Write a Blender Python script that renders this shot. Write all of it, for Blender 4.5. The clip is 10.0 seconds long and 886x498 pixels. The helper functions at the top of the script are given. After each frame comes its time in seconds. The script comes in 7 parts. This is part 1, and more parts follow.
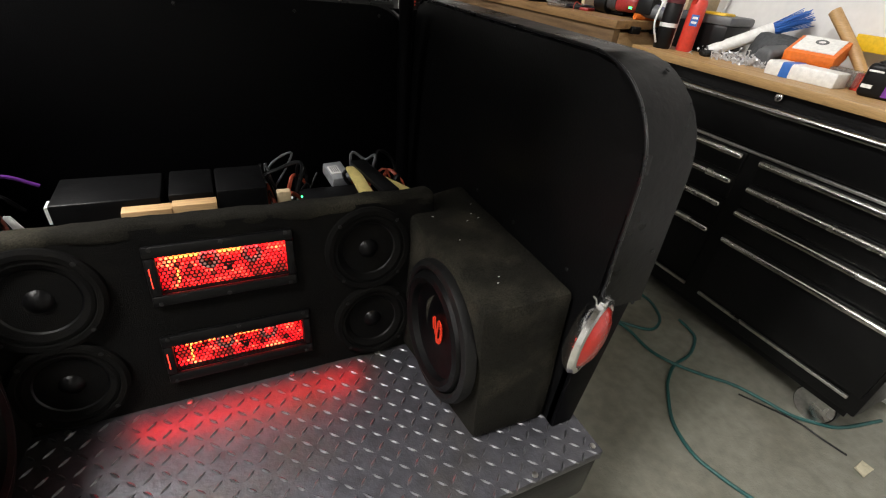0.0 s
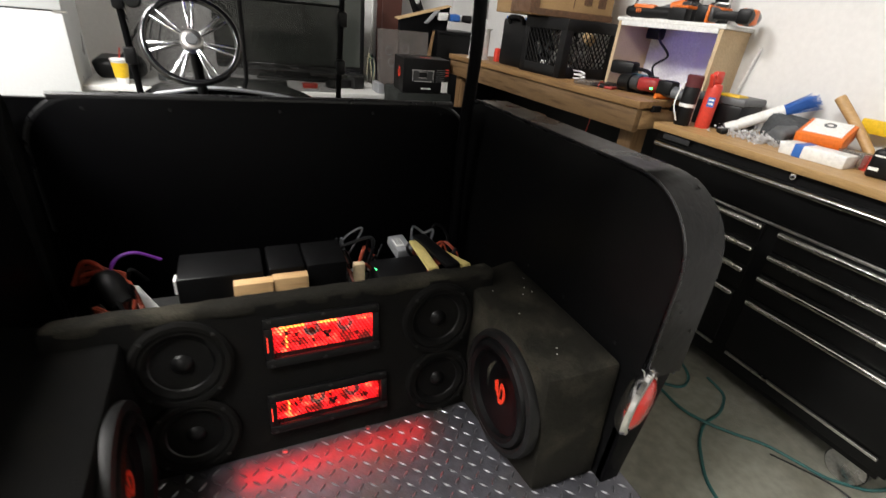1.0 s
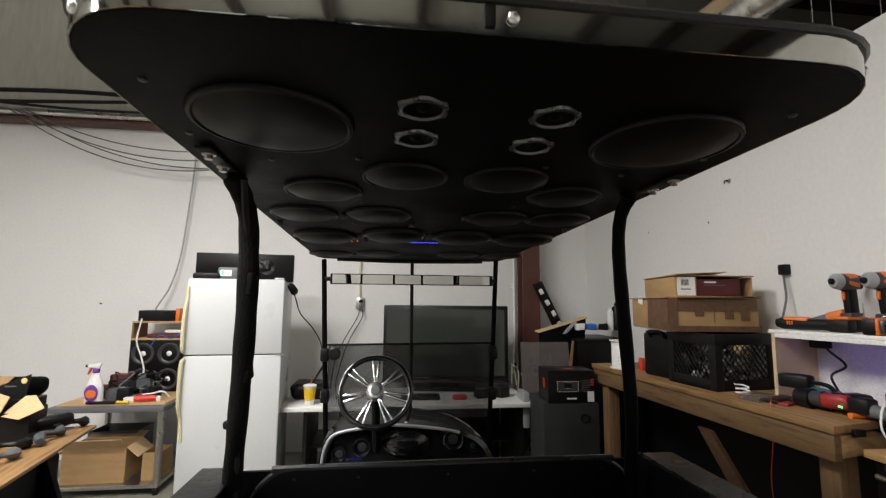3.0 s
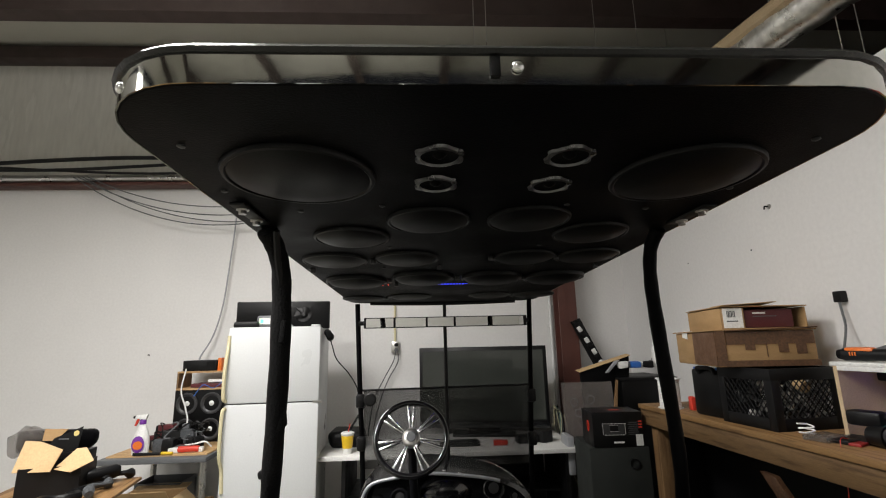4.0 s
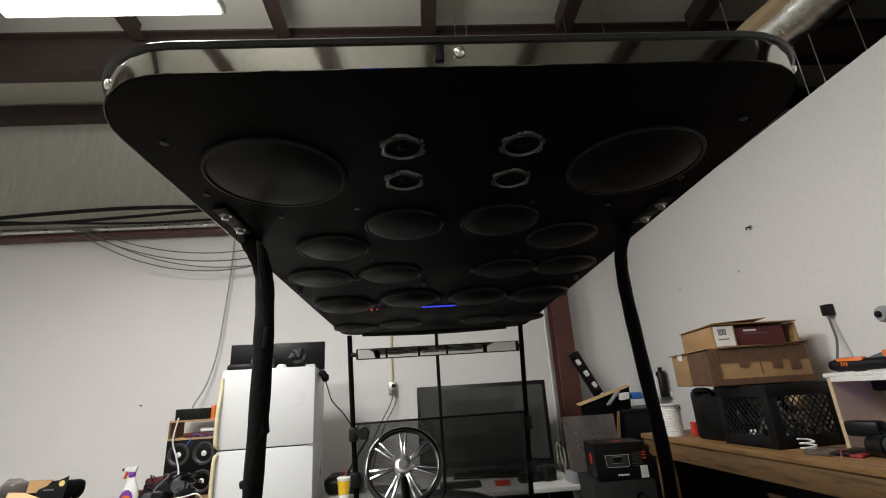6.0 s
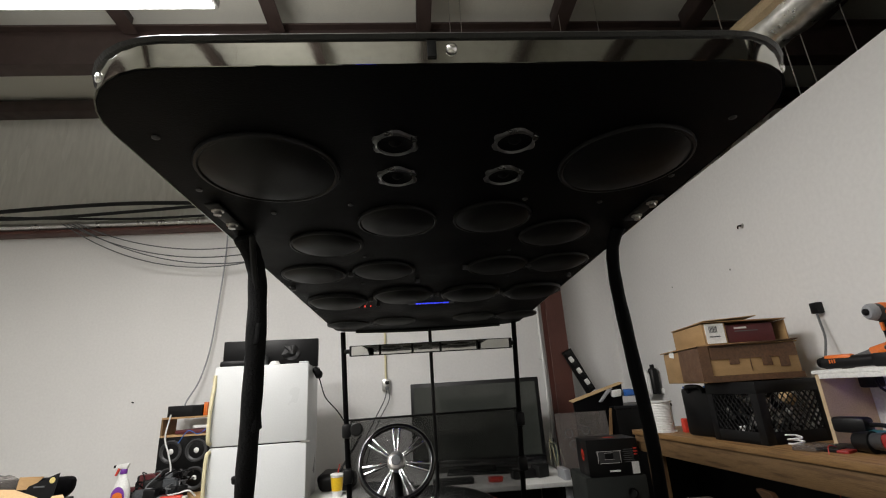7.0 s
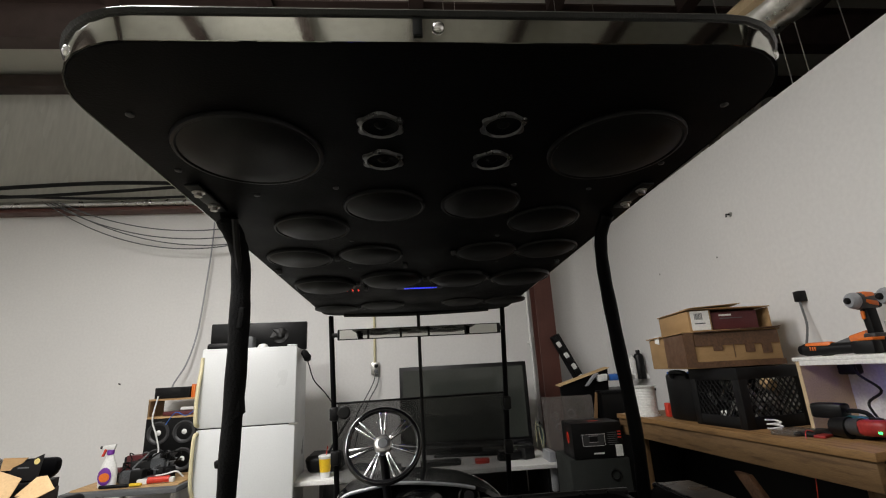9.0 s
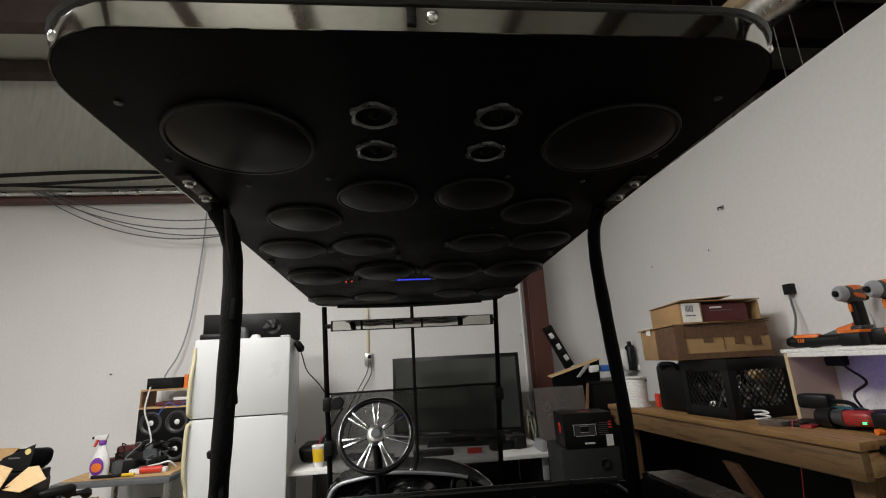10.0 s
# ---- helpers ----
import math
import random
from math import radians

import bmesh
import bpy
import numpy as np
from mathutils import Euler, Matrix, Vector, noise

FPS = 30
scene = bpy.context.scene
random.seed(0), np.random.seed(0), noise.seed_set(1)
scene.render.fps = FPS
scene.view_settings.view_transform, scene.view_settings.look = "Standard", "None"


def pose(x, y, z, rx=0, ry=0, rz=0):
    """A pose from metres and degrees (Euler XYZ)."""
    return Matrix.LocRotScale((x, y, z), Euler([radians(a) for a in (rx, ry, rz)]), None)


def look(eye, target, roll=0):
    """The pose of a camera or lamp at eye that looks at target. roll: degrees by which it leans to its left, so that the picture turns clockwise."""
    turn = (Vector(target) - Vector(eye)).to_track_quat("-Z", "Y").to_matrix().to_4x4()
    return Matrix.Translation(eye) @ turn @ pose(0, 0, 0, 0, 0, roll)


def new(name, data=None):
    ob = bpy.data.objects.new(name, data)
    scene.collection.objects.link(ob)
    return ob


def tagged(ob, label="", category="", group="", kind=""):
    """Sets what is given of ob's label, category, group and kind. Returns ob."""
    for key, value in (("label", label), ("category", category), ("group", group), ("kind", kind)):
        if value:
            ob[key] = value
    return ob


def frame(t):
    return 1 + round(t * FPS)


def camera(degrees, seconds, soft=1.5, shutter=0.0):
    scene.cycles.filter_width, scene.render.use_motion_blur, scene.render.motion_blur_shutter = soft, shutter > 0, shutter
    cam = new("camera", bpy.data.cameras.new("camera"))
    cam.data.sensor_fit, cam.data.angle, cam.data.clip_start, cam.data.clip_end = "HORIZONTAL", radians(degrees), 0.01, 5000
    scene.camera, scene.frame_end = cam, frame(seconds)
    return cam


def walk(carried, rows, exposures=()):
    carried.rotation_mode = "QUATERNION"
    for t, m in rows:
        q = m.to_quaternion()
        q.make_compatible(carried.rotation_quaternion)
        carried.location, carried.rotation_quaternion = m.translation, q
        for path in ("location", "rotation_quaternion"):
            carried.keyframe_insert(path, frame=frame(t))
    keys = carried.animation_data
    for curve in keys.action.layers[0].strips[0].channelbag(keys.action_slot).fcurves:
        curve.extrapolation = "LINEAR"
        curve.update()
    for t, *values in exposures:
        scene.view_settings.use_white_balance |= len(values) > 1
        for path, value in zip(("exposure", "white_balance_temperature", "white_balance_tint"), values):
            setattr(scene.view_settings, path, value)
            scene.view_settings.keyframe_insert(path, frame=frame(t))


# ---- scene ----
cam = camera(88.7, 10.0, soft=1.1, shutter=0.25)
PATH = [
    (0, (0.092, -1.107, 1.147), (0.914, 0.369, 0.076), 7.1),
    (0.5, (0.078, -1.119, 1.163), (0.888, 0.382, 0.118), 7.2),
    (0.6, (0.06, -1.127, 1.183), (0.865, 0.386, 0.153), 6.9),
    (0.8, (0.009, -1.136, 1.222), (0.812, 0.412, 0.241), 6.7),
    (1, (-0.058, -1.146, 1.273), (0.729, 0.449, 0.357), 6.4),
    (1.2, (-0.128, -1.154, 1.318), (0.622, 0.499, 0.48), 5.9),
    (1.5, (-0.199, -1.152, 1.371), (0.498, 0.601, 0.705), 5.0),
    (1.8, (-0.197, -1.168, 1.421), (0.389, 0.691, 0.973), 3.5),
    (2, (-0.182, -1.172, 1.442), (0.302, 0.744, 1.133), 2.9),
    (2.5, (-0.14, -1.185, 1.467), (0.215, 0.783, 1.463), 1.6),
    (3, (-0.132, -1.203, 1.485), (0.117, 0.768, 1.715), 0.5),
    (3.2, (-0.13, -1.214, 1.491), (0.054, 0.757, 1.778), 0.2),
    (4.3, (-0.103, -1.214, 1.477), (-0.012, 0.733, 1.923), -1.5),
    (4.5, (-0.095, -1.213, 1.466), (-0.009, 0.727, 1.945), -1.6),
    (5, (-0.082, -1.225, 1.418), (-0.004, 0.691, 1.986), -2.2),
    (5.5, (-0.068, -1.232, 1.381), (0.023, 0.671, 1.989), -3.1),
    (7, (-0.061, -1.238, 1.369), (0.072, 0.667, 1.964), -3.5),
    (7.5, (-0.053, -1.233, 1.372), (0.088, 0.679, 1.944), -3.3),
    (8, (-0.052, -1.232, 1.373), (0.099, 0.684, 1.924), -3.2),
    (8.5, (-0.05, -1.23, 1.372), (0.112, 0.69, 1.909), -3.1),
    (9, (-0.051, -1.227, 1.375), (0.119, 0.695, 1.901), -3.1),
    (9.5, (-0.054, -1.23, 1.376), (0.128, 0.695, 1.888), -3.0),
    (10, (-0.05, -1.226, 1.376), (0.146, 0.704, 1.864), -3.0),
]
walk(cam, [(t, look(eye, target, roll)) for t, eye, target, roll in PATH], [(0.0, -0.05), (1.0, 0.1), (1.5, -0.1), (2.0, -0.45), (3.0, -0.55), (4.5, -0.55), (7.0, -0.72), (10.0, -0.8)])

# ---- light ----
FLOOR = -0.08
world = bpy.data.worlds.new("world")
scene.world = world
world.use_nodes = True
world.node_tree.nodes["Background"].inputs["Color"].default_value = (0.75, 0.8, 1.0, 1)
world.node_tree.nodes["Background"].inputs["Strength"].default_value = 0.02


def area_lamp(name, m, sx, sy, watts, color):
    data = bpy.data.lights.new(name, "AREA")
    data.shape, data.size, data.size_y, data.energy, data.color = "RECTANGLE", sx, sy, watts, color
    ob = new(name, data)
    ob.matrix_world = m
    return ob


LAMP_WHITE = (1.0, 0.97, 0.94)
# the long tube fixtures under the roof: a row to the left of the cart, and one farther off; the last two are added out
# of view for more light
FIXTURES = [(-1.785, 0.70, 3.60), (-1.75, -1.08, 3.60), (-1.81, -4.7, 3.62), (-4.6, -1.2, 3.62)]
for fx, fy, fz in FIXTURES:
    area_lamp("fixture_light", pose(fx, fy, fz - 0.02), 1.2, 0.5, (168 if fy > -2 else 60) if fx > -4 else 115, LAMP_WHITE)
    # upward lamp added above each fixture to brighten the ceiling
    area_lamp("added_uplight", pose(fx, fy, fz + 0.09, 180), 1.1, 0.4, 43, LAMP_WHITE)


# ---- materials ----
def mat(name, c, rough=0.5, metal=0.0, var=0.15, scale=6.0, fine=0.1, fscale=90.0, bump=0.1, bscale=None, c2=None, amount=0.0, rvar=0.1, emit=None, power=0.0, coat=0.0, stretch=None, trans=0.0, alpha=1.0, spec=0.5):
    """Base colour with stains at two scales, uneven gloss and fine relief; c2 comes in as patches."""
    m = bpy.data.materials.new(name)
    m.use_nodes = True
    nt = m.node_tree
    n, ln = nt.nodes, nt.links
    b = n["Principled BSDF"]
    co = n.new("ShaderNodeTexCoord")
    src = co.outputs["Object"]
    if stretch:
        mp = n.new("ShaderNodeMapping")
        mp.inputs["Scale"].default_value = stretch
        ln.new(src, mp.inputs["Vector"])
        src = mp.outputs["Vector"]

    def noise_tex(sc, det=4.0):
        t = n.new("ShaderNodeTexNoise")
        t.inputs["Scale"].default_value = sc
        t.inputs["Detail"].default_value = det
        ln.new(src, t.inputs["Vector"])
        return t.outputs["Fac"]

    def ranged(sock, lo, hi, a=0.3, z=0.7):
        r = n.new("ShaderNodeMapRange")
        r.inputs["From Min"].default_value, r.inputs["From Max"].default_value = a, z
        r.inputs["To Min"].default_value, r.inputs["To Max"].default_value = lo, hi
        ln.new(sock, r.inputs["Value"])
        return r.outputs["Result"]

    big, small = noise_tex(scale), noise_tex(fscale, 6.0)
    col = n.new("ShaderNodeMix")
    col.data_type = "RGBA"
    col.inputs["A"].default_value = (*c, 1)
    col.inputs["B"].default_value = (*(c2 or tuple(v * 0.6 for v in c)), 1)
    ln.new(ranged(big, 0.0, amount, 0.5, 0.68) if c2 else ranged(big, 0.0, var), col.inputs["Factor"])
    hue = n.new("ShaderNodeHueSaturation")
    ln.new(col.outputs["Result"], hue.inputs["Color"])
    ln.new(ranged(small, 1.0 - fine, 1.0 + fine), hue.inputs["Value"])
    ln.new(hue.outputs["Color"], b.inputs["Base Color"])
    ln.new(ranged(big, max(0.02, rough - rvar), min(1.0, rough + rvar)), b.inputs["Roughness"])
    b.inputs["Metallic"].default_value = metal
    b.inputs["Coat Weight"].default_value = coat
    b.inputs["Specular IOR Level"].default_value = spec
    b.inputs["Transmission Weight"].default_value = trans
    b.inputs["Alpha"].default_value = alpha
    if bump:
        bp = n.new("ShaderNodeBump")
        bp.inputs["Strength"].default_value = bump
        bp.inputs["Distance"].default_value = 0.004
        ln.new(noise_tex(bscale or fscale, 6.0), bp.inputs["Height"])
        ln.new(bp.outputs["Normal"], b.inputs["Normal"])
    if emit:
        b.inputs["Emission Color"].default_value = (*emit, 1)
        b.inputs["Emission Strength"].default_value = power
    return m


def wood_mat(name, light, dark, along="x", rough=0.6):
    """Sawn wood: long streaks along the grain."""
    stretch = {"x": (1.0, 14.0, 14.0), "y": (14.0, 1.0, 14.0), "z": (14.0, 14.0, 1.0)}[along]
    return mat(name, light, rough, var=0.8, scale=3.0, c2=dark, amount=0.8, fine=0.16, fscale=30.0, bump=0.25, bscale=18.0, stretch=stretch)


M = {}
M["wall"] = mat("white_wall_paint", (0.737, 0.728, 0.718), 0.65, var=0.12, scale=1.2, fine=0.03, fscale=40, bump=0.05, bscale=260)
M["farwall"] = mat("pale_far_wall", (0.66, 0.65, 0.62), 0.7, var=0.3, scale=0.8, fine=0.06, bump=0.1)
M["vinyl"] = mat("vinyl_insulation", (0.68, 0.67, 0.62), 0.22, var=0.25, scale=1.5, fine=0.06, fscale=9, bump=1.0, bscale=2.2, stretch=(2.6, 1.0, 0.5))
M["roofvinyl"] = mat("roof_insulation", (0.68, 0.67, 0.61), 0.4, var=0.3, scale=1.0, fine=0.05, bump=0.6, bscale=2.5)
M["concrete"] = mat("concrete", (0.232, 0.228, 0.188), 0.5, scale=2.2, c2=(0.155, 0.147, 0.112), amount=0.9, fine=0.16, fscale=26, bump=0.3, bscale=120)
M["redsteel"] = mat("oxide_red_steel", (0.085, 0.028, 0.02), 0.5, var=0.4, scale=4, fine=0.15, bump=0.15)
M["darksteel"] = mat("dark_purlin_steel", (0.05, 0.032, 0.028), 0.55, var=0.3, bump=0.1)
M["carpet"] = mat("black_carpet", (0.0024, 0.0023, 0.0021), 0.95, scale=16, c2=(0.0085, 0.0075, 0.0055), amount=0.4, fine=0.5, fscale=420, bump=0.8, bscale=700, rvar=0.04, spec=0.15)
M["carpetdust"] = mat("dusty_carpet", (0.0125, 0.0115, 0.0088), 0.95, scale=7, c2=(0.056, 0.051, 0.037), amount=0.7, fine=0.7, fscale=420, bump=0.8, bscale=700, rvar=0.04, spec=0.15)
M["satin"] = mat("satin_black_panel", (0.0036, 0.0036, 0.0038), 0.38, var=0.3, scale=5, fine=0.2, fscale=60, bump=0.15, bscale=200, spec=0.2)
M["matte"] = mat("matte_black_board", (0.0017, 0.0017, 0.0021), 0.5, var=0.3, scale=5, fine=0.2, fscale=150, bump=0.2, bscale=300, spec=0.06)
M["dusty"] = mat("scuffed_black_plastic", (0.0018, 0.0018, 0.002), 0.32, scale=9, c2=(0.007, 0.007, 0.0066), amount=0.45, fine=0.3, fscale=50, bump=0.2, spec=0.2)
M["gloss"] = mat("gloss_black_plastic", (0.008, 0.008, 0.009), 0.16, var=0.2, rvar=0.03, bump=0.02, bscale=8, coat=0.5)
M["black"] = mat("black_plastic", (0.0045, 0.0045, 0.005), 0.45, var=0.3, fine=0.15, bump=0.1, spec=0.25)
M["tex"] = mat("textured_black_plastic", (0.006, 0.0065, 0.007), 0.38, var=0.3, fine=0.2, bump=0.35, bscale=320)
M["rubber"] = mat("black_rubber", (0.005, 0.005, 0.005), 0.5, var=0.3, fine=0.2, bump=0.2, spec=0.3)
M["loom"] = mat("black_cloth_sleeve", (0.003, 0.003, 0.0033), 0.85, var=0.4, fine=0.4, fscale=300, bump=0.8, bscale=160, spec=0.2)
M["cone"] = mat("speaker_cone", (0.0018, 0.0018, 0.0021), 0.34, var=0.3, fine=0.1, bump=0.12, spec=0.36)
M["grille"] = mat("steel_mesh_grille", (0.003, 0.003, 0.0032), 0.48, 0.0, var=0.2, fine=0.8, fscale=420, bump=0.0, spec=0.2)
M["mirrorband"] = mat("polished_dark_band", (0.60, 0.60, 0.56), 0.07, 1.0, var=0.1, rvar=0.04, fine=0.05, bump=0.04, bscale=10)
M["ringblack"] = mat("glossy_black_ring", (0.0035, 0.0035, 0.004), 0.42, var=0.2, rvar=0.05, bump=0.03, spec=0.22)
M["ring"] = mat("brushed_ring", (0.24, 0.24, 0.24), 0.32, 0.9, var=0.2, fine=0.15, bump=0.1)
M["dullring"] = mat("grey_plastic_ring", (0.05, 0.05, 0.052), 0.4, 0.2, var=0.2, fine=0.15, bump=0.1)
M["darkscrew"] = mat("dull_dark_screw", (0.016, 0.016, 0.016), 0.4, 0.4, var=0.3, bump=0.05)
M["chrome"] = mat("chrome", (0.85, 0.85, 0.86), 0.2, 1.0, var=0.05, rvar=0.05, fine=0.05, bump=0.03)
M["mirror"] = mat("mirror_glass", (0.86, 0.87, 0.86), 0.02, 1.0, var=0.03, rvar=0.01, fine=0.02, bump=0.0)
M["steel"] = mat("worn_steel", (0.55, 0.54, 0.52), 0.34, 1.0, var=0.3, scale=10, fine=0.15, bump=0.15)
M["galv"] = mat("galvanised_foil", (0.78, 0.77, 0.73), 0.3, 1.0, var=0.4, scale=7, fine=0.25, fscale=20, bump=0.9, bscale=14)
M["plate"] = mat("diamond_plate", (0.066, 0.066, 0.076), 0.42, 0.3, scale=5, c2=(0.055, 0.048, 0.038), amount=0.9, fine=0.25, fscale=40, bump=0.25, bscale=150, rvar=0.12)
M["tread"] = mat("worn_tread", (0.21, 0.21, 0.225), 0.36, 0.9, var=0.4, scale=12, fine=0.2, bump=0.1)
M["fridge"] = mat("white_enamel", (0.61, 0.625, 0.63), 0.35, var=0.06, scale=3, fine=0.03, bump=0.12, bscale=320)
M["cream"] = mat("yellowed_plastic", (0.66, 0.60, 0.38), 0.45, var=0.15, fine=0.05, bump=0.05)
M["pine"] = wood_mat("pine_lumber", (0.185, 0.108, 0.046), (0.08, 0.043, 0.018), "y")
M["pinez"] = wood_mat("pine_upright", (0.20, 0.115, 0.05), (0.11, 0.058, 0.023), "z")
M["pinex"] = wood_mat("pine_crosspiece", (0.50, 0.32, 0.15), (0.32, 0.18, 0.08), "x")
M["ply"] = wood_mat("plywood_top", (0.27, 0.150, 0.056), (0.10, 0.05, 0.019), "y")
M["maple"] = wood_mat("hardwood_top", (0.46, 0.285, 0.12), (0.37, 0.215, 0.088), "y", 0.45)
M["mdf"] = mat("raw_particle_board", (0.55, 0.42, 0.26), 0.8, var=0.2, scale=12, fine=0.12, fscale=160, bump=0.2)
M["card"] = mat("brown_cardboard", (0.38, 0.235, 0.105), 0.85, var=0.45, scale=5, fine=0.08, fscale=60, bump=0.15, stretch=(1, 1, 4))
M["cardtape"] = mat("dark_packing_tape", (0.12, 0.06, 0.03), 0.5, var=0.5, scale=20, fine=0.3, bump=0.2)
M["cardin"] = mat("cardboard_inner_face", (0.55, 0.38, 0.20), 0.85, var=0.2, fine=0.08)
M["greycarpet"] = mat("dark_grey_carpet", (0.028, 0.031, 0.029), 0.9, var=0.3, fine=0.4, fscale=300, bump=0.6, bscale=600, spec=0.2)
M["orange"] = mat("orange_plastic", (0.75, 0.17, 0.02), 0.45, var=0.15, bump=0.08)
M["grey"] = mat("grey_plastic", (0.11, 0.115, 0.12), 0.5, var=0.2, bump=0.08)
M["red"] = mat("red_plastic", (0.62, 0.05, 0.03), 0.4, var=0.2, bump=0.05)
M["darktoolred"] = mat("worn_dark_red_plastic", (0.30, 0.022, 0.02), 0.45, var=0.4, scale=18, fine=0.2, bump=0.1)
M["darkred"] = mat("dark_red_print", (0.10, 0.015, 0.018), 0.5, var=0.3, bump=0.05)
M["teal"] = mat("teal_plastic", (0.025, 0.125, 0.13), 0.45, var=0.2, bump=0.08)
M["white"] = mat("white_plastic", (0.75, 0.75, 0.73), 0.45, var=0.08, bump=0.05)
M["paper"] = mat("white_paper_label", (0.78, 0.78, 0.76), 0.7, var=0.06, bump=0.05)
M["yellow"] = mat("yellow_plastic", (0.75, 0.48, 0.02), 0.45, var=0.12, bump=0.05)
M["paleyellow"] = mat("pale_yellow_foam", (0.62, 0.50, 0.18), 0.8, var=0.25, bump=0.3)
M["blue"] = mat("blue_plastic", (0.03, 0.14, 0.50), 0.45, var=0.15, bump=0.05)
M["bar"] = mat("polished_steel_bar", (0.68, 0.66, 0.62), 0.22, 1.0, var=0.2, scale=8, fine=0.1, bump=0.08)
M["rubbertrim"] = mat("grey_rubber_trim", (0.012, 0.012, 0.013), 0.3, var=0.5, scale=14, fine=0.2, bump=0.1, spec=0.5)
M["palegrey"] = mat("pale_grey_metal", (0.34, 0.35, 0.37), 0.4, 0.2, var=0.2, fine=0.1, bump=0.05)
M["zinc"] = mat("zinc_plated", (0.72, 0.73, 0.75), 0.3, 0.6, var=0.2, fine=0.1, bump=0.05)
M["purple"] = mat("violet_print", (0.16, 0.03, 0.30), 0.5, var=0.2, bump=0.05)
M["hose"] = mat("green_hose", (0.022, 0.10, 0.095), 0.45, var=0.3, bump=0.1)
M["redlens"] = mat("red_lens", (0.55, 0.02, 0.015), 0.18, var=0.25, scale=30, bump=0.4, bscale=120, coat=0.5)
M["redprint"] = mat("red_logo_print", (0.80, 0.05, 0.02), 0.5, var=0.1, bump=0.02)
M["coil"] = mat("pale_coil_winding", (0.92, 0.82, 0.76), 0.4, var=0.5, scale=160, fine=0.4, bump=0.3, bscale=300)
M["copper"] = mat("red_wire", (0.35, 0.06, 0.03), 0.45, var=0.4, bump=0.05)
M["amber"] = mat("amber_print", (0.60, 0.08, 0.04), 0.5, var=0.3)
M["screen"] = mat("tv_glass", (0.032, 0.036, 0.032), 0.1, var=0.1, rvar=0.03, bump=0.0, coat=0.3)
M["cloth"] = mat("dark_grey_cloth", (0.06, 0.065, 0.07), 0.9, var=0.4, scale=12, fine=0.3, bump=0.6)
M["leaf"] = mat("dry_paper_scrap", (0.60, 0.55, 0.40), 0.8, var=0.3, bump=0.3)
M["lampface"] = mat("lit_tube_cover", (0.9, 0.9, 0.9), 0.5, emit=LAMP_WHITE, power=9.0)
M["redglow"] = None
M["blueled"] = mat("blue_led", (0.02, 0.02, 0.2), 0.4, emit=(0.03, 0.05, 1.0), power=2.5)
M["redled"] = mat("red_led", (0.2, 0.01, 0.01), 0.4, emit=(1.0, 0.04, 0.02), power=4.0)
M["amberglow"] = mat("amber_window_glow", (0.5, 0.2, 0.05), 0.4, emit=(1.0, 0.36, 0.06), power=4.5)
M["greenled"] = mat("green_led", (0.02, 0.2, 0.02), 0.4, emit=(0.05, 1.0, 0.2), power=5.0)


def tinted(name, c, mix):
    """Thin tinted sheet: part clear, part smoky gloss."""
    m = bpy.data.materials.new(name)
    m.use_nodes = True
    n, ln = m.node_tree.nodes, m.node_tree.links
    b = n["Principled BSDF"]
    b.inputs["Base Color"].default_value = (*c, 1)
    b.inputs["Roughness"].default_value = 0.08
    tr = n.new("ShaderNodeBsdfTransparent")
    mx = n.new("ShaderNodeMixShader")
    tex = n.new("ShaderNodeTexNoise")
    tex.inputs["Scale"].default_value = 5.0
    rg = n.new("ShaderNodeMapRange")
    rg.inputs["To Min"].default_value, rg.inputs["To Max"].default_value = mix - 0.05, mix + 0.05
    ln.new(tex.outputs["Fac"], rg.inputs["Value"])
    ln.new(rg.outputs["Result"], mx.inputs["Fac"])
    ln.new(tr.outputs["BSDF"], mx.inputs[1])
    ln.new(b.outputs["BSDF"], mx.inputs[2])
    ln.new(mx.outputs["Shader"], n["Material Output"].inputs["Surface"])
    return m


M["smoke"] = tinted("smoked_acrylic", (0.03, 0.03, 0.028), 0.55)
M["clear"] = tinted("scuffed_clear_acrylic", (0.16, 0.145, 0.135), 0.5)


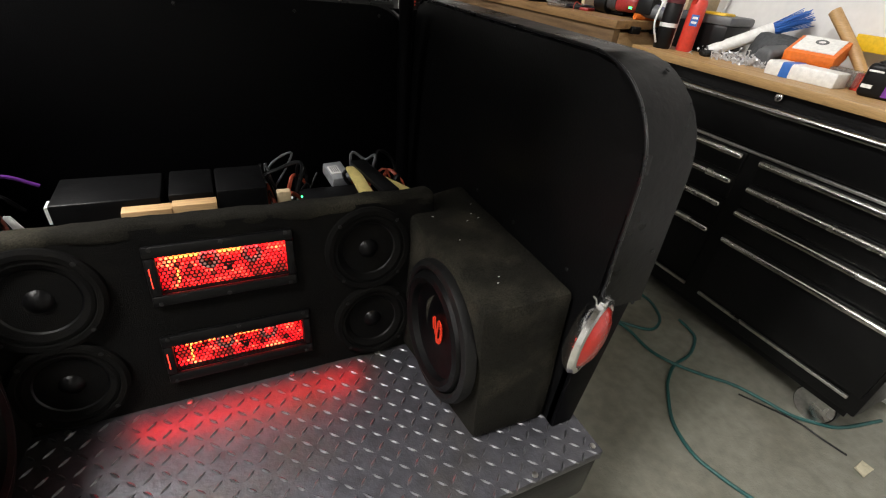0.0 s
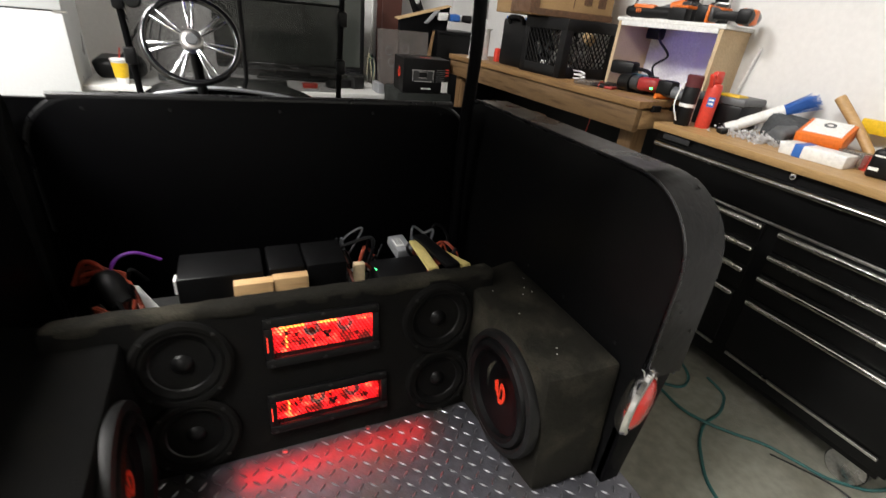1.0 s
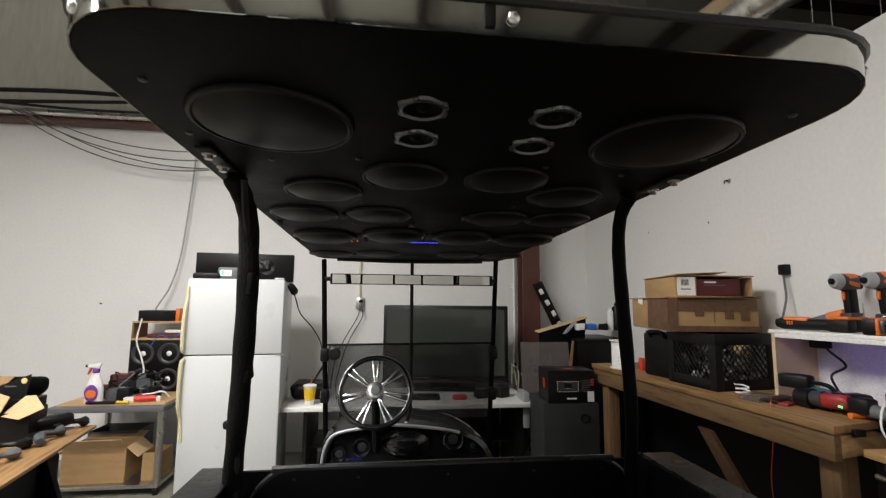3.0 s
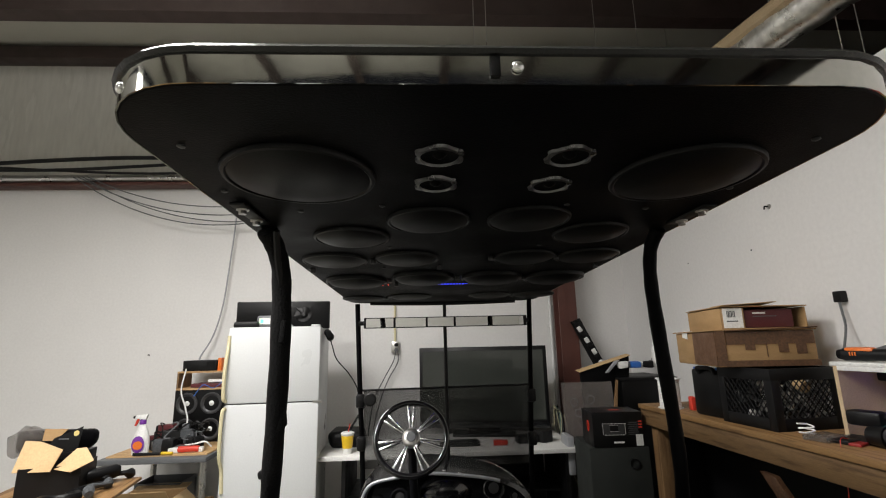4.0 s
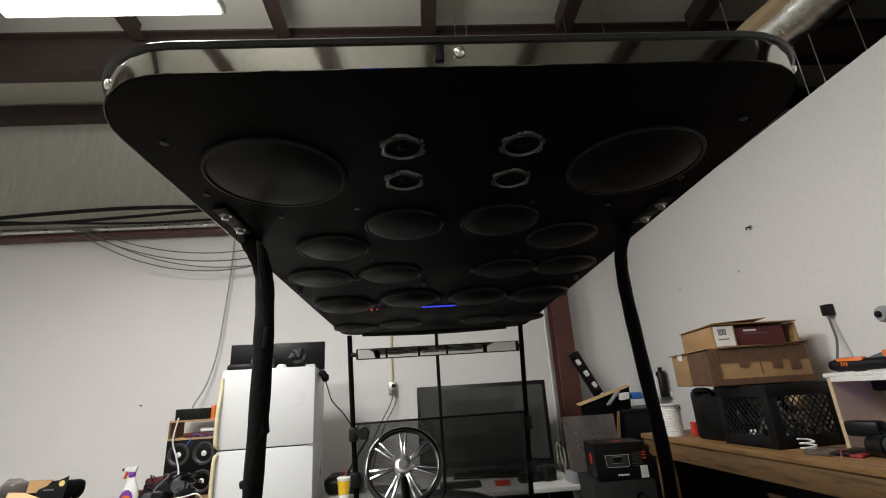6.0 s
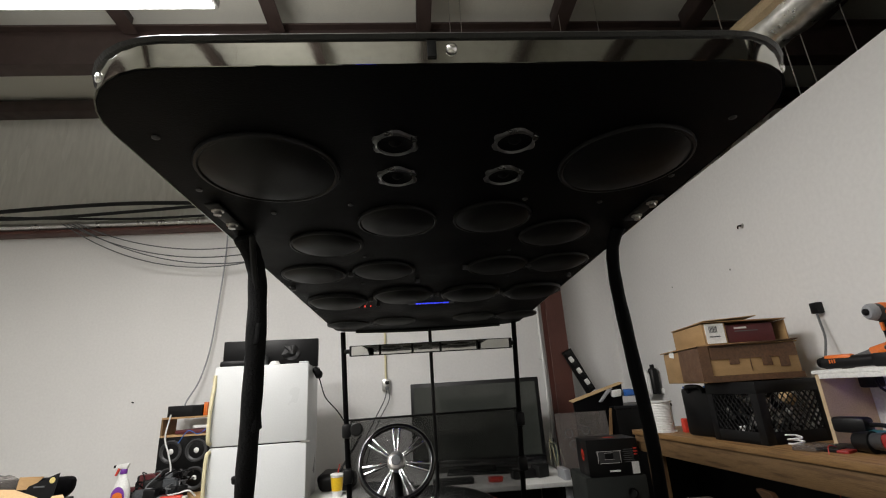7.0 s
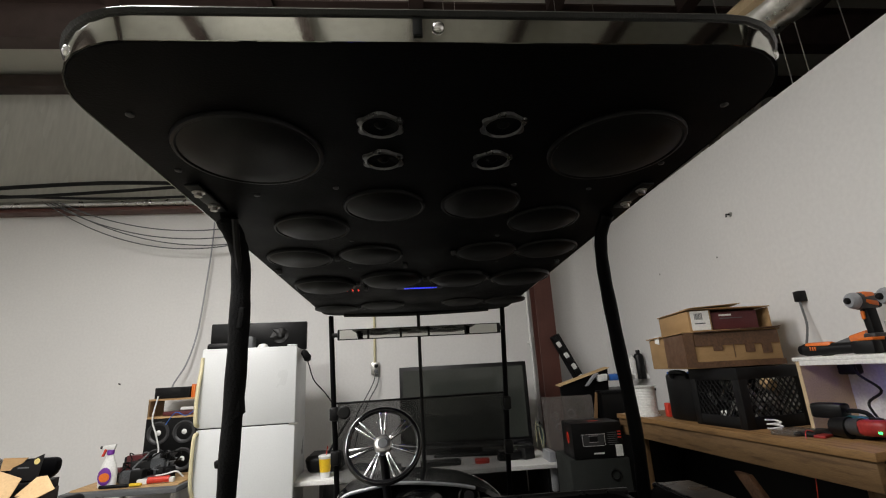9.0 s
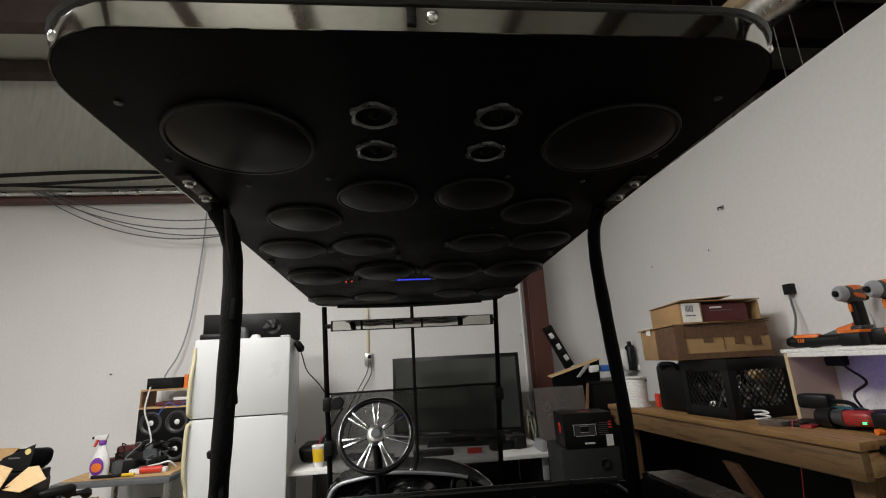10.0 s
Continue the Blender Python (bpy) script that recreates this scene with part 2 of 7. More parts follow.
def glow_mat():
    """Red-lit circuit board behind the mesh: the light falling on it is put in as patchy emission."""
    m = bpy.data.materials.new("red_lit_circuit")
    m.use_nodes = True
    n, ln = m.node_tree.nodes, m.node_tree.links
    b = n["Principled BSDF"]
    b.inputs["Base Color"].default_value = (0.6, 0.12, 0.08, 1)
    co = n.new("ShaderNodeTexCoord")
    tex = n.new("ShaderNodeTexNoise")
    tex.inputs["Scale"].default_value, tex.inputs["Detail"].default_value = 34.0, 2.0
    fine = n.new("ShaderNodeTexVoronoi")
    fine.inputs["Scale"].default_value = 95.0
    mixed = n.new("ShaderNodeMath")
    mixed.operation = "MULTIPLY_ADD"
    mixed.inputs[1].default_value = -0.28
    ln.new(co.outputs["Object"], tex.inputs["Vector"])
    ln.new(co.outputs["Object"], fine.inputs["Vector"])
    ln.new(fine.outputs["Distance"], mixed.inputs[0])
    ln.new(tex.outputs["Fac"], mixed.inputs[2])
    ramp = n.new("ShaderNodeValToRGB")
    ramp.color_ramp.elements[0].position, ramp.color_ramp.elements[0].color = 0.20, (0.02, 0.0003, 0.0003, 1)
    ramp.color_ramp.elements[1].position, ramp.color_ramp.elements[1].color = 0.60, (1.0, 0.17, 0.06, 1)
    mid = ramp.color_ramp.elements.new(0.36)
    mid.color = (0.55, 0.001, 0.005, 1)
    high = ramp.color_ramp.elements.new(0.47)
    high.color = (1.0, 0.015, 0.014, 1)
    ln.new(mixed.outputs["Value"], ramp.inputs["Fac"])
    ln.new(ramp.outputs["Color"], b.inputs["Emission Color"])
    b.inputs["Emission Strength"].default_value = 6.0
    return m


M["redglow"] = glow_mat()


# ---- building helpers ----
def put(bm, src, m=None):
    """Adds the temporary bmesh src, moved by m, to bm."""
    if m is not None:
        src.transform(m)
    me = bpy.data.meshes.new("tmp")
    src.to_mesh(me)
    src.free()
    bm.from_mesh(me)
    bpy.data.meshes.remove(me)
    return bm


def box(c, s, bevel=0.0, m=None, bm=None, seg=2):
    """A box of size s round c, with rounded edges."""
    t = bmesh.new()
    bmesh.ops.create_cube(t, size=1.0)
    t.transform(Matrix.Translation(c) @ Matrix.Diagonal((*s, 1)))
    if bevel:
        bmesh.ops.bevel(t, geom=list(t.edges), offset=min(bevel, min(s) * 0.45), segments=seg, affect="EDGES", profile=0.5)
    return put(bm or bmesh.new(), t, m)


def rod(p, q, r, r2=None, seg=16, bm=None, m=None):
    """A cylinder or cone from p to q."""
    p, q = Vector(p), Vector(q)
    d = q - p
    t = bmesh.new()
    bmesh.ops.create_cone(t, cap_ends=True, segments=seg, radius1=r, radius2=r if r2 is None else r2, depth=d.length)
    t.transform(Matrix.Translation((p + q) / 2) @ d.to_track_quat("Z", "Y").to_matrix().to_4x4())
    return put(bm or bmesh.new(), t, m)


def smooth_path(pts, n=6):
    """A finer path through the points (Catmull-Rom)."""
    P = [Vector(p) for p in pts]
    P = [P[0] * 2 - P[1]] + P + [P[-1] * 2 - P[-2]]
    out = []
    for i in range(1, len(P) - 2):
        a, b, c, d = P[i - 1:i + 3]
        for k in range(n):
            t = k / n
            out.append(0.5 * ((2 * b) + (c - a) * t + (2 * a - 5 * b + 4 * c - d) * t * t + (3 * b - a - 3 * c + d) * t ** 3))
    out.append(P[-2])
    return out


def tube(pts, r, seg=8, n=6, bm=None, m=None, radii=None):
    """A round tube along a smooth path."""
    path = smooth_path(pts, n) if n > 1 else [Vector(p) for p in pts]
    t = bmesh.new()
    rings = []
    up = Vector((0.13, 0.21, 0.97))
    for i, p in enumerate(path):
        d = (path[min(i + 1, len(path) - 1)] - path[max(i - 1, 0)]).normalized()
        x = d.cross(up)
        if x.length < 1e-3:
            x = d.cross(Vector((1, 0, 0)))
        x.normalize()
        y = x.cross(d)
        rr = r if radii is None else radii(i / (len(path) - 1))
        rings.append([t.verts.new(p + rr * (math.cos(a) * x + math.sin(a) * y)) for a in (2 * math.pi * k / seg for k in range(seg))])
        up = y
    for A, B in zip(rings, rings[1:]):
        for k in range(seg):
            t.faces.new((A[k], A[(k + 1) % seg], B[(k + 1) % seg], B[k]))
    t.faces.new(rings[0][::-1])
    t.faces.new(rings[-1])
    bmesh.ops.recalc_face_normals(t, faces=t.faces)
    return put(bm or bmesh.new(), t, m)


def lathe(profile, seg=32, bm=None, m=None):
    """Turns a profile of (radius, height) round z."""
    t = bmesh.new()
    rings = []
    for r, z in profile:
        if r < 1e-5:
            rings.append([t.verts.new((0, 0, z))])
        else:
            rings.append([t.verts.new((r * math.cos(a), r * math.sin(a), z)) for a in (2 * math.pi * k / seg for k in range(seg))])
    for A, B in zip(rings, rings[1:]):
        for k in range(seg):
            vs = [A[k % len(A)], A[(k + 1) % len(A)], B[(k + 1) % len(B)], B[k % len(B)]]
            vs = list(dict.fromkeys(vs))
            if len(vs) > 2:
                t.faces.new(vs)
    bmesh.ops.recalc_face_normals(t, faces=t.faces)
    return put(bm or bmesh.new(), t, m)


def prism(poly, h, bevel=0.0, bm=None, m=None):
    """A plate: the outline poly in x, y, from z 0 to h."""
    t = bmesh.new()
    a = [t.verts.new((x, y, 0)) for x, y in poly]
    b = [t.verts.new((x, y, h)) for x, y in poly]
    t.faces.new(a[::-1])
    t.faces.new(b)
    k = len(poly)
    for i in range(k):
        t.faces.new((a[i], a[(i + 1) % k], b[(i + 1) % k], b[i]))
    bmesh.ops.recalc_face_normals(t, faces=t.faces)
    if bevel:
        rim = [e for e in t.edges if abs(e.verts[0].co.z - e.verts[1].co.z) < 1e-6]
        bmesh.ops.bevel(t, geom=rim, offset=bevel, segments=2, affect="EDGES", profile=0.5)
    return put(bm or bmesh.new(), t, m)


def hexa(lo, hi, bevel=0.0, bm=None, m=None):
    """A solid between four lower and four upper corners."""
    t = bmesh.new()
    v = [t.verts.new(p) for p in (*lo, *hi)]
    for f in ((3, 2, 1, 0), (4, 5, 6, 7), (0, 1, 5, 4), (1, 2, 6, 5), (2, 3, 7, 6), (3, 0, 4, 7)):
        t.faces.new([v[i] for i in f])
    bmesh.ops.recalc_face_normals(t, faces=t.faces)
    if bevel:
        bmesh.ops.bevel(t, geom=list(t.edges), offset=bevel, segments=2, affect="EDGES", profile=0.5)
    return put(bm or bmesh.new(), t, m)


def round_rect(x0, y0, x1, y1, r, n=6, radii=None):
    """Outline of a rectangle with rounded corners; radii for the corners from lower left, anticlockwise."""
    rr = radii or (r, r, r, r)
    out = []
    for (cx, cy, a0), q in zip(((x0, y0, 180), (x1, y0, 270), (x1, y1, 0), (x0, y1, 90)), rr):
        ox = cx + (q if cx == x0 else -q)
        oy = cy + (q if cy == y0 else -q)
        if q < 1e-4:
            out.append((cx, cy))
            continue
        for k in range(n + 1):
            a = radians(a0 + 90 * k / n)
            out.append((ox + q * math.cos(a), oy + q * math.sin(a)))
    return out


def ruffle(bm, amount, size=8.0, seed=0.0):
    """Uneven, worn shape."""
    for v in bm.verts:
        v.co += noise.noise_vector(v.co * size + Vector((seed, seed * 1.7, seed * 0.3))) * amount
    return bm


def mesh_of(name, bm, material, sharp=38):
    bm.normal_update()
    for f in bm.faces:
        f.smooth = True
    for e in bm.edges:
        e.smooth = not (len(e.link_faces) == 2 and e.calc_face_angle(0) > radians(sharp)) and len(e.link_faces) == 2
    me = bpy.data.meshes.new(name)
    bm.to_mesh(me)
    bm.free()
    me.materials.append(material)
    return me


def part(name, bm, material, parent, label="", at=None):
    """One mesh as a part under a thing or under another part."""
    ob = new(name, bm if isinstance(bm, bpy.types.Mesh) else mesh_of(name, bm, material))
    ob.parent = parent
    if at is not None:
        ob.matrix_basis = at
    return tagged(ob, label) if label else ob


def thing(name, label, category, at=None, group=""):
    """An empty at a thing's base, which carries its parts."""
    ob = new(name)
    ob.empty_display_size = 0.05
    if at is not None:
        ob.matrix_basis = at
    return tagged(ob, label, category, group)


def single(name, bm, material, label, category, at=None, group=""):
    """A thing that is one mesh."""
    ob = new(name, mesh_of(name, bm, material))
    if at is not None:
        ob.matrix_basis = at
    return tagged(ob, label, category, group)


def setting(name, bm, material, label, category):
    return tagged(new(name, mesh_of(name, bm, material)), label, category, kind="structure")


T = Matrix.Translation

# ---- the room ----
YB, XR, XL, YF, TOP = 3.85, 2.2, -7.0, -7.0, 5.05
setting("floor", box((0.5, -1.6, FLOOR - 0.1), (15.6, 11.2, 0.2)), M["concrete"], "grey stained concrete slab floor of the workshop", "floor")
setting("wall_back", box((-2.3, YB + 0.1, (3.33 + FLOOR) / 2), (9.6, 0.2, 3.33 - FLOOR)), M["wall"], "white painted drywall behind fridge and television", "wall")
setting("wall_back_upper", ruffle(box((-2.3, YB + 0.14, 4.2), (9.6, 0.2, 1.72)), 0.0), M["vinyl"], "shiny vinyl-faced insulation above the white drywall", "wall")
setting("wall_right", box((XR + 0.08, -1.5, (2.87 + FLOOR) / 2), (0.16, 10.9, 2.87 - FLOOR)), M["wall"], "white painted partition wall beside the workbench", "wall")
setting("wall_left", box((XL - 0.1, -1.6, 2.5), (0.2, 11.2, 5.4)), M["wall"], "white painted side wall far from the cart", "wall")
setting("wall_rear", box((0.5, YF - 0.1, 2.5), (15.6, 0.2, 5.4)), M["farwall"], "grey wall far behind the cart", "wall")
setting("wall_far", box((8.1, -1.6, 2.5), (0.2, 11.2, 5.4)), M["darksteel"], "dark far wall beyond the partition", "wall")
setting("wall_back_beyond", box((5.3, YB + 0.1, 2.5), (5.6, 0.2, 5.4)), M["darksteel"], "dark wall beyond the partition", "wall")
bm = hexa([(XL, YF, 5.6), (8.2, YF, 5.6), (8.2, YB + 0.2, TOP), (XL, YB + 0.2, TOP)], [(XL, YF, 5.75), (8.2, YF, 5.75), (8.2, YB + 0.2, TOP + 0.15), (XL, YB + 0.2, TOP + 0.15)])
setting("ceiling", bm, M["roofvinyl"], "grey vinyl insulation under the sloping steel roof", "ceiling")
setting("eave_beam", box((0.5, YB - 0.06, 4.93), (15.0, 0.18, 0.16), 0.01), M["darksteel"], "dark steel eave beam along the wall", "beam")
for i, px in enumerate((-5.6, -4.2, -2.75, -1.35, 0.1, 1.5, 2.9, 4.3, 5.7)):
    t = box((0, 0, 0), (0.07, 9.5, 0.2), 0.006)
    box((0.05, 0, -0.095), (0.12, 9.5, 0.012), bm=t)
    t.transform(T((px, -2.25, 5.195)) @ pose(0, 0, 0, math.degrees(math.atan2(-0.55, 10.85))))
    setting("purlin", t, M["darksteel"], "dark brown steel roof purlin", "beam")
rafter = setting("rafter", box((0.5, 2.55, 4.72), (15.0, 0.02, 0.43)), M["darksteel"], "dark steel rafter across the roof", "beam")
part("flange", box((0.5, 2.55, 4.5), (15.0, 0.16, 0.02)), M["darksteel"], rafter)
part("flange", box((0.5, 2.55, 4.94), (15.0, 0.16, 0.02)), M["darksteel"], rafter)

# brown column, its conduit and the corner trim
t = box((1.44, 3.66, 2.45), (0.02, 0.2, 5.0))
box((1.44, 3.57, 2.45), (0.19, 0.018, 5.0), bm=t)
box((1.44, 3.755, 2.45), (0.19, 0.018, 5.0), bm=t)
setting("column", t, M["redsteel"], "oxide-red steel building column against the wall", "column")
t = rod((1.315, 3.8, FLOOR), (1.315, 3.8, 3.3), 0.014)
for z in (0.7, 1.65, 2.6):
    box((1.315, 3.83, z), (0.07, 0.02, 0.03), 0.004, bm=t)
setting("conduit", t, M["white"], "white painted conduit beside the brown column", "conduit")

# pipes and cables on top of the drywall
t = rod((-6.9, 3.72, 3.36), (1.25, 3.72, 3.36), 0.045, seg=20)
for k in range(9):
    rod((-6.5 + 0.9 * k, 3.72, 3.36), (-6.46 + 0.9 * k, 3.72, 3.36), 0.052, bm=t)
single("ceiling_pipe", t, M["steel"], "long steel pipe along the top of the drywall", "pipe")
t = box((-2.5, 3.76, 3.29), (8.6, 0.16, 0.035), 0.004)
setting("wall_ledge", t, M["redsteel"], "rust-brown steel girt under the pipe", "trim")
rng = random.Random(5)
for k in range(3):
    pts = [(-6.8 + 0.9 * j, 3.62 - 0.03 * k, 3.43 + 0.05 * math.sin(j * 1.1 + k * 1.7) + 0.03 * k) for j in range(9)]
    single("overhead_cable", tube(pts, 0.014 + 0.004 * k), M["rubber"], "black cable lying along the overhead pipe", "cable", group="overhead cables")
for k, (x0, x1, sag) in enumerate(((-3.85, -1.2, 0.62), (-3.8, -0.9, 0.78), (-3.75, -1.5, 0.42), (-3.9, -1.1, 0.85))):
    pts = [(x0 + (x1 - x0) * j / 8, 3.66, 3.36 - sag * 4 * 0.5 * (j / 8) * (1 - j / 8) - 0.25 * (j / 8)) for j in range(9)]
    single("drooping_wire", tube(pts, 0.006, 6), M["grey"], "thin grey wire drooping against the white wall", "cable", group="drooping wires")
single("wall_cable", tube([(-2.15, 3.74, 3.36), (-2.16, 3.76, 2.9), (-2.2, 3.76, 2.3), (-2.24, 3.76, 1.9), (-2.31, 3.74, 1.6), (-2.40, 3.70, 1.40), (-2.36, 3.64, 1.31)], 0.008), M["palegrey"], "grey cable hanging down the white wall", "cable")
for k, (wx, wy) in enumerate(((0.37, 2.3), (0.48, 2.3), (1.46, 2.3), (1.87, 2.35), (2.55, 1.2), (2.75, 1.25), (3.2, 1.3))):
    single("hanger_wire", rod((wx, wy, 2.95), (wx + 0.02, wy, 5.2), 0.0035, seg=6), M["steel"], "thin steel hanger wire from the roof", "wire", group="hanger wires")
# wrapped duct over the partition
t = tube([(1.91, 2.2, 3.3), (2.05, 1.3, 3.32), (2.24, 0.5, 3.34), (2.45, -0.6, 3.36), (2.7, -2.0, 3.4)], 0.125, 20, 8, radii=lambda u: 0.125 + 0.006 * math.sin(u * 90))
single("air_duct", ruffle(t, 0.008, 9), M["galv"], "crumpled foil-wrapped round air duct over the partition", "duct")
t = tube([(1.81, 2.1, 3.36), (1.95, 1.3, 3.38), (2.12, 0.5, 3.40), (2.33, -0.6, 3.42)], 0.055)
t2 = tube([(2.50, 1.32, 2.97), (2.50, 2.2, 2.97), (2.50, 3.3, 2.97)], 0.115, 18)
for yy in (1.6, 2.9):
    rod((2.5, yy, 3.05), (2.5, yy, 5.08 + (3.85 - yy) * 0.05), 0.004, seg=6, bm=t2)
single("vent_pipe", t2, M["galv"], "short galvanised vent pipe behind the partition top", "pipe")
single("duct_insulation", ruffle(t, 0.01, 12), M["mdf"], "tan insulation wrap along the foil duct", "duct")

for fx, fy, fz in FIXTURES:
    lamp = thing("ceiling_light", "lit rectangular white fixture hung under the roof; the two farthest are added", "light", T((fx, fy, fz)), "ceiling lights")
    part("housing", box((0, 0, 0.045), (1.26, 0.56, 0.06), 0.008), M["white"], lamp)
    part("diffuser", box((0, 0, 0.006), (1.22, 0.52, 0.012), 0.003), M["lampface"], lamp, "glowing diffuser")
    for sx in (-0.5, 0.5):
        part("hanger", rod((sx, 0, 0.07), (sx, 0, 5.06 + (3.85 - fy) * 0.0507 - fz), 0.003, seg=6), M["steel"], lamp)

# ---- the golf cart ----
cart = thing("golf_cart", "black golf cart with a speaker-filled roof and rear sound system", "golf cart")
CX = 0.0565


def roof_z(y):
    return 1.772 - 0.025 * (y + 0.757)


def roof_loop(grow, dz):
    return [(x, y, roof_z(y) + dz) for x, y in round_rect(-0.512 - grow, -0.757 - grow, 0.533 + grow, 1.40 + grow, 0.13, 8, [max(q + grow, 0.01) for q in (0.145, 0.145, 0.1, 0.1)])]


def skin(loops, cap0=True, cap1=True):
    t = bmesh.new()
    rings = [[t.verts.new(p) for p in lp] for lp in loops]
    for A, B in zip(rings, rings[1:]):
        for k in range(len(A)):
            t.faces.new((A[k], A[(k + 1) % len(A)], B[(k + 1) % len(B)], B[k]))
    if cap0:
        t.faces.new(rings[0][::-1])
    if cap1:
        t.faces.new(rings[-1])
    bmesh.ops.recalc_face_normals(t, faces=t.faces)
    return t


roof = part("roof", skin([roof_loop(-0.03, 0.0), roof_loop(-0.009, 0.0), roof_loop(-0.007, 0.002), roof_loop(-0.007, 0.02), roof_loop(-0.03, 0.025)]), M["matte"], cart, "flat black board under the roof carrying many speakers")
part("roof_rim", skin([roof_loop(-0.0065, 0.0006), roof_loop(-0.0045, 0.0004), roof_loop(-0.004, 0.036), roof_loop(-0.02, 0.037)], False, False), M["mirrorband"], roof, "polished mirror-like dark rim")
part("roof_top", skin([roof_loop(-0.03, 0.034), roof_loop(-0.001, 0.037), roof_loop(0.003, 0.041), roof_loop(-0.004, 0.049), roof_loop(-0.06, 0.058), roof_loop(-0.3, 0.07)]), M["tex"], roof, "textured black roof shell")


def roof_at(x, y):
    """Pose on the underside, z pointing down out of the board."""
    return T((x, y, roof_z(y))) @ pose(0, 0, 0, 180 - 1.26)


def grille_meshes(r):
    dome = lathe([(r * 0.93, 0.0), (r * 0.92, 0.006), (r * 0.8, 0.012), (r * 0.5, 0.0165), (r * 0.2, 0.018), (0, 0.018)], 40)
    rg = lathe([(r * 0.9, 0.0), (r, 0.0), (r, 0.004), (r * 0.985, 0.0075), (r * 0.945, 0.0085), (r * 0.92, 0.006)], 40)
    base = lathe([(0, 0.0005), (r * 0.99, 0.0005), (r * 0.99, 0.003), (0, 0.003)], 40)
    return mesh_of("speaker_grille", dome, M["grille"]), mesh_of("grille_ring", rg, M["ringblack"]), mesh_of("speaker_base", base, M["black"])


def roof_speakers(places, r, label, deep=1.0):
    g, rg, base = grille_meshes(r)
    for x, y in places:
        sp = part("roof_speaker", base, None, cart, label, roof_at(x, y) @ Matrix.Diagonal((1, 1, deep, 1)))
        part("grille", g, None, sp)
        part("ring", rg, None, sp)


roof_speakers([(-0.312, -0.487), (0.346, -0.485)], 0.124, "large round woofer with black mesh grille in the roof")
roof_speakers([(-0.286, -0.090), (-0.094, -0.229), (0.131, -0.234), (0.317, -0.110)], 0.094, "round roof speaker with black mesh grille")
roof_speakers([(-0.378, 0.188), (-0.157, 0.178), (0.212, 0.174), (0.406, 0.164)], 0.1, "round roof speaker with black mesh grille")
roof_speakers([(-0.366, 0.575), (-0.104, 0.515), (0.161, 0.530), (0.408, 0.540)], 0.118, "round roof speaker with black mesh grille", 1.8)
roof_speakers([(-0.408, 1.14), (-0.168, 1.095), (0.236, 1.085), (0.457, 1.08)], 0.108, "round roof speaker with black mesh grille")


def tweeter(x, y):
    ring = bmesh.new()
    out = []
    for k in range(72):
        a = 2 * math.pi * k / 72
        lob = max(max(math.exp(-((math.degrees(a) - c) / 13.0) ** 4) for c in (25, 155, 205, 335)), 0.7 * math.exp(-((math.degrees(a) - 90) / 22.0) ** 4))
        out.append((0.0348 + 0.0055 * lob, a))
    lo = [ring.verts.new((r * math.cos(a), r * math.sin(a), 0.001)) for r, a in out]
    hi = [ring.verts.new((r * math.cos(a) * 0.97, r * math.sin(a) * 0.97, 0.006)) for r, a in out]
    inn = [ring.verts.new((0.0305 * math.cos(a), 0.0305 * math.sin(a), 0.007)) for r, a in out]
    low = [ring.verts.new((0.029 * math.cos(a), 0.029 * math.sin(a), 0.001)) for r, a in out]
    for A, B in ((lo, hi), (hi, inn), (inn, low)):
        for k in range(72):
            ring.faces.new((A[k], A[(k + 1) % 72], B[(k + 1) % 72], B[k]))
    bmesh.ops.recalc_face_normals(ring, faces=ring.faces)
    tw = part("tweeter", ring, M["ring"], cart, "small horn tweeter with a silver lobed ring", roof_at(x, y))
    part("horn", lathe([(0.0295, 0.003), (0.02, 0.0012), (0.011, 0.0008), (0.009, 0.003), (0.005, 0.006), (0, 0.007)], 24), M["matte"], tw)


for x, y in ((-0.083, -0.568), (-0.085, -0.452), (0.119, -0.566), (0.121, -0.445)):
    tweeter(x, y)

# screws of the roof board and rim
scr = mesh_of("roof_screw", lathe([(0.006, 0), (0.006, 0.002), (0.003, 0.0035), (0, 0.0035)], 10), M["dullring"])
for x, y in ((-0.45, -0.6), (-0.465, -0.42), (-0.47, -0.33), (-0.36, -0.30), (-0.19, -0.33), (0.19, -0.33), (0.37, -0.3), (0.47, -0.62), (0.475, -0.42), (-0.2, 0.03), (0.22, 0.02),
             (-0.49, 0.33), (0.49, 0.31), (-0.24, 0.33), (0.27, 0.31), (-0.28, 0.74), (0.26, 0.72), (-0.49, 0.75), (0.49, 0.7), (0.02, 1.2), (-0.27, 1.2), (0.32, 1.2)):
    part("board_screw", scr, None, roof, at=roof_at(x, y))
clip = mesh_of("grille_clip", box((0, 0, 0.008), (0.016, 0.012, 0.016), 0.003), M["dullring"])
for x, y in ((0.104, 0.16), (-0.262, 0.185), (-0.05, 0.3), (0.31, 0.165), (-0.236, 0.56), (-0.215, 0.66), (0.028, 0.52), (0.286, 0.535), (-0.288, 1.1), (0.348, 1.08), (-0.48, 0.33), (0.49, 0.31)):
    part("grille_clip", clip, None, roof, at=roof_at(x, y))
bolt = mesh_of("rim_bolt", lathe([(0.0075, 0), (0.0075, 0.002), (0.006, 0.004), (0.003, 0.0055), (0, 0.0055)], 14), M["chrome"])
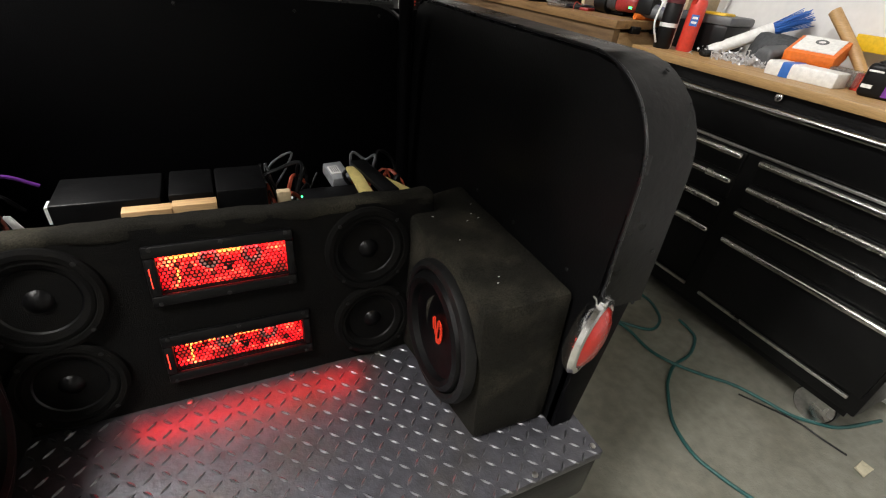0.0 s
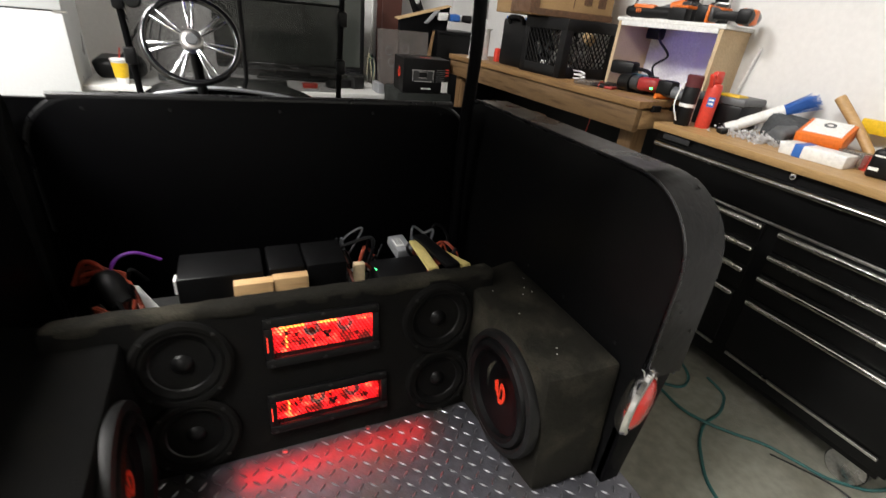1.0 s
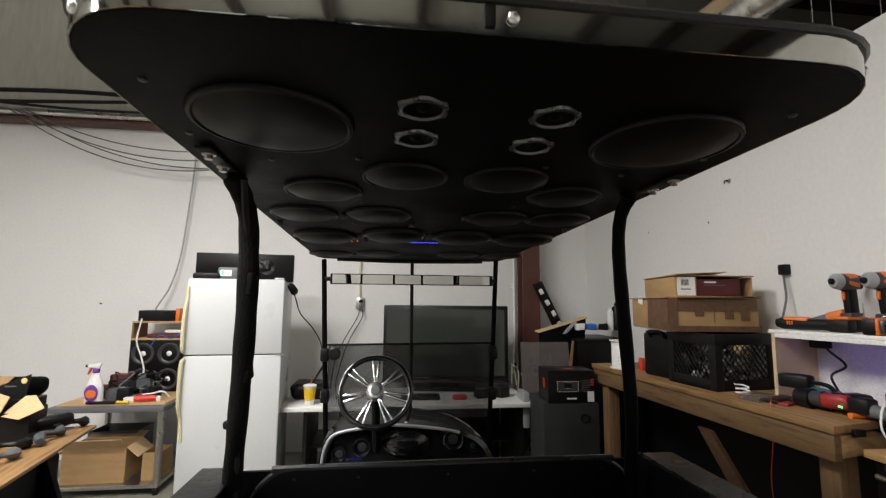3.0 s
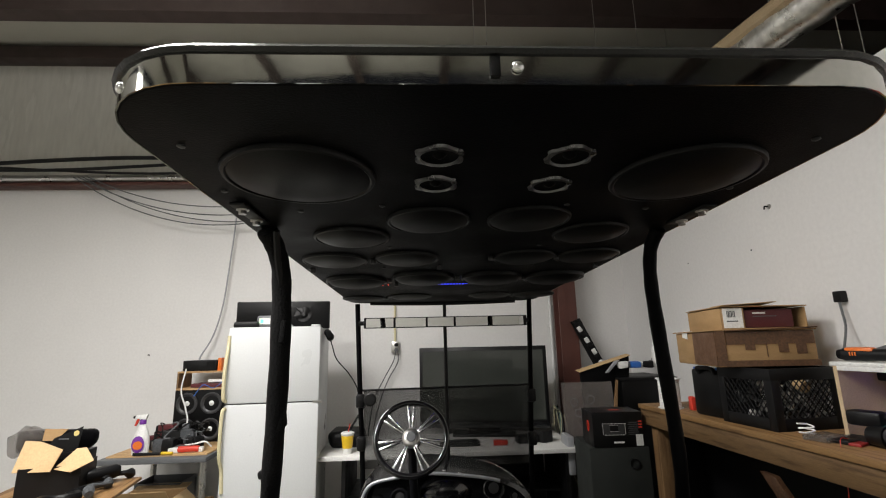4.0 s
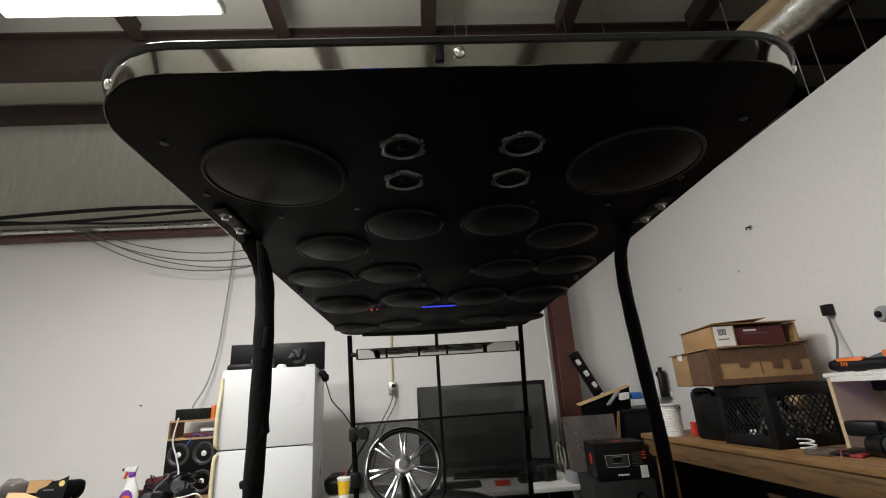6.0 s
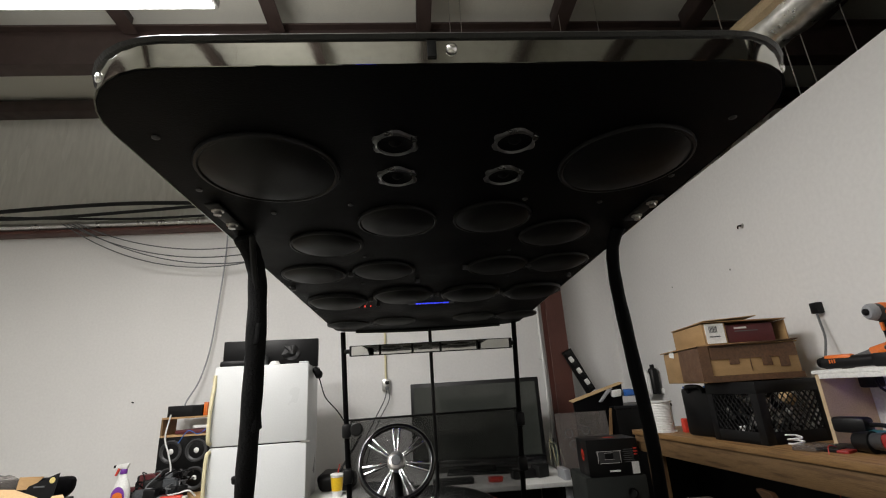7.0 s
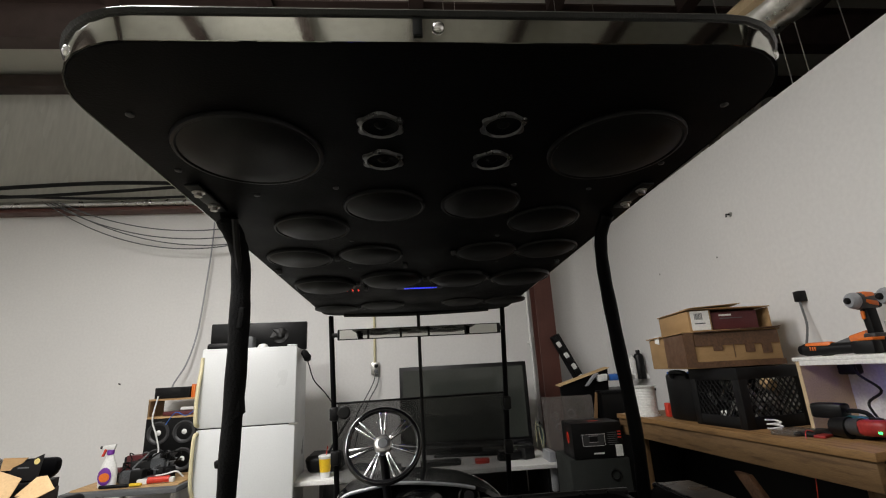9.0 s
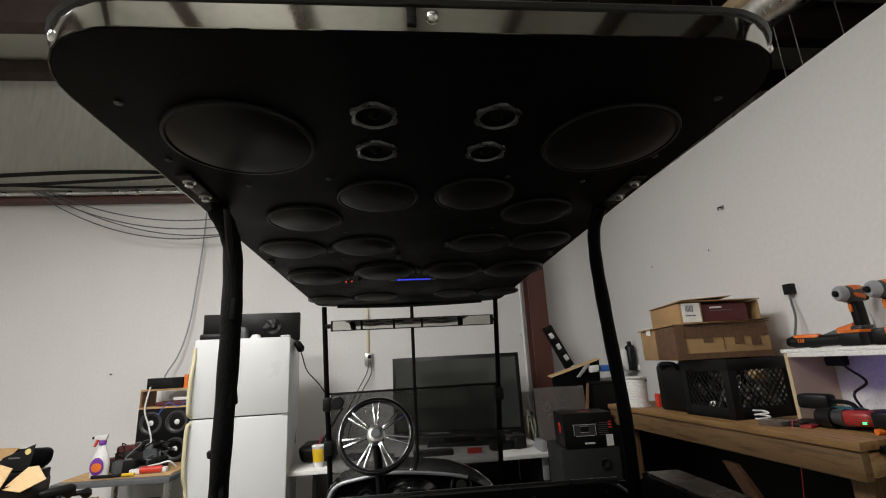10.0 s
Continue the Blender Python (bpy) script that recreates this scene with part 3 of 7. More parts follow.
for x, y, ang in ((0.0, -0.7545, 0), (-0.4675, -0.7085, -45), (0.4885, -0.7085, 45), (-0.5125, 0.3, -90), (0.5225, 0.3, 90)):
    part("rim_bolt", bolt, None, roof, "chrome bolt", T((x, y, roof_z(y) + 0.021)) @ pose(0, 0, 0, 90, 0, ang))
part("rim_seam", box((-0.026, -0.7545, roof_z(-0.76) + 0.021), (0.012, 0.004, 0.026), 0.001), M["black"], roof)
# level display and lamps of the roof radio
rad = part("roof_radio", box((0.01, 0.715, roof_z(0.715)), (0.2, 0.05, 0.002)), M["black"], cart, "thin black radio display set into the roof board")
for k in range(11):
    part("blue_bar", box((-0.052 + 0.0132 * k, 0.712, roof_z(0.712) - 0.0015), (0.009, 0.016 if k % 3 else 0.022, 0.0015)), M["blueled"], rad, "lit blue segment")
for k in range(3):
    part("red_lamp", box((-0.30 + 0.024 * k, 0.712, roof_z(0.712) - 0.0015), (0.004, 0.014, 0.003)), M["redled"], rad, "lit red lamp")
part("front_lip", tube([(-0.40, 1.36, 1.716), (-0.2, 1.385, 1.713), (0.0, 1.39, 1.711), (0.2, 1.385, 1.713), (0.42, 1.36, 1.716)], 0.012), M["rubber"], roof)

# posts
def post(name, pts, r, material, wob=0.0, label=""):
    t = tube(pts, r, 14, 8, radii=(lambda u: r * (1 + wob * math.sin(u * 37) * math.sin(u * 23 + 1))) if wob else None)
    return part(name, t, material, cart, label)


pl = post("rear_post", [(-0.505, 0.03, 0.55), (-0.490, 0.0, 0.95), (-0.457, -0.09, 1.2), (-0.441, -0.125, 1.45), (-0.444, -0.13, 1.64), (-0.455, -0.145, 1.71), (-0.468, -0.18, 1.75)], 0.0225, M["loom"], 0.07, "rear roof post wrapped in black cloth sleeve")
pr = post("rear_post", [(0.56, 0.03, 0.55), (0.542, 0.02, 0.95), (0.508, -0.06, 1.2), (0.484, -0.082, 1.45), (0.475, -0.085, 1.62), (0.476, -0.10, 1.71), (0.484, -0.135, 1.755)], 0.017, M["matte"], 0.06, "bent black steel rear roof post")
for p0, yb, par in ((-0.462, -0.035, pl), (0.49, 0.0, pr)):
    part("bracket", box((p0, -0.262 + yb, roof_z(-0.25) - 0.004), (0.03, 0.15, 0.007), 0.003), M["black"], par)
    for yy in (-0.305 + yb, -0.228 + yb):
        part("bolt", lathe([(0.013, 0), (0.013, 0.003), (0.008, 0.004), (0.008, 0.011), (0, 0.012)], 8), M["steel"], par, "zinc bolt", T((p0, yy, roof_z(yy) - 0.008)) @ pose(0, 0, 0, 180))
part("cable_tie", ruffle(box((-0.476, -0.09, 1.205), (0.02, 0.03, 0.02), 0.006), 0.004, 30), M["black"], pl)
for kz, (kx, ky) in ((1.02, (-0.462, -0.035)), (1.12, (-0.452, -0.075)), (1.33, (-0.433, -0.115)), (1.52, (-0.43, -0.14))):
    part("sleeve_flap", ruffle(box((kx, ky, kz), (0.014, 0.03, 0.05), 0.005), 0.006, 30), M["loom"], pl)
part("sleeve_cable", tube([(-0.44, -0.2, 1.745), (-0.445, -0.16, 1.68), (-0.44, -0.14, 1.6), (-0.448, -0.13, 1.45)], 0.008), M["black"], pl)
fl = post("front_post", [(-0.425, 1.36, 0.55), (-0.432, 1.36, 0.85), (-0.452, 1.35, 1.3), (-0.468, 1.34, 1.71)], 0.0135, M["matte"], label="black steel front roof post")
fr = post("front_post", [(0.455, 1.36, 0.55), (0.463, 1.36, 0.85), (0.482, 1.35, 1.3), (0.497, 1.34, 1.72)], 0.0135, M["matte"], label="black steel front roof post")
post("centre_post", [(0.02, 1.37, 0.85), (0.018, 1.36, 1.3), (0.016, 1.35, 1.71)], 0.0095, M["black"], label="thin black centre post")
for xx, zz, par in ((-0.446, 1.195, fl), (0.479, 1.2, fr), (-0.438, 0.98, fl), (0.47, 0.98, fr)):
    part("clamp", box((xx, 1.34, zz), (0.045, 0.04, 0.07), 0.01), M["black"], par)
part("side_mirror", lathe([(0, 0), (0.03, 0), (0.034, 0.006), (0.034, 0.014), (0.028, 0.02), (0, 0.022)], 24), M["rubber"], fl, at=T((-0.392, 1.33, 1.202)) @ pose(0, 0, 0, 90, 0, 0))
ws = part("windshield", box((0.02, 1.365, 1.05), (0.9, 0.006, 0.40)), M["smoke"], cart, "smoked acrylic fold-down windshield")
part("windshield_edge", rod((-0.445, 1.36, 1.246), (0.475, 1.36, 1.254), 0.0055), M["black"], ws, "black edge strip")
# five-panel mirror
mir = part("rear_view_mirror", box((0.022, 1.33, 1.603), (0.905, 0.012, 0.058), 0.004), M["black"], cart, "long five-panel rear view mirror", at=pose(0, 0, 0))
xs = [-0.424, -0.262, -0.085, 0.07, 0.275, 0.46]
for a, b in zip(xs, xs[1:]):
    part("mirror_panel", box(((a + b) / 2, 1.322, 1.603), (b - a - 0.012, 0.004, 0.048)), M["mirror"], mir, "mirror glass")
for xx in (-0.445, 0.475):
    part("mirror_knob", rod((xx - 0.014, 1.335, 1.603), (xx + 0.014, 1.335, 1.603), 0.012), M["rubber"], mir)

# steering wheel
wheel = part("steering_wheel", lathe([(0.148 + 0.0125 * math.cos(a), 0.0125 * math.sin(a)) for a in (2 * math.pi * k / 12 for k in range(13))], 48), M["gloss"], cart, "chrome-spoked steering wheel with black rim", T((-0.163, 0.80, 1.103)) @ pose(0, 0, 0, 62, 0, 0))
part("hub", lathe([(0, 0.018), (0.02, 0.018), (0.026, 0.014), (0.031, 0.014), (0.036, 0.01), (0.037, 0.0), (0.037, -0.02), (0, -0.02)], 32), M["steel"], wheel, "chrome hub")
part("hub_badge", lathe([(0, 0.0205), (0.018, 0.02), (0.022, 0.0165)], 24), M["grey"], wheel)
for k in range(14):
    a = 2 * math.pi * (k // 2) / 7 + (0.10 if k % 2 else -0.10) + math.pi / 2
    part("spoke", hexa([(0.03, -0.0045, -0.006), (0.14, -0.006, -0.004), (0.14, 0.006, -0.004), (0.03, 0.0045, -0.006)], [(0.03, -0.003, 0.007), (0.14, -0.0045, 0.006), (0.14, 0.0045, 0.006), (0.03, 0.003, 0.007)], 0.003), M["chrome"], wheel, at=pose(0, 0, 0, 0, 0, math.degrees(a)))
part("steering_column", rod((-0.163, 0.815, 1.085), (-0.155, 1.05, 0.78), 0.019), M["black"], cart)
part("seat_front", box((0.03, 0.55, 0.6), (0.95, 0.45, 0.12), 0.04), M["black"], cart)

# dash and cowl: an arched fascia with pods, a glossy hump and a silver outline
DASH = smooth_path([(-0.425, 1.0, 0.60), (-0.415, 1.0, 0.74), (-0.398, 1.0, 0.83), (-0.355, 1.0, 0.885), (-0.24, 1.0, 0.908), (-0.12, 1.0, 0.922), (0.06, 1.0, 0.908), (0.21, 1.0, 0.885), (0.31, 1.0, 0.85), (0.37, 1.0, 0.80), (0.405, 1.0, 0.72), (0.41, 1.0, 0.60)], 4)
ARCH = [(p[0], p[2]) for p in DASH]
MID = Vector((0.0, 0.72))


def arch(scale, y):
    return [(MID.x + (x - MID.x) * scale, y, MID.y + (z - MID.y) * scale) for x, z in ARCH]


cowl = part("dash", skin([arch(1.0, 1.02), arch(1.0, 1.0), arch(0.93, 0.992), arch(0.90, 1.012), arch(0.88, 1.03)], False, True), M["gloss"], cart, "glossy black dashboard cowl")
part("cowl_top", skin([arch(1.0, 1.018), arch(1.01, 1.10), arch(0.98, 1.26), arch(0.90, 1.42), arch(0.75, 1.5)], False, True), M["gloss"], cowl)
part("dash_trim", tube(arch(0.965, 0.99)[2:30], 0.0075, 8, 1), M["palegrey"], cowl, "silver-grey outline trim")
for xx, zz, rr in ((-0.325, 0.785, 0.036), (-0.222, 0.812, 0.042), (0.205, 0.835, 0.050), (0.30, 0.80, 0.026)):
    pod = part("gauge_pod", lathe([(rr, 0), (rr, 0.016), (rr * 0.9, 0.020), (rr * 0.8, 0.016), (rr * 0.74, 0.004), (0, 0.002)], 28), M["gloss"], cowl, at=T((xx, 1.022, zz)) @ pose(0, 0, 0, 90))
    part("gauge_face", lathe([(0, 0.006), (rr * 0.4, 0.005), (rr * 0.5, 0.003)], 20), M["dullring"], pod)
hump = lathe([(0.0, 0.06), (0.05, 0.055), (0.10, 0.035), (0.125, 0.0)], 32)
hump.transform(T((-0.01, 1.03, 0.825)) @ pose(0, 0, 0, 90) @ Matrix.Diagonal((0.95, 0.62, 1, 1)))
part("centre_hump", hump, M["gloss"], cowl, "glossy rounded centre hump")
for k in range(4):
    part("toggle", rod((-0.352 + 0.022 * k, 1.0, 0.735), (-0.352 + 0.022 * k, 0.985, 0.74), 0.005, seg=8), M["ring"], cowl)
for xx, zz in ((-0.075, 0.915), (-0.02, 0.918), (0.05, 0.905)):
    part("chrome_stud", lathe([(0, 0.006), (0.006, 0.005), (0.009, 0)], 12), M["chrome"], cowl, at=T((xx, 1.01, zz)))
part("arm_rest", box((-0.50, 0.72, 0.72), (0.06, 0.5, 0.05), 0.02), M["satin"], cart)
part("dash_led", box((-0.27, 0.975, 0.738), (0.10, 0.006, 0.004)), M["blueled"], cowl, "lit blue strip")

# seat back panel with its trim
SBY = 0.10
back = part("seat_back", prism(round_rect(-0.472, 0.5, 0.592, 1.036, 0.1, 8, (0.03, 0.03, 0.115, 0.115)), 0.03, 0.004, m=T((0, SBY + 0.03, 0)) @ pose(0, 0, 0, 90)), M["matte"], cart, "black painted seat back panel with rounded corners")
trim = [(x, SBY + 0.012, z) for x, z in round_rect(-0.472, 0.5, 0.592, 1.036, 0.1, 8, (0.03, 0.03, 0.115, 0.115)) if z > (0.7 if x < 0 else 0.94)]
trim = [(-0.472, SBY + 0.012, 0.72)] + [p for p in trim[::-1]]
part("edge_trim", ruffle(tube(trim, 0.010, 8, 2), 0.0012, 40), M["rubbertrim"], back, "shiny dark grey rubber edge trim")
smd = mesh_of("dark_screw", lathe([(0.004, 0), (0.0035, 0.0015), (0, 0.0022)], 10), M["darkscrew"])
sm = mesh_of("panel_screw", lathe([(0.006, 0), (0.0055, 0.0025), (0, 0.004)], 10), M["steel"])
for xx in (-0.36, -0.192, 0.052, 0.296, 0.50):
    part("panel_screw", smd, None, back, at=T((xx, SBY - 0.001, 1.012)) @ pose(0, 0, 0, 90))

# side panels with their wide rounded edges
def side_panel(sx):
    xi = CX + sx * 0.5435
    w = 0.09
    outline = round_rect(-0.722, 0.28, 0.10, 1.064, 0.12, 10, (0.02, 0.0, 0.05, 0.15))
    inner = round_rect(-0.715, 0.28, 0.10, 1.056, 0.12, 10, (0.02, 0.0, 0.05, 0.145))
    wall = prism(inner, 0.014, m=Matrix(((0, 0, sx, xi), (1, 0, 0, 0), (0, 1, 0, 0), (0, 0, 0, 1))))
    bmesh.ops.recalc_face_normals(wall, faces=wall.faces)
    side = part("side_panel", wall, M["satin"], cart, "black side panel of the rear bay")
    # the flange runs along the top and down the rear edge
    prof = [p for p in outline if p[1] > 0.45 and not (p[0] > 0.09 and p[1] < 1.0)]
    prof = sorted(prof, key=lambda p: (p[0] - (2.0 - p[1])))
    prof = [(-0.728, 0.70)] + [(-0.727, 0.76)] + [p for p in prof if p[0] < 0.06] + [(0.075, 1.056)]
    t = bmesh.new()
    rows = []
    for (y, z) in prof:
        rows.append([t.verts.new((xi + sx * u, y, z)) for u in (-0.004, 0.0, w, w + 0.004)])
    for y_z, rw in zip(prof, rows):
        rw[0].co.z -= 0.006 if y_z[0] > -0.6 else 0
        rw[3].co.z -= 0.006 if y_z[0] > -0.6 else 0
    for A, B in zip(rows, rows[1:]):
        for k in range(3):
            t.faces.new((A[k], A[k + 1], B[k + 1], B[k]))
    bmesh.ops.recalc_face_normals(t, faces=t.faces)
    bmesh.ops.solidify(t, geom=list(t.faces), thickness=0.006)
    part("edge_flange", ruffle(t, 0.0015, 14), M["dusty"], side, "scuffed black rounded flange")
    # thin tube shaped after the highlight on the flange's inner edge
    part("edge_highlight", tube([(xi - sx * 0.003, y, z - 0.001) for y, z in prof], 0.0028, 6, 1), M["rubbertrim"], side, "thin bead added for the highlight along the flange edge")
    part("lower_strip", hexa([(xi, -0.722, 0.36), (xi + sx * 0.045, -0.722, 0.36), (xi + sx * 0.045, -0.70, 0.36), (xi, -0.70, 0.36)], [(xi, -0.725, 0.70), (xi + sx * 0.075, -0.725, 0.70), (xi + sx * 0.075, -0.70, 0.70), (xi, -0.70, 0.70)], 0.003), M["matte"], side)
    part("outer_skin", box((xi + sx * (w - 0.004), -0.28, 0.66), (0.01, 0.76, 0.72), 0.003), M["satin"], side)
    for y, z in ((-0.727, 0.80), (-0.729, 0.70), (-0.64, 1.05)):
        part("flange_bolt", smd, None, side, at=T((xi + sx * 0.075, y, z)) @ (pose(0, 0, 0, 90) if z < 1 else pose(0, 0, 0, 30)))
    for y in (-0.64, -0.47, -0.32):
        part("inner_screw", smd, None, side, at=T((xi - sx * 0.001, y, 0.722)) @ pose(0, 0, 0, 0, -90 * sx))
    return side


side_panel(1)
side_panel(-1)

# rear speaker panel, leaning back
PV = Vector((0, 0.182, 1.0)).normalized()
PN = Vector((1, 0, 0)).cross(PV)
PANEL = Matrix(((1, PV.x, PN.x, CX), (0, PV.y, PN.y, -0.414), (0, PV.z, PN.z, 0.396), (0, 0, 0, 1)))


def on_panel(u, v, n=0.0):
    return PANEL @ T((u, v, n))


t = bmesh.new()
GU = [(-0.45, -0.0925), (-0.0925, 0.1325), (0.1325, 0.42)]
for a, b in GU:
    if a == -0.0925:
        for c, d in ((0.0, 0.067), (0.125, 0.227), (0.296, 0.345)):
            box(((a + b) / 2, (c + d) / 2, -0.009), (b - a, d - c, 0.018), bm=t)
    else:
        box(((a + b) / 2, 0.1725, -0.009), (b - a, 0.345, 0.018), bm=t)
bmesh.ops.remove_doubles(t, verts=t.verts, dist=1e-5)
t.transform(PANEL)
panel = part("rear_panel", t, M["carpet"], cart, "black carpeted rear speaker panel")
t = box((-0.015, 0.341, -0.024), (0.87, 0.028, 0.050), 0.011, seg=3)
bmesh.ops.subdivide_edges(t, edges=[e for e in t.edges if e.calc_length() > 0.5], cuts=40, use_grid_fill=True)
t.transform(PANEL)
t = ruffle(t, 0.006, 22)
part("carpet_edge", t, M["carpetdust"], panel, "ragged carpet edge")


def lit_window(u0, v0, u1, v1, g):
    """Framed window: frame, hexagon mesh, glowing board set back."""
    t = bmesh.new()
    gu0, gv0, gu1, gv1 = g
    for c, s in ((((u0 + u1) / 2, (v0 + gv0) / 2, 0.005), (u1 - u0, gv0 - v0, 0.010)), (((u0 + u1) / 2, (v1 + gv1) / 2, 0.005), (u1 - u0, v1 - gv1, 0.010)),
                 (((u0 + gu0) / 2, (gv0 + gv1) / 2, 0.005), (gu0 - u0, gv1 - gv0, 0.010)), (((u1 + gu1) / 2, (gv0 + gv1) / 2, 0.005), (u1 - gu1, gv1 - gv0, 0.010))):
        box(c, s, 0.003, bm=t)
    t.transform(PANEL)
    win = part("lit_window", t, M["satin"], cart, "black framed window with red-lit amplifier behind mesh")
    part("lit_board", box(((gu0 + gu1) / 2, (gv0 + gv1) / 2, -0.016), (gu1 - gu0 + 0.01, gv1 - gv0 + 0.01, 0.006), m=PANEL), M["redglow"], win, "circuit board with its red lighting put in as glow")
    # closed unseen box round the board, added to keep red light out of the bay
    hs = bmesh.new()
    for c, q in ((((gu0 + gu1) / 2, gv1 + 0.008, -0.029), (gu1 - gu0 + 0.03, 0.004, 0.022)), (((gu0 + gu1) / 2, gv0 - 0.008, -0.029), (gu1 - gu0 + 0.03, 0.004, 0.022)),
                 ((gu0 - 0.010, (gv0 + gv1) / 2, -0.029), (0.004, gv1 - gv0 + 0.012, 0.022)), ((gu1 + 0.010, (gv0 + gv1) / 2, -0.029), (0.004, gv1 - gv0 + 0.012, 0.022)),
                 (((gu0 + gu1) / 2, (gv0 + gv1) / 2, -0.042), (gu1 - gu0 + 0.03, gv1 - gv0 + 0.02, 0.004))):
        box(c, q, bm=hs)
    hs.transform(PANEL)
    part("light_block", hs, M["matte"], win)
    strip = area_lamp("window_strip", on_panel((gu0 + gu1) / 2, gv1 - 0.003, -0.006) @ pose(0, 0, 0, -55), gu1 - gu0 - 0.01, 0.006, 0.25, (1.0, 0.010, 0.014))
    strip.data.spread = radians(170)
    # glowing amber strips added along the top and down one side for the orange bright patches
    part("amber_strip", box((gu0 + (gu1 - gu0) * 0.36, gv1 - 0.010, -0.0122), ((gu1 - gu0) * 0.56, 0.010, 0.0015), m=PANEL), M["amberglow"], win, "amber strip added for the window's orange brightness")
    part("amber_strip", box((gu0 + 0.026, (gv0 + gv1) / 2 + 0.002, -0.0122), (0.004, (gv1 - gv0) * 0.75, 0.0015), m=PANEL), M["amberglow"], win, "amber strip added for the window's orange brightness")
    # board components: coils, capacitors, ribs
    rg = random.Random(int(v0 * 1000))
    for k in range(9):
        uu, vv = rg.uniform(gu0 + 0.02, gu1 - 0.02), rg.uniform(gv0 + 0.012, gv1 - 0.015)
        if k < 2:
            tm = lathe([(0.013 + 0.005 * math.cos(a), 0.005 * math.sin(a)) for a in (2 * math.pi * j / 8 for j in range(9))], 18, m=on_panel(gu0 + (gu1 - gu0) * (0.72 if k == 0 else 0.38), gv0 + (gv1 - gv0) * 0.7, -0.009))
            part("coil", tm, M["coil"], win)
        else:
            part("capacitor", rod((0, 0, -0.013), (0, 0, -0.005), rg.uniform(0.003, 0.006), seg=10, m=on_panel(uu, vv)), M["copper"], win)
    mesh = bmesh.new()
    p = 0.0074
    j = 0
    v = gv0
    while v < gv1:
        u = gu0 + (p / 2 if j % 2 else 0)
        while u < gu1:
            ring_o, ring_i = [], []
            for k in range(6):
                a = radians(60 * k + 30)
                cu, cv = math.cos(a), math.sin(a)
                ring_o.append(mesh.verts.new((min(max(u + p * 0.577 * cu, gu0), gu1), min(max(v + p * 0.577 * cv, gv0), gv1), 0.003)))
                ring_i.append(mesh.verts.new((min(max(u + p * 0.38 * cu, gu0), gu1), min(max(v + p * 0.38 * cv, gv0), gv1), 0.003)))
            for k in range(6):
                mesh.faces.new((ring_o[k], ring_o[(k + 1) % 6], ring_i[(k + 1) % 6], ring_i[k]))
            u += p
        v += p * 0.866
        j += 1
    mesh.transform(PANEL)
    tagged(part("hex_mesh", mesh, M["black"], win, "black hexagon mesh"), kind="stuff")
    # small emblem plate on the mesh
    em = box((0, 0, 0.005), (0.022, 0.004, 0.002), 0.0005)
    box((-0.006, -0.007, 0.005), (0.004, 0.016, 0.002), m=pose(0, 0, 0, 0, 0, 38), bm=em)
    box((0.006, -0.007, 0.005), (0.004, 0.016, 0.002), m=pose(0, 0, 0, 0, 0, -38), bm=em)
    em.transform(on_panel((gu0 + gu1) / 2 + 0.005, (gv0 + gv1) / 2 + 0.008))
    part("emblem", em, M["black"], win)
    for uu in (u0 + 0.012, (u0 + u1) / 2, u1 - 0.012):
        for vv in (v0 + 0.005, v1 - 0.005):
            part("window_screw", smd, None, win, at=on_panel(uu, vv, 0.010))
    # red light at the frame edge, put in as a glowing sliver
    t = box((u0 + 0.006, (v0 + v1) / 2, 0.0105), (0.001, (v1 - v0) * 0.32, 0.002), m=PANEL)
    part("side_glow", t, M["redled"], win, "thin glowing sliver for the red light at the frame edge")
    return win


lit_window(-0.104, 0.207, 0.132, 0.317, (-0.0865, 0.227, 0.1175, 0.296))
lit_window(-0.1085, 0.048, 0.147, 0.146, (-0.0925, 0.067, 0.1325, 0.125))


def cone_speaker(u, v, r):
    """Midrange driver with a phase plug in a carpeted ring."""
    ob = part("rear_speaker", lathe([(r * 0.80, 0.002), (r * 0.84, 0.012), (r * 0.93, 0.013), (r * 1.0, 0.008), (r * 1.0, 0.0)], 40), M["carpet"], cart, "black midrange speaker in the rear panel", on_panel(u, v))
    part("surround", lathe([(r * 0.84, 0.006), (r * 0.8, 0.009), (r * 0.74, 0.0095), (r * 0.68, 0.005), (r * 0.62, 0.001)], 40), M["carpet"], ob)
    part("cone", lathe([(r * 0.63, 0.002), (r * 0.5, -0.006), (r * 0.36, -0.0145), (0, -0.0145)], 40), M["cone"], ob)
    part("phase_plug", lathe([(r * 0.27, -0.014), (r * 0.25, -0.004), (r * 0.2, 0.003), (r * 0.1, 0.008), (0, 0.0095)], 28), M["satin"], ob)
    for k in range(4):
        a = radians(45 + 90 * k)
        part("speaker_screw", smd, None, ob, at=T((r * 0.92 * math.cos(a), r * 0.92 * math.sin(a), 0.012)))


for u, v, r in ((0.276, 0.252, 0.088), (0.278, 0.088, 0.083), (-0.250, 0.248, 0.090), (-0.247, 0.087, 0.084)):
    cone_speaker(u, v, r)

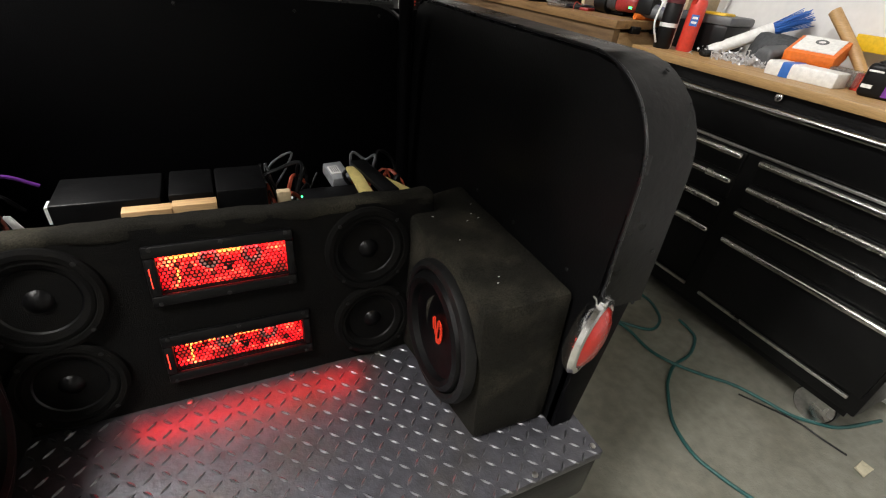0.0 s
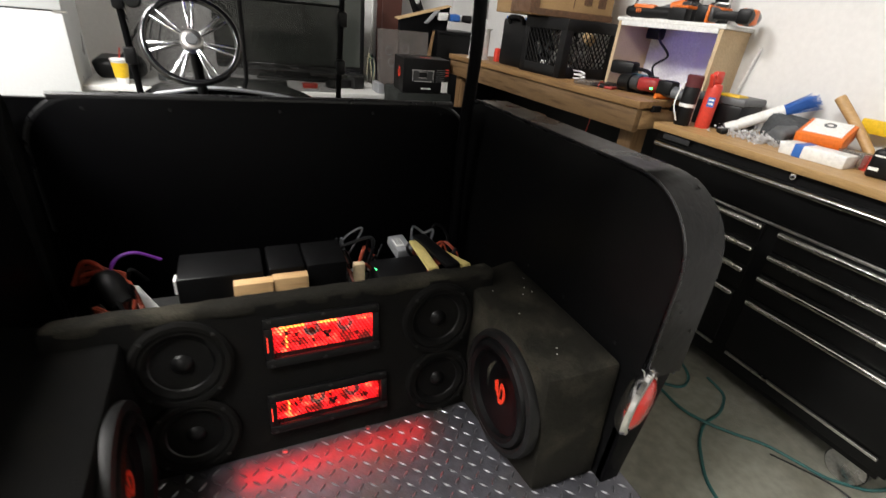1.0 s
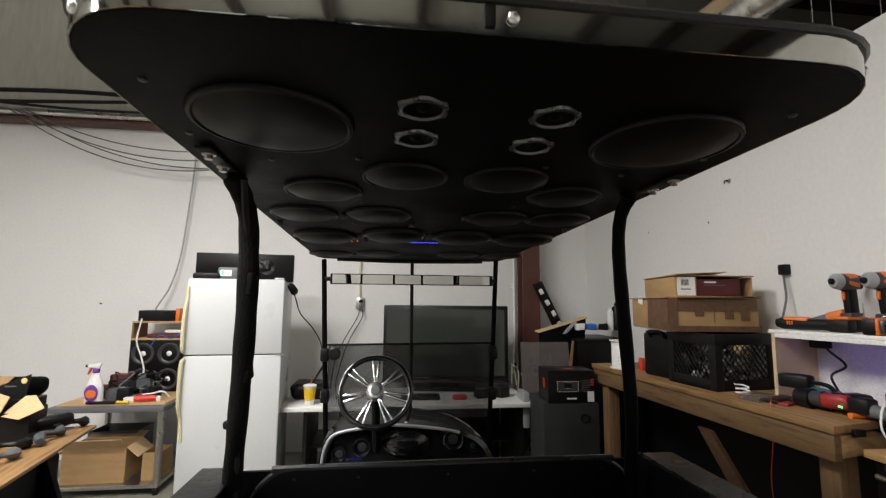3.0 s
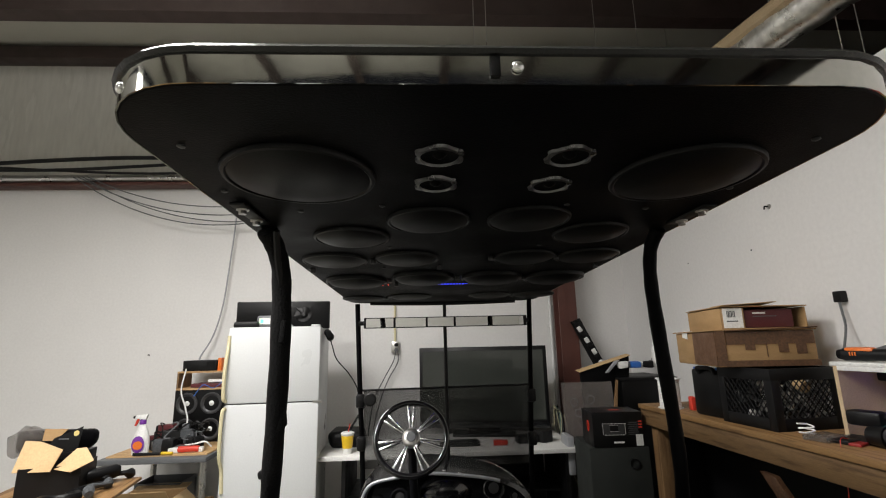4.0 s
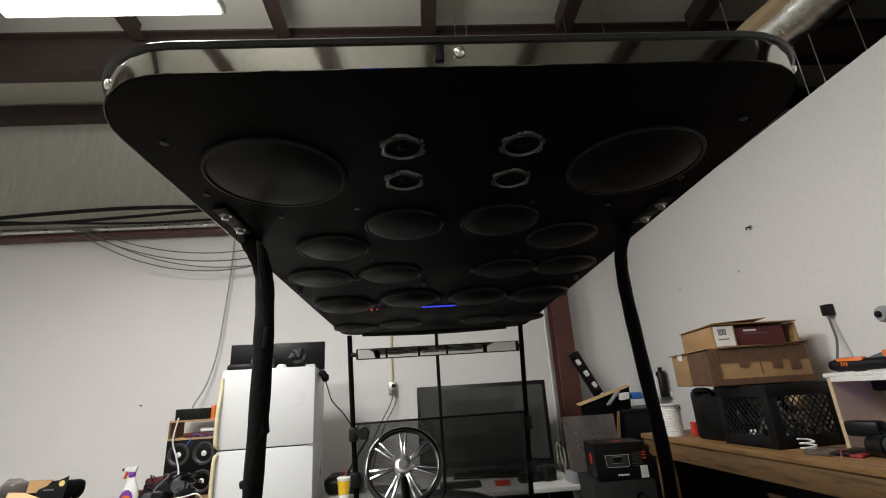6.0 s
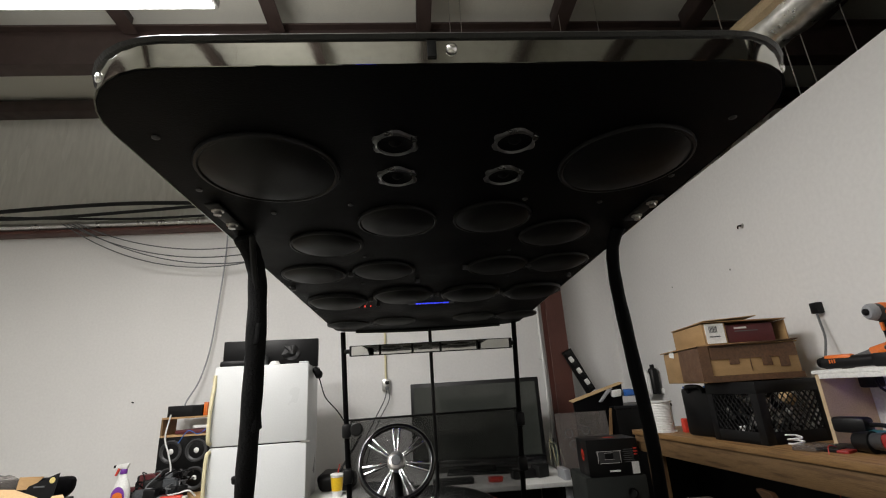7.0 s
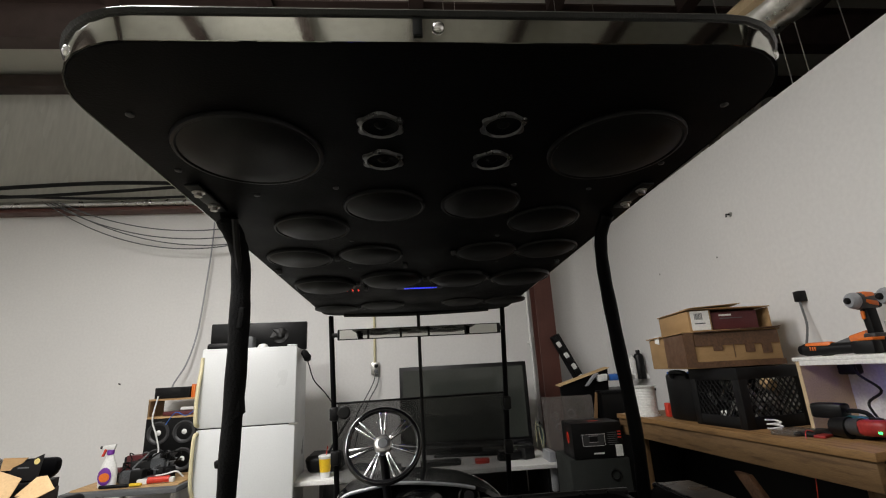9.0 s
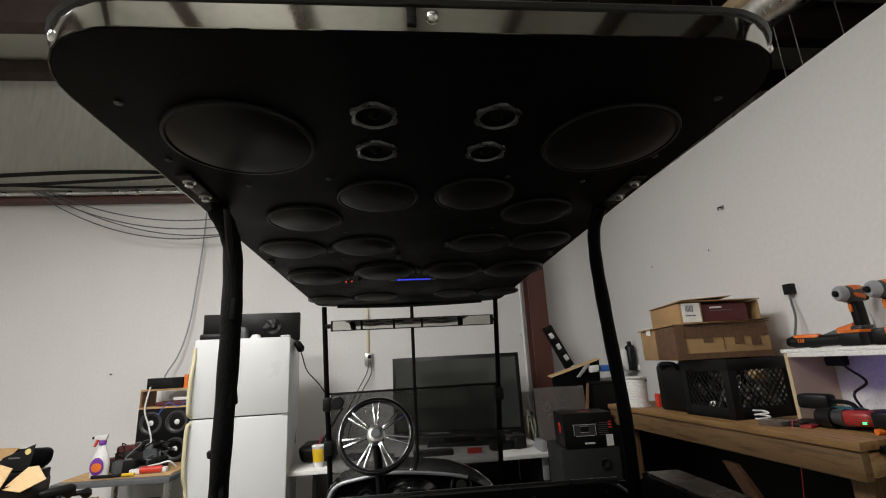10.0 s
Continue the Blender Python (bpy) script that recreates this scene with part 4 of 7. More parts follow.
# side boxes with their woofers
def side_box(sx):
    a = lambda x: CX + sx * x + (0.03 if sx < 0 and x < 0.4 else 0.0)
    lo = [(a(0.380), -0.692, 0.397), (a(0.541), -0.698, 0.397), (a(0.541), -0.36, 0.397), (a(0.345), -0.395, 0.397)]
    hi = [(a(0.361), -0.677, 0.700), (a(0.541), -0.677, 0.700), (a(0.541), -0.25, 0.704), (a(0.368), -0.30, 0.704)]
    t = hexa(lo, hi, 0.012)
    bmesh.ops.subdivide_edges(t, edges=[e for e in t.edges if e.calc_length() > 0.08], cuts=5, use_grid_fill=True)
    ob = part("side_box", ruffle(t, 0.002, 12), M["carpetdust" if sx > 0 else "carpet"], cart, "dusty black carpeted box holding a woofer" if sx > 0 else "black carpeted box holding a woofer")
    if sx > 0:
        for k in range(9):
            r2 = random.Random(k)
            part("lint", box((a(r2.uniform(0.39, 0.52)), r2.uniform(-0.65, -0.33), 0.7035), (r2.uniform(0.0015, 0.004), 0.001, 0.0008), m=None), M["paper"], ob, at=None)
    # woofer on the inner slanted face
    n = Vector((-sx, 0.02, 0.02)).normalized()
    up = Vector((0, 0, 1)) - n * n.z
    up.normalize()
    rt = up.cross(n)
    c = Vector((a(0.366), -0.548, 0.557))
    W = Matrix(((rt.x, up.x, n.x, c.x), (rt.y, up.y, n.y, c.y), (rt.z, up.z, n.z, c.z), (0, 0, 0, 1)))
    w = part("woofer", lathe([(0.128, 0.0), (0.130, 0.008), (0.127, 0.016), (0.118, 0.019), (0.112, 0.016), (0.110, 0.008)], 56), M["rubber"], cart, "ten-inch woofer with rubber ring and orange logo", W @ Matrix.Diagonal((1.06, 1.06, 1.25, 1)))
    part("surround", lathe([(0.111, 0.010), (0.106, 0.021), (0.097, 0.024), (0.089, 0.020), (0.086, 0.008)], 56), M["satin"], w)
    part("cone", lathe([(0.087, 0.010), (0.06, 0.0035), (0.03, 0.0045), (0, 0.0075)], 48), M["cone"], w)
    lg = bmesh.new()
    for k in range(10):
        a0 = radians(-80 + 160 * k / 9)
        box((0.004 + 0.015 * math.cos(a0), 0.021 * math.sin(a0), 0.009), (0.007, 0.008, 0.0015), m=None, bm=lg)
    box((0.003, 0.0, 0.009), (0.005, 0.042, 0.0015), bm=lg)
    box((-0.006, 0.006, 0.009), (0.005, 0.034, 0.0015), m=pose(0, 0, 0, 0, 0, 18), bm=lg)
    box((-0.013, 0.008, 0.009), (0.004, 0.022, 0.0015), m=pose(0, 0, 0, 0, 0, 18), bm=lg)
    part("logo", lg, M["redprint"], w, "orange-red printed logo")
    # round tail lamp on the rear face
    L = T((a(0.522), -0.735, 0.667)) @ pose(0, 0, 0, 90, 0, 24 * sx)
    tl = part("tail_lamp", lathe([(0, -0.012), (0.05, -0.012), (0.06, -0.006), (0.066, 0.0), (0.07, 0.008), (0.066, 0.016), (0.058, 0.018), (0.055, 0.012)], 40), M["chrome"], cart, "round red tail lamp with chrome bezel", L @ Matrix.Diagonal((1.0, 1.02, 1, 1)))
    part("lens", lathe([(0.0565, 0.012), (0.05, 0.021), (0.034, 0.028), (0.016, 0.031), (0, 0.032)], 40), M["redlens"], tl, "red ribbed lens")
    part("lamp_clip", box((0, 0.064, 0.012), (0.016, 0.014, 0.012), 0.003), M["chrome"], tl)
    part("stray_wire", tube([(-0.012, 0.06, 0.006), (-0.02, 0.078, 0.004), (-0.026, 0.086, 0.0)], 0.0015, 6), M["steel"], tl)
    return ob


side_box(1)
side_box(-1)

# diamond plate deck
DZ = 0.396
deck = part("deck", box((CX, -0.593, DZ - 0.012), (1.214, 0.42, 0.024), 0.004), M["plate"], cart, "worn diamond plate step deck")
verts, faces = [], []
P = 0.0262
for i in range(-26, 27):
    for j in range(-2, 17):
        x, y = CX + i * P * 0.93, -0.745 + j * P
        if abs(x - CX) > 0.59 or y > -0.425:
            continue
        s = 1 if (i + j) % 2 else -1
        d, w = Vector((0.7071, 0.7071 * s, 0)), Vector((-0.7071 * s, 0.7071, 0))
        c = Vector((x, y, DZ - 0.0005))
        k = len(verts)
        for p in (c - d * 0.0125, c + w * 0.0033 - d * 0.003, c + w * 0.0033 + d * 0.003, c + d * 0.0125, c - w * 0.0033 + d * 0.003, c - w * 0.0033 - d * 0.003, c - d * 0.006 + Vector((0, 0, 0.003)), c + d * 0.006 + Vector((0, 0, 0.003))):
            verts.append(p)
        faces += [[k, k + 6, k + 1], [k + 1, k + 6, k + 7, k + 2], [k + 2, k + 7, k + 3], [k + 3, k + 7, k + 4], [k + 4, k + 7, k + 6, k + 5], [k + 5, k + 6, k]]
me = bpy.data.meshes.new("treads")
me.from_pydata(verts, [], faces)
me.materials.append(M["tread"])
tagged(part("treads", me, None, deck, "raised diamond treads"), kind="stuff")
part("deck_skirt", box((CX, -0.79, DZ - 0.085), (1.19, 0.02, 0.12), 0.004), M["satin"], deck)
part("deck_side", box((CX + 0.596, -0.593, DZ - 0.085), (0.018, 0.41, 0.12), 0.004), M["satin"], deck)
part("deck_side", box((CX - 0.596, -0.593, DZ - 0.085), (0.018, 0.41, 0.12), 0.004), M["satin"], deck)
for x, y in ((-0.029, -0.425), (0.157, -0.42), (0.34, -0.42), (-0.215, -0.425), (0.648, -0.787), (0.509, -0.793), (-0.3, -0.79)):
    part("deck_screw", sm, None, deck, "bright screw", T((x, y, DZ + 0.001)))
for sx in (-1, 1):
    part("corner_filler", box((CX + sx * 0.51 - 0.02, 0.122, 0.72), (0.26, 0.012, 0.62)), M["matte"], cart)
# red strip lamps of the lower amplifier window shine on the deck
glow = area_lamp("amplifier_glow", on_panel(0.03, 0.036, 0.022) @ pose(0, 0, 0, -122, 0, 0), 0.42, 0.025, 0.34, (1.0, 0.0, 0.008))
glow.data.spread = radians(120)
part("chassis", box((CX, 0.36, 0.17), (1.0, 2.2, 0.16), 0.03), M["satin"], cart)
part("rear_bay", box((CX, -0.13, 0.453), (1.08, 0.42, 0.02)), M["black"], cart, "floor of the rear equipment bay")
for wx, wy in ((-0.42, -0.05), (0.57, -0.05), (-0.42, 1.45), (0.57, 1.45)):
    tyre = part("wheel", lathe([(0.13, -0.09), (0.21, -0.095), (0.235, -0.07), (0.24, 0.0), (0.235, 0.07), (0.21, 0.095), (0.13, 0.09)], 40), M["rubber"], cart, "black rubber golf cart tyre", T((wx, wy, FLOOR + 0.24)) @ pose(0, 0, 0, 0, 90))
    part("rim", lathe([(0, -0.05), (0.08, -0.05), (0.13, -0.085), (0.135, 0.085), (0.08, 0.05), (0, 0.05)], 32), M["steel"], tyre)

# ---- the refrigerator and what stands on it ----
FR = T((-1.29, 2.555, FLOOR)) @ pose(0, 0, 0, 0, 0, 5) @ Matrix.Diagonal((1, 1, 0.978, 1))
fridge = thing("refrigerator", "white top-freezer refrigerator with yellowed handles", "refrigerator", FR)
part("body", box((0, 0.36, 0.885), (0.70, 0.60, 1.75), 0.008), M["fridge"], fridge)
part("freezer_door", box((0, 0.03, 1.467), (0.712, 0.06, 0.598), 0.012), M["fridge"], fridge, "white freezer door")
part("door", box((0, 0.03, 0.605), (0.712, 0.06, 1.11), 0.012), M["fridge"], fridge, "white lower door")
part("gasket", box((0, 0.045, 1.163), (0.69, 0.03, 0.02)), M["black"], fridge)
part("toe_grille", box((0, 0.05, 0.025), (0.68, 0.03, 0.045), 0.004), M["black"], fridge)
part("handle", tube([(-0.345, 0.0, 1.19), (-0.352, -0.035, 1.22), (-0.355, -0.038, 1.36), (-0.352, -0.03, 1.5), (-0.348, -0.005, 1.62), (-0.348, 0.0, 1.70)], 0.014), M["cream"], fridge, "yellowed freezer handle")
part("handle", tube([(-0.345, 0.0, 1.135), (-0.352, -0.035, 1.11), (-0.355, -0.04, 0.95), (-0.352, -0.035, 0.78), (-0.340, -0.004, 0.68), (-0.330, 0.0, 0.52)], 0.014), M["cream"], fridge, "yellowed door handle")
part("hinge_cover", box((0.31, 0.05, 1.775), (0.07, 0.06, 0.014), 0.004), M["fridge"], fridge)
part("hinge_plate", box((0.345, -0.002, 1.163), (0.07, 0.004, 0.012)), M["steel"], fridge)
FT = 1.76
box_sp = thing("speaker_board", "long black board with a driver standing on the refrigerator", "speaker", FR @ T((-0.02, 0.40, FT)))
part("board", box((0, 0, 0.125), (0.80, 0.05, 0.25), 0.006), M["satin"], box_sp)
part("driver", ruffle(lathe([(0, 0.03), (0.02, 0.02), (0.045, 0.004), (0.07, 0.006), (0.075, 0)], 24), 0.022, 26), M["rubber"], box_sp, at=T((0.17, -0.026, 0.13)) @ pose(0, 0, 0, 90))
chg = thing("battery_charger", "grey charger with a small lit display", "charger", FR @ T((-0.10, 0.2, FT)))
part("case", box((0, 0, 0.055), (0.17, 0.14, 0.11), 0.02), M["grey"], chg)
part("display", box((-0.02, -0.072, 0.06), (0.09, 0.004, 0.05)), M["paper"], chg)
part("digits", box((-0.04, -0.075, 0.06), (0.02, 0.002, 0.03)), M["greenled"], chg, "small green digits")
single("black_adapter", ruffle(box((0, 0, 0.03), (0.2, 0.1, 0.06), 0.02), 0.006, 15), M["black"], "black power adapter on the refrigerator", "adapter", FR @ T((-0.26, 0.15, FT)))
single("small_cap", lathe([(0, 0.05), (0.03, 0.045), (0.045, 0.02), (0.05, 0)], 20), M["white"], "small white plastic cap on the refrigerator", "cap", FR @ T((0.05, 0.2, FT)))
single("paper_sheet", box((0.16, 0.14, 0.004), (0.26, 0.2, 0.006), 0.002), M["paper"], "white paper sheet lying on the refrigerator", "paper", FR @ T((0.02, 0, FT)))
cap = ruffle(lathe([(0, 0.02), (0.03, 0.03), (0.055, 0.015), (0.06, -0.01), (0.045, -0.03), (0, -0.035)], 18), 0.012, 18)
single("black_lamp_head", cap, M["black"], "black clip lamp head hanging on the refrigerator side", "lamp", FR @ T((0.39, 0.3, FT - 0.06)) @ pose(0, 0, 0, 0, 60))
single("hanging_wire", tube([tuple((FR @ Vector(p))) for p in ((0.39, 0.30, 1.70), (0.42, 0.3, 1.60), (0.46, 0.32, 1.48), (0.56, 0.34, 1.36), (0.63, 0.36, 1.24), (0.66, 0.37, 1.12))], 0.005, 6), M["black"], "black cord hanging beside the refrigerator", "cable")

# ---- bench with the loudspeaker tower ----
WT = 0.613
tbl = thing("work_table", "steel-framed work table with wooden top and lower shelf", "table", T((-2.34, 3.3, FLOOR)))
part("table_top", box((0, 0, WT - FLOOR - 0.02), (0.88, 0.86, 0.04), 0.004), M["grey"], tbl)
part("board", box((0, 0.02, WT - FLOOR + 0.004), (0.82, 0.74, 0.016), 0.003), M["pinex"], tbl)
part("lower_shelf", box((0, 0, 0.075), (0.86, 0.84, 0.03), 0.004), M["steel"], tbl)
for lx in (-0.41, 0.41):
    for ly in (-0.39, 0.39):
        lg = part("leg", rod((lx, ly, 0.07), (lx, ly, WT - FLOOR - 0.04), 0.026), M["steel"], tbl)
        part("caster", rod((lx - 0.015, ly, 0.035), (lx + 0.015, ly, 0.035), 0.036), M["rubber"], lg)
tw = thing("speaker_tower", "black four-driver speaker cabinet standing on the table", "speaker", T((-2.24, 3.59, WT + 0.012)))
part("cabinet", box((0, 0, 0.2375), (0.50, 0.28, 0.475), 0.005), M["satin"], tw)
for cx_ in (-0.13, 0.10):
    for cz in (0.115, 0.35):
        d = part("driver", lathe([(0.10, 0), (0.10, 0.008), (0.088, 0.010), (0.082, 0.002), (0.05, -0.008), (0.028, -0.01)], 32), M["dullring"], tw, "round driver", T((cx_, -0.142, cz)) @ pose(0, 0, 0, 90))
        part("dust_cap", lathe([(0, 0.006), (0.02, 0.002), (0.03, -0.008)], 20), M["white"], d)
rk = thing("wooden_rack", "small pine rack holding red circuit boards", "rack", T((-2.24, 3.57, WT + 0.488)))
part("shelf_board", box((0, 0, 0.008), (0.48, 0.26, 0.016)), M["pinex"], rk)
part("top_board", box((0, 0, 0.166), (0.48, 0.26, 0.016)), M["pinex"], rk)
part("upright", box((-0.232, 0, 0.087), (0.016, 0.26, 0.142)), M["pinez"], rk)
part("upright", box((0.232, 0, 0.087), (0.016, 0.26, 0.142)), M["pinez"], rk)
single("red_amplifier_board", box((0.03, 0, 0.02), (0.34, 0.2, 0.035), 0.004), M["darkred"], "dark red amplifier board in the rack", "amplifier", T((-2.22, 3.57, WT + 0.505)))
single("white_pack", ruffle(box((0.08, 0, 0.0), (0.16, 0.1, 0.03), 0.01), 0.008, 20), M["paper"], "white wrapped pack in the rack", "pack", T((-2.22, 3.55, WT + 0.562)))
amp = thing("black_amplifier", "black amplifier with orange end on the rack", "amplifier", T((-2.27, 3.57, WT + 0.663)))
part("case", box((-0.02, 0, 0.05), (0.32, 0.2, 0.10), 0.004), M["black"], amp)
part("grille", box((0.09, -0.102, 0.05), (0.08, 0.004, 0.08)), M["grille"], amp)
part("orange_end", box((0.165, -0.04, 0.055), (0.035, 0.1, 0.13), 0.004), M["orange"], amp, "orange block")
# spray bottle
sb = thing("spray_bottle", "white spray bottle with violet and orange label", "bottle", T((-2.505, 3.0, WT + 0.012)) @ Matrix.Diagonal((1.22, 1.22, 1.22, 1)))
part("bottle_body", lathe([(0, 0), (0.052, 0), (0.056, 0.006), (0.057, 0.02), (0.0565, 0.085), (0.052, 0.11), (0.042, 0.145), (0.028, 0.178), (0.021, 0.2), (0.018, 0.205), (0, 0.205)], 28, m=Matrix.Diagonal((1, 0.65, 1, 1))), M["white"], sb)
part("collar", lathe([(0.02, 0.2), (0.021, 0.203), (0.021, 0.226), (0.018, 0.23), (0, 0.23)], 20), M["purple"], sb, "violet collar")
part("print_label", lathe([(0, 0.0015), (0.05, 0.001), (0.052, 0)], 28, m=Matrix.Diagonal((0.82, 1.05, 1, 1))), M["purple"], sb, "violet oval label", T((0.0, -0.0378, 0.072)) @ pose(0, 0, 0, 90))
part("label_spot", lathe([(0, 0.001), (0.033, 0)], 24, m=Matrix.Diagonal((1, 0.85, 1, 1))), M["orange"], sb, "orange spot", T((0.0, -0.0394, 0.066)) @ pose(0, 0, 0, 90))
part("spray_head", hexa([(-0.055, -0.010, 0.238), (0.022, -0.012, 0.228), (0.022, 0.012, 0.228), (-0.055, 0.010, 0.238)], [(-0.052, -0.008, 0.258), (0.034, -0.010, 0.266), (0.034, 0.010, 0.266), (-0.052, 0.008, 0.258)], 0.006), M["white"], sb)
part("nozzle", rod((-0.066, 0, 0.247), (-0.053, 0, 0.247), 0.009, seg=12), M["black"], sb)
part("trigger", hexa([(-0.055, -0.006, 0.19), (-0.043, -0.006, 0.19), (-0.043, 0.006, 0.19), (-0.055, 0.006, 0.19)], [(-0.035, -0.006, 0.245), (-0.02, -0.006, 0.245), (-0.02, 0.006, 0.245), (-0.035, 0.006, 0.245)]), M["red"], sb)
rng = random.Random(11)
for k in range(22):
    sx, sy, sz = rng.uniform(0.05, 0.16), rng.uniform(0.05, 0.1), rng.uniform(0.05, 0.19) * (0.6 + 0.12 * min(k // 3, 4))
    single("loose_part", ruffle(box((0, 0, sz / 2), (sx, sy, sz), 0.012), 0.006, 25, k), M[("black", "grey", "rubber", "black", "cloth", "black", "darkred")[k % 7]], "dark electronic part lying on the table", "part", T((-2.30 + 0.07 * (k % 4) - 0.06 * (k // 4), 3.06 + 0.035 * (k // 3) + 0.03 * (k % 2), WT + 0.012)) @ pose(0, 0, 0, 0, 0, rng.uniform(-40, 40)), "loose parts on the table")
for k in range(7):
    x0 = -2.42 + 0.06 * k
    single("tangled_cable", tube([(x0 + rng.uniform(-0.1, 0.1), 3.08 + rng.uniform(0, 0.2), WT + rng.uniform(0.09, 0.24)) for j in range(6)], rng.choice((0.005, 0.007, 0.010)), 6), M[("black", "rubber", "grey")[k % 3]], "black cable tangled over the dark parts", "cable", group="tangled cables")
single("drill_body", rod((-0.09, 0, 0.03), (0.07, 0.02, 0.03), 0.025), M["red"], "small red tool lying on the table", "tool", T((-2.1, 3.0, WT + 0.012)))
single("power_strip", box((0, 0, 0.02), (0.28, 0.05, 0.04), 0.008), M["white"], "white power strip on the table", "power strip", T((-2.14, 3.03, WT + 0.012)) @ pose(0, 0, 0, 0, 0, 5))
single("black_marker", rod((-0.2, 0, 0.012), (0.02, 0, 0.012), 0.012), M["black"], "long black tool handle on the table edge", "tool", T((-2.33, 2.95, WT + 0.012)))
single("yellow_grip", rod((0.0, 0, 0.013), (0.09, 0, 0.013), 0.0125), M["yellow"], "yellow tool grip on the table edge", "tool", T((-2.30, 2.95, WT + 0.012)))
single("white_cable", tube([(-2.40, 3.44, 1.30), (-2.42, 3.42, 1.1), (-2.37, 3.42, 0.95), (-2.33, 3.40, 0.8), (-2.37, 3.3, 0.66), (-2.25, 3.15, 0.66), (-2.1, 3.08, 0.68), (-2.0, 3.06, 0.70), (-1.96, 3.1, 0.65)], 0.007), M["paper"], "white cable looping down the speaker cabinet", "cable")
single("blue_wire", tube([(-2.0, 3.39, 1.2), (-2.1, 3.38, 1.12), (-2.2, 3.38, 1.15), (-2.28, 3.38, 1.05)], 0.004), M["blue"], "thin blue wire on the speaker cabinet", "cable")


def carton(name, label, s, at, flaps=True, material="card", turns=(-45, 10.5, -39, 42), reach=0.4):
    """Open carton: four walls, a bottom and bent flaps."""
    w, d, h = s
    ob = thing(name, label, "box", at, "cardboard boxes")
    part("bottom", box((0, 0, 0.003), (w, d, 0.006)), M[material], ob)
    for c, q in (((0, -d / 2, h / 2), (w, 0.005, h)), ((0, d / 2, h / 2), (w, 0.005, h)), ((-w / 2, 0, h / 2), (0.005, d, h)), ((w / 2, 0, h / 2), (0.005, d, h))):
        part("wall", ruffle(box(c, q), 0.002, 9), M[material], ob)
    if flaps:
        for side_, turn in zip("fblr", turns):
            if side_ in "fb":
                sg = -1 if side_ == "f" else 1
                m_ = T((0, sg * d / 2, h)) @ pose(0, 0, 0, turn, 0, 0)
                part("flap", box((0, sg * d * reach / 2, 0), (w * 0.98, d * reach, 0.004)), M["cardin"], ob, at=m_)
            else:
                sg = -1 if side_ == "l" else 1
                m_ = T((sg * w / 2, 0, h)) @ pose(0, 0, 0, 0, turn, 0)
                part("flap", box((sg * d * reach / 2, 0, 0), (d * reach, d * 0.96, 0.004)), M["cardin"], ob, at=m_)
    return ob


carton("cardboard_box", "open brown cardboard box on the lower shelf", (0.46, 0.3, 0.27), T((-2.43, 3.08, 0.012)) @ pose(0, 0, 0, 0, 0, 3))
carton("cardboard_box", "small brown cardboard box on the lower shelf", (0.14, 0.2, 0.22), T((-2.0, 3.06, 0.012)), False)
carton("cardboard_box", "grey storage box at the back of the lower shelf", (0.4, 0.3, 0.3), T((-2.5, 3.46, 0.012)), False, "grey")

# ---- folding table with an open box, near the camera's left ----
ST = 0.685
st = thing("folding_table", "black-legged work stand with a plywood sheet on top", "table", T((-2.15, 1.316, FLOOR)) @ pose(0, 0, 0, 0, 0, 11))
part("sheet", box((0, 0, ST - FLOOR - 0.009), (0.7, 1.36, 0.018), 0.002), M["ply"], st, "plywood sheet")
for lx in (-0.27, 0.17):
    for sg in (-1, 1):
        part("leg", hexa([(lx - 0.02 + 0.16, sg * 0.5 - 0.02, 0.0), (lx + 0.06 + 0.16, sg * 0.5 - 0.02, 0), (lx + 0.06 + 0.16, sg * 0.5 + 0.02, 0), (lx - 0.02 + 0.16, sg * 0.5 + 0.02, 0)],
             [(lx - 0.05, sg * 0.36 - 0.03, ST - FLOOR - 0.024), (lx + 0.05, sg * 0.36 - 0.03, ST - FLOOR - 0.024), (lx + 0.05, sg * 0.36 + 0.03, ST - FLOOR - 0.024), (lx - 0.05, sg * 0.36 + 0.03, ST - FLOOR - 0.024)], 0.004), M["matte"], st)
    part("cross_bar", box((lx + 0.1, 0, 0.25), (0.03, 0.5, 0.03), 0.004), M["matte"], st)
part("body", box((-0.04, 0.05, 0.47), (0.5, 1.1, 0.36), 0.03), M["matte"], st, "black folded stand body")
for k, (x, y, yaw, ln) in enumerate(((-2.02, 1.95, 70, 0.2), (-1.98, 1.72, 100, 0.26), (-2.06, 1.50, 60, 0.22), (-1.94, 1.32, 95, 0.24), (-2.1, 1.2, 120, 0.2))):
    single("hand_tool", ruffle(tube([(-ln / 2, 0, 0.03), (-ln / 5, 0.03, 0.045), (ln / 5, -0.01, 0.04), (ln / 2, 0.02, 0.022)], 0.024, 8, 5, radii=lambda u: 0.021 + 0.009 * math.sin(u * 9)), 0.006, 22, k), M[("black", "cloth", "black", "grey", "rubber")[k]], "dark hand tool lying on the plywood sheet", "tool", T((x, y, ST)) @ pose(0, 0, 0, 0, 0, yaw), "tools on the plywood")
oc = thing("cardboard_box", "open black printed carton with spread tan flaps on the plywood", "box", T((-2.27, 1.78, ST)), "cardboard boxes")
part("bottom", box((0, 0, 0.003), (0.30, 0.22, 0.006), m=pose(0, 0, 0, 0, 0, 14)), M["black"], oc)
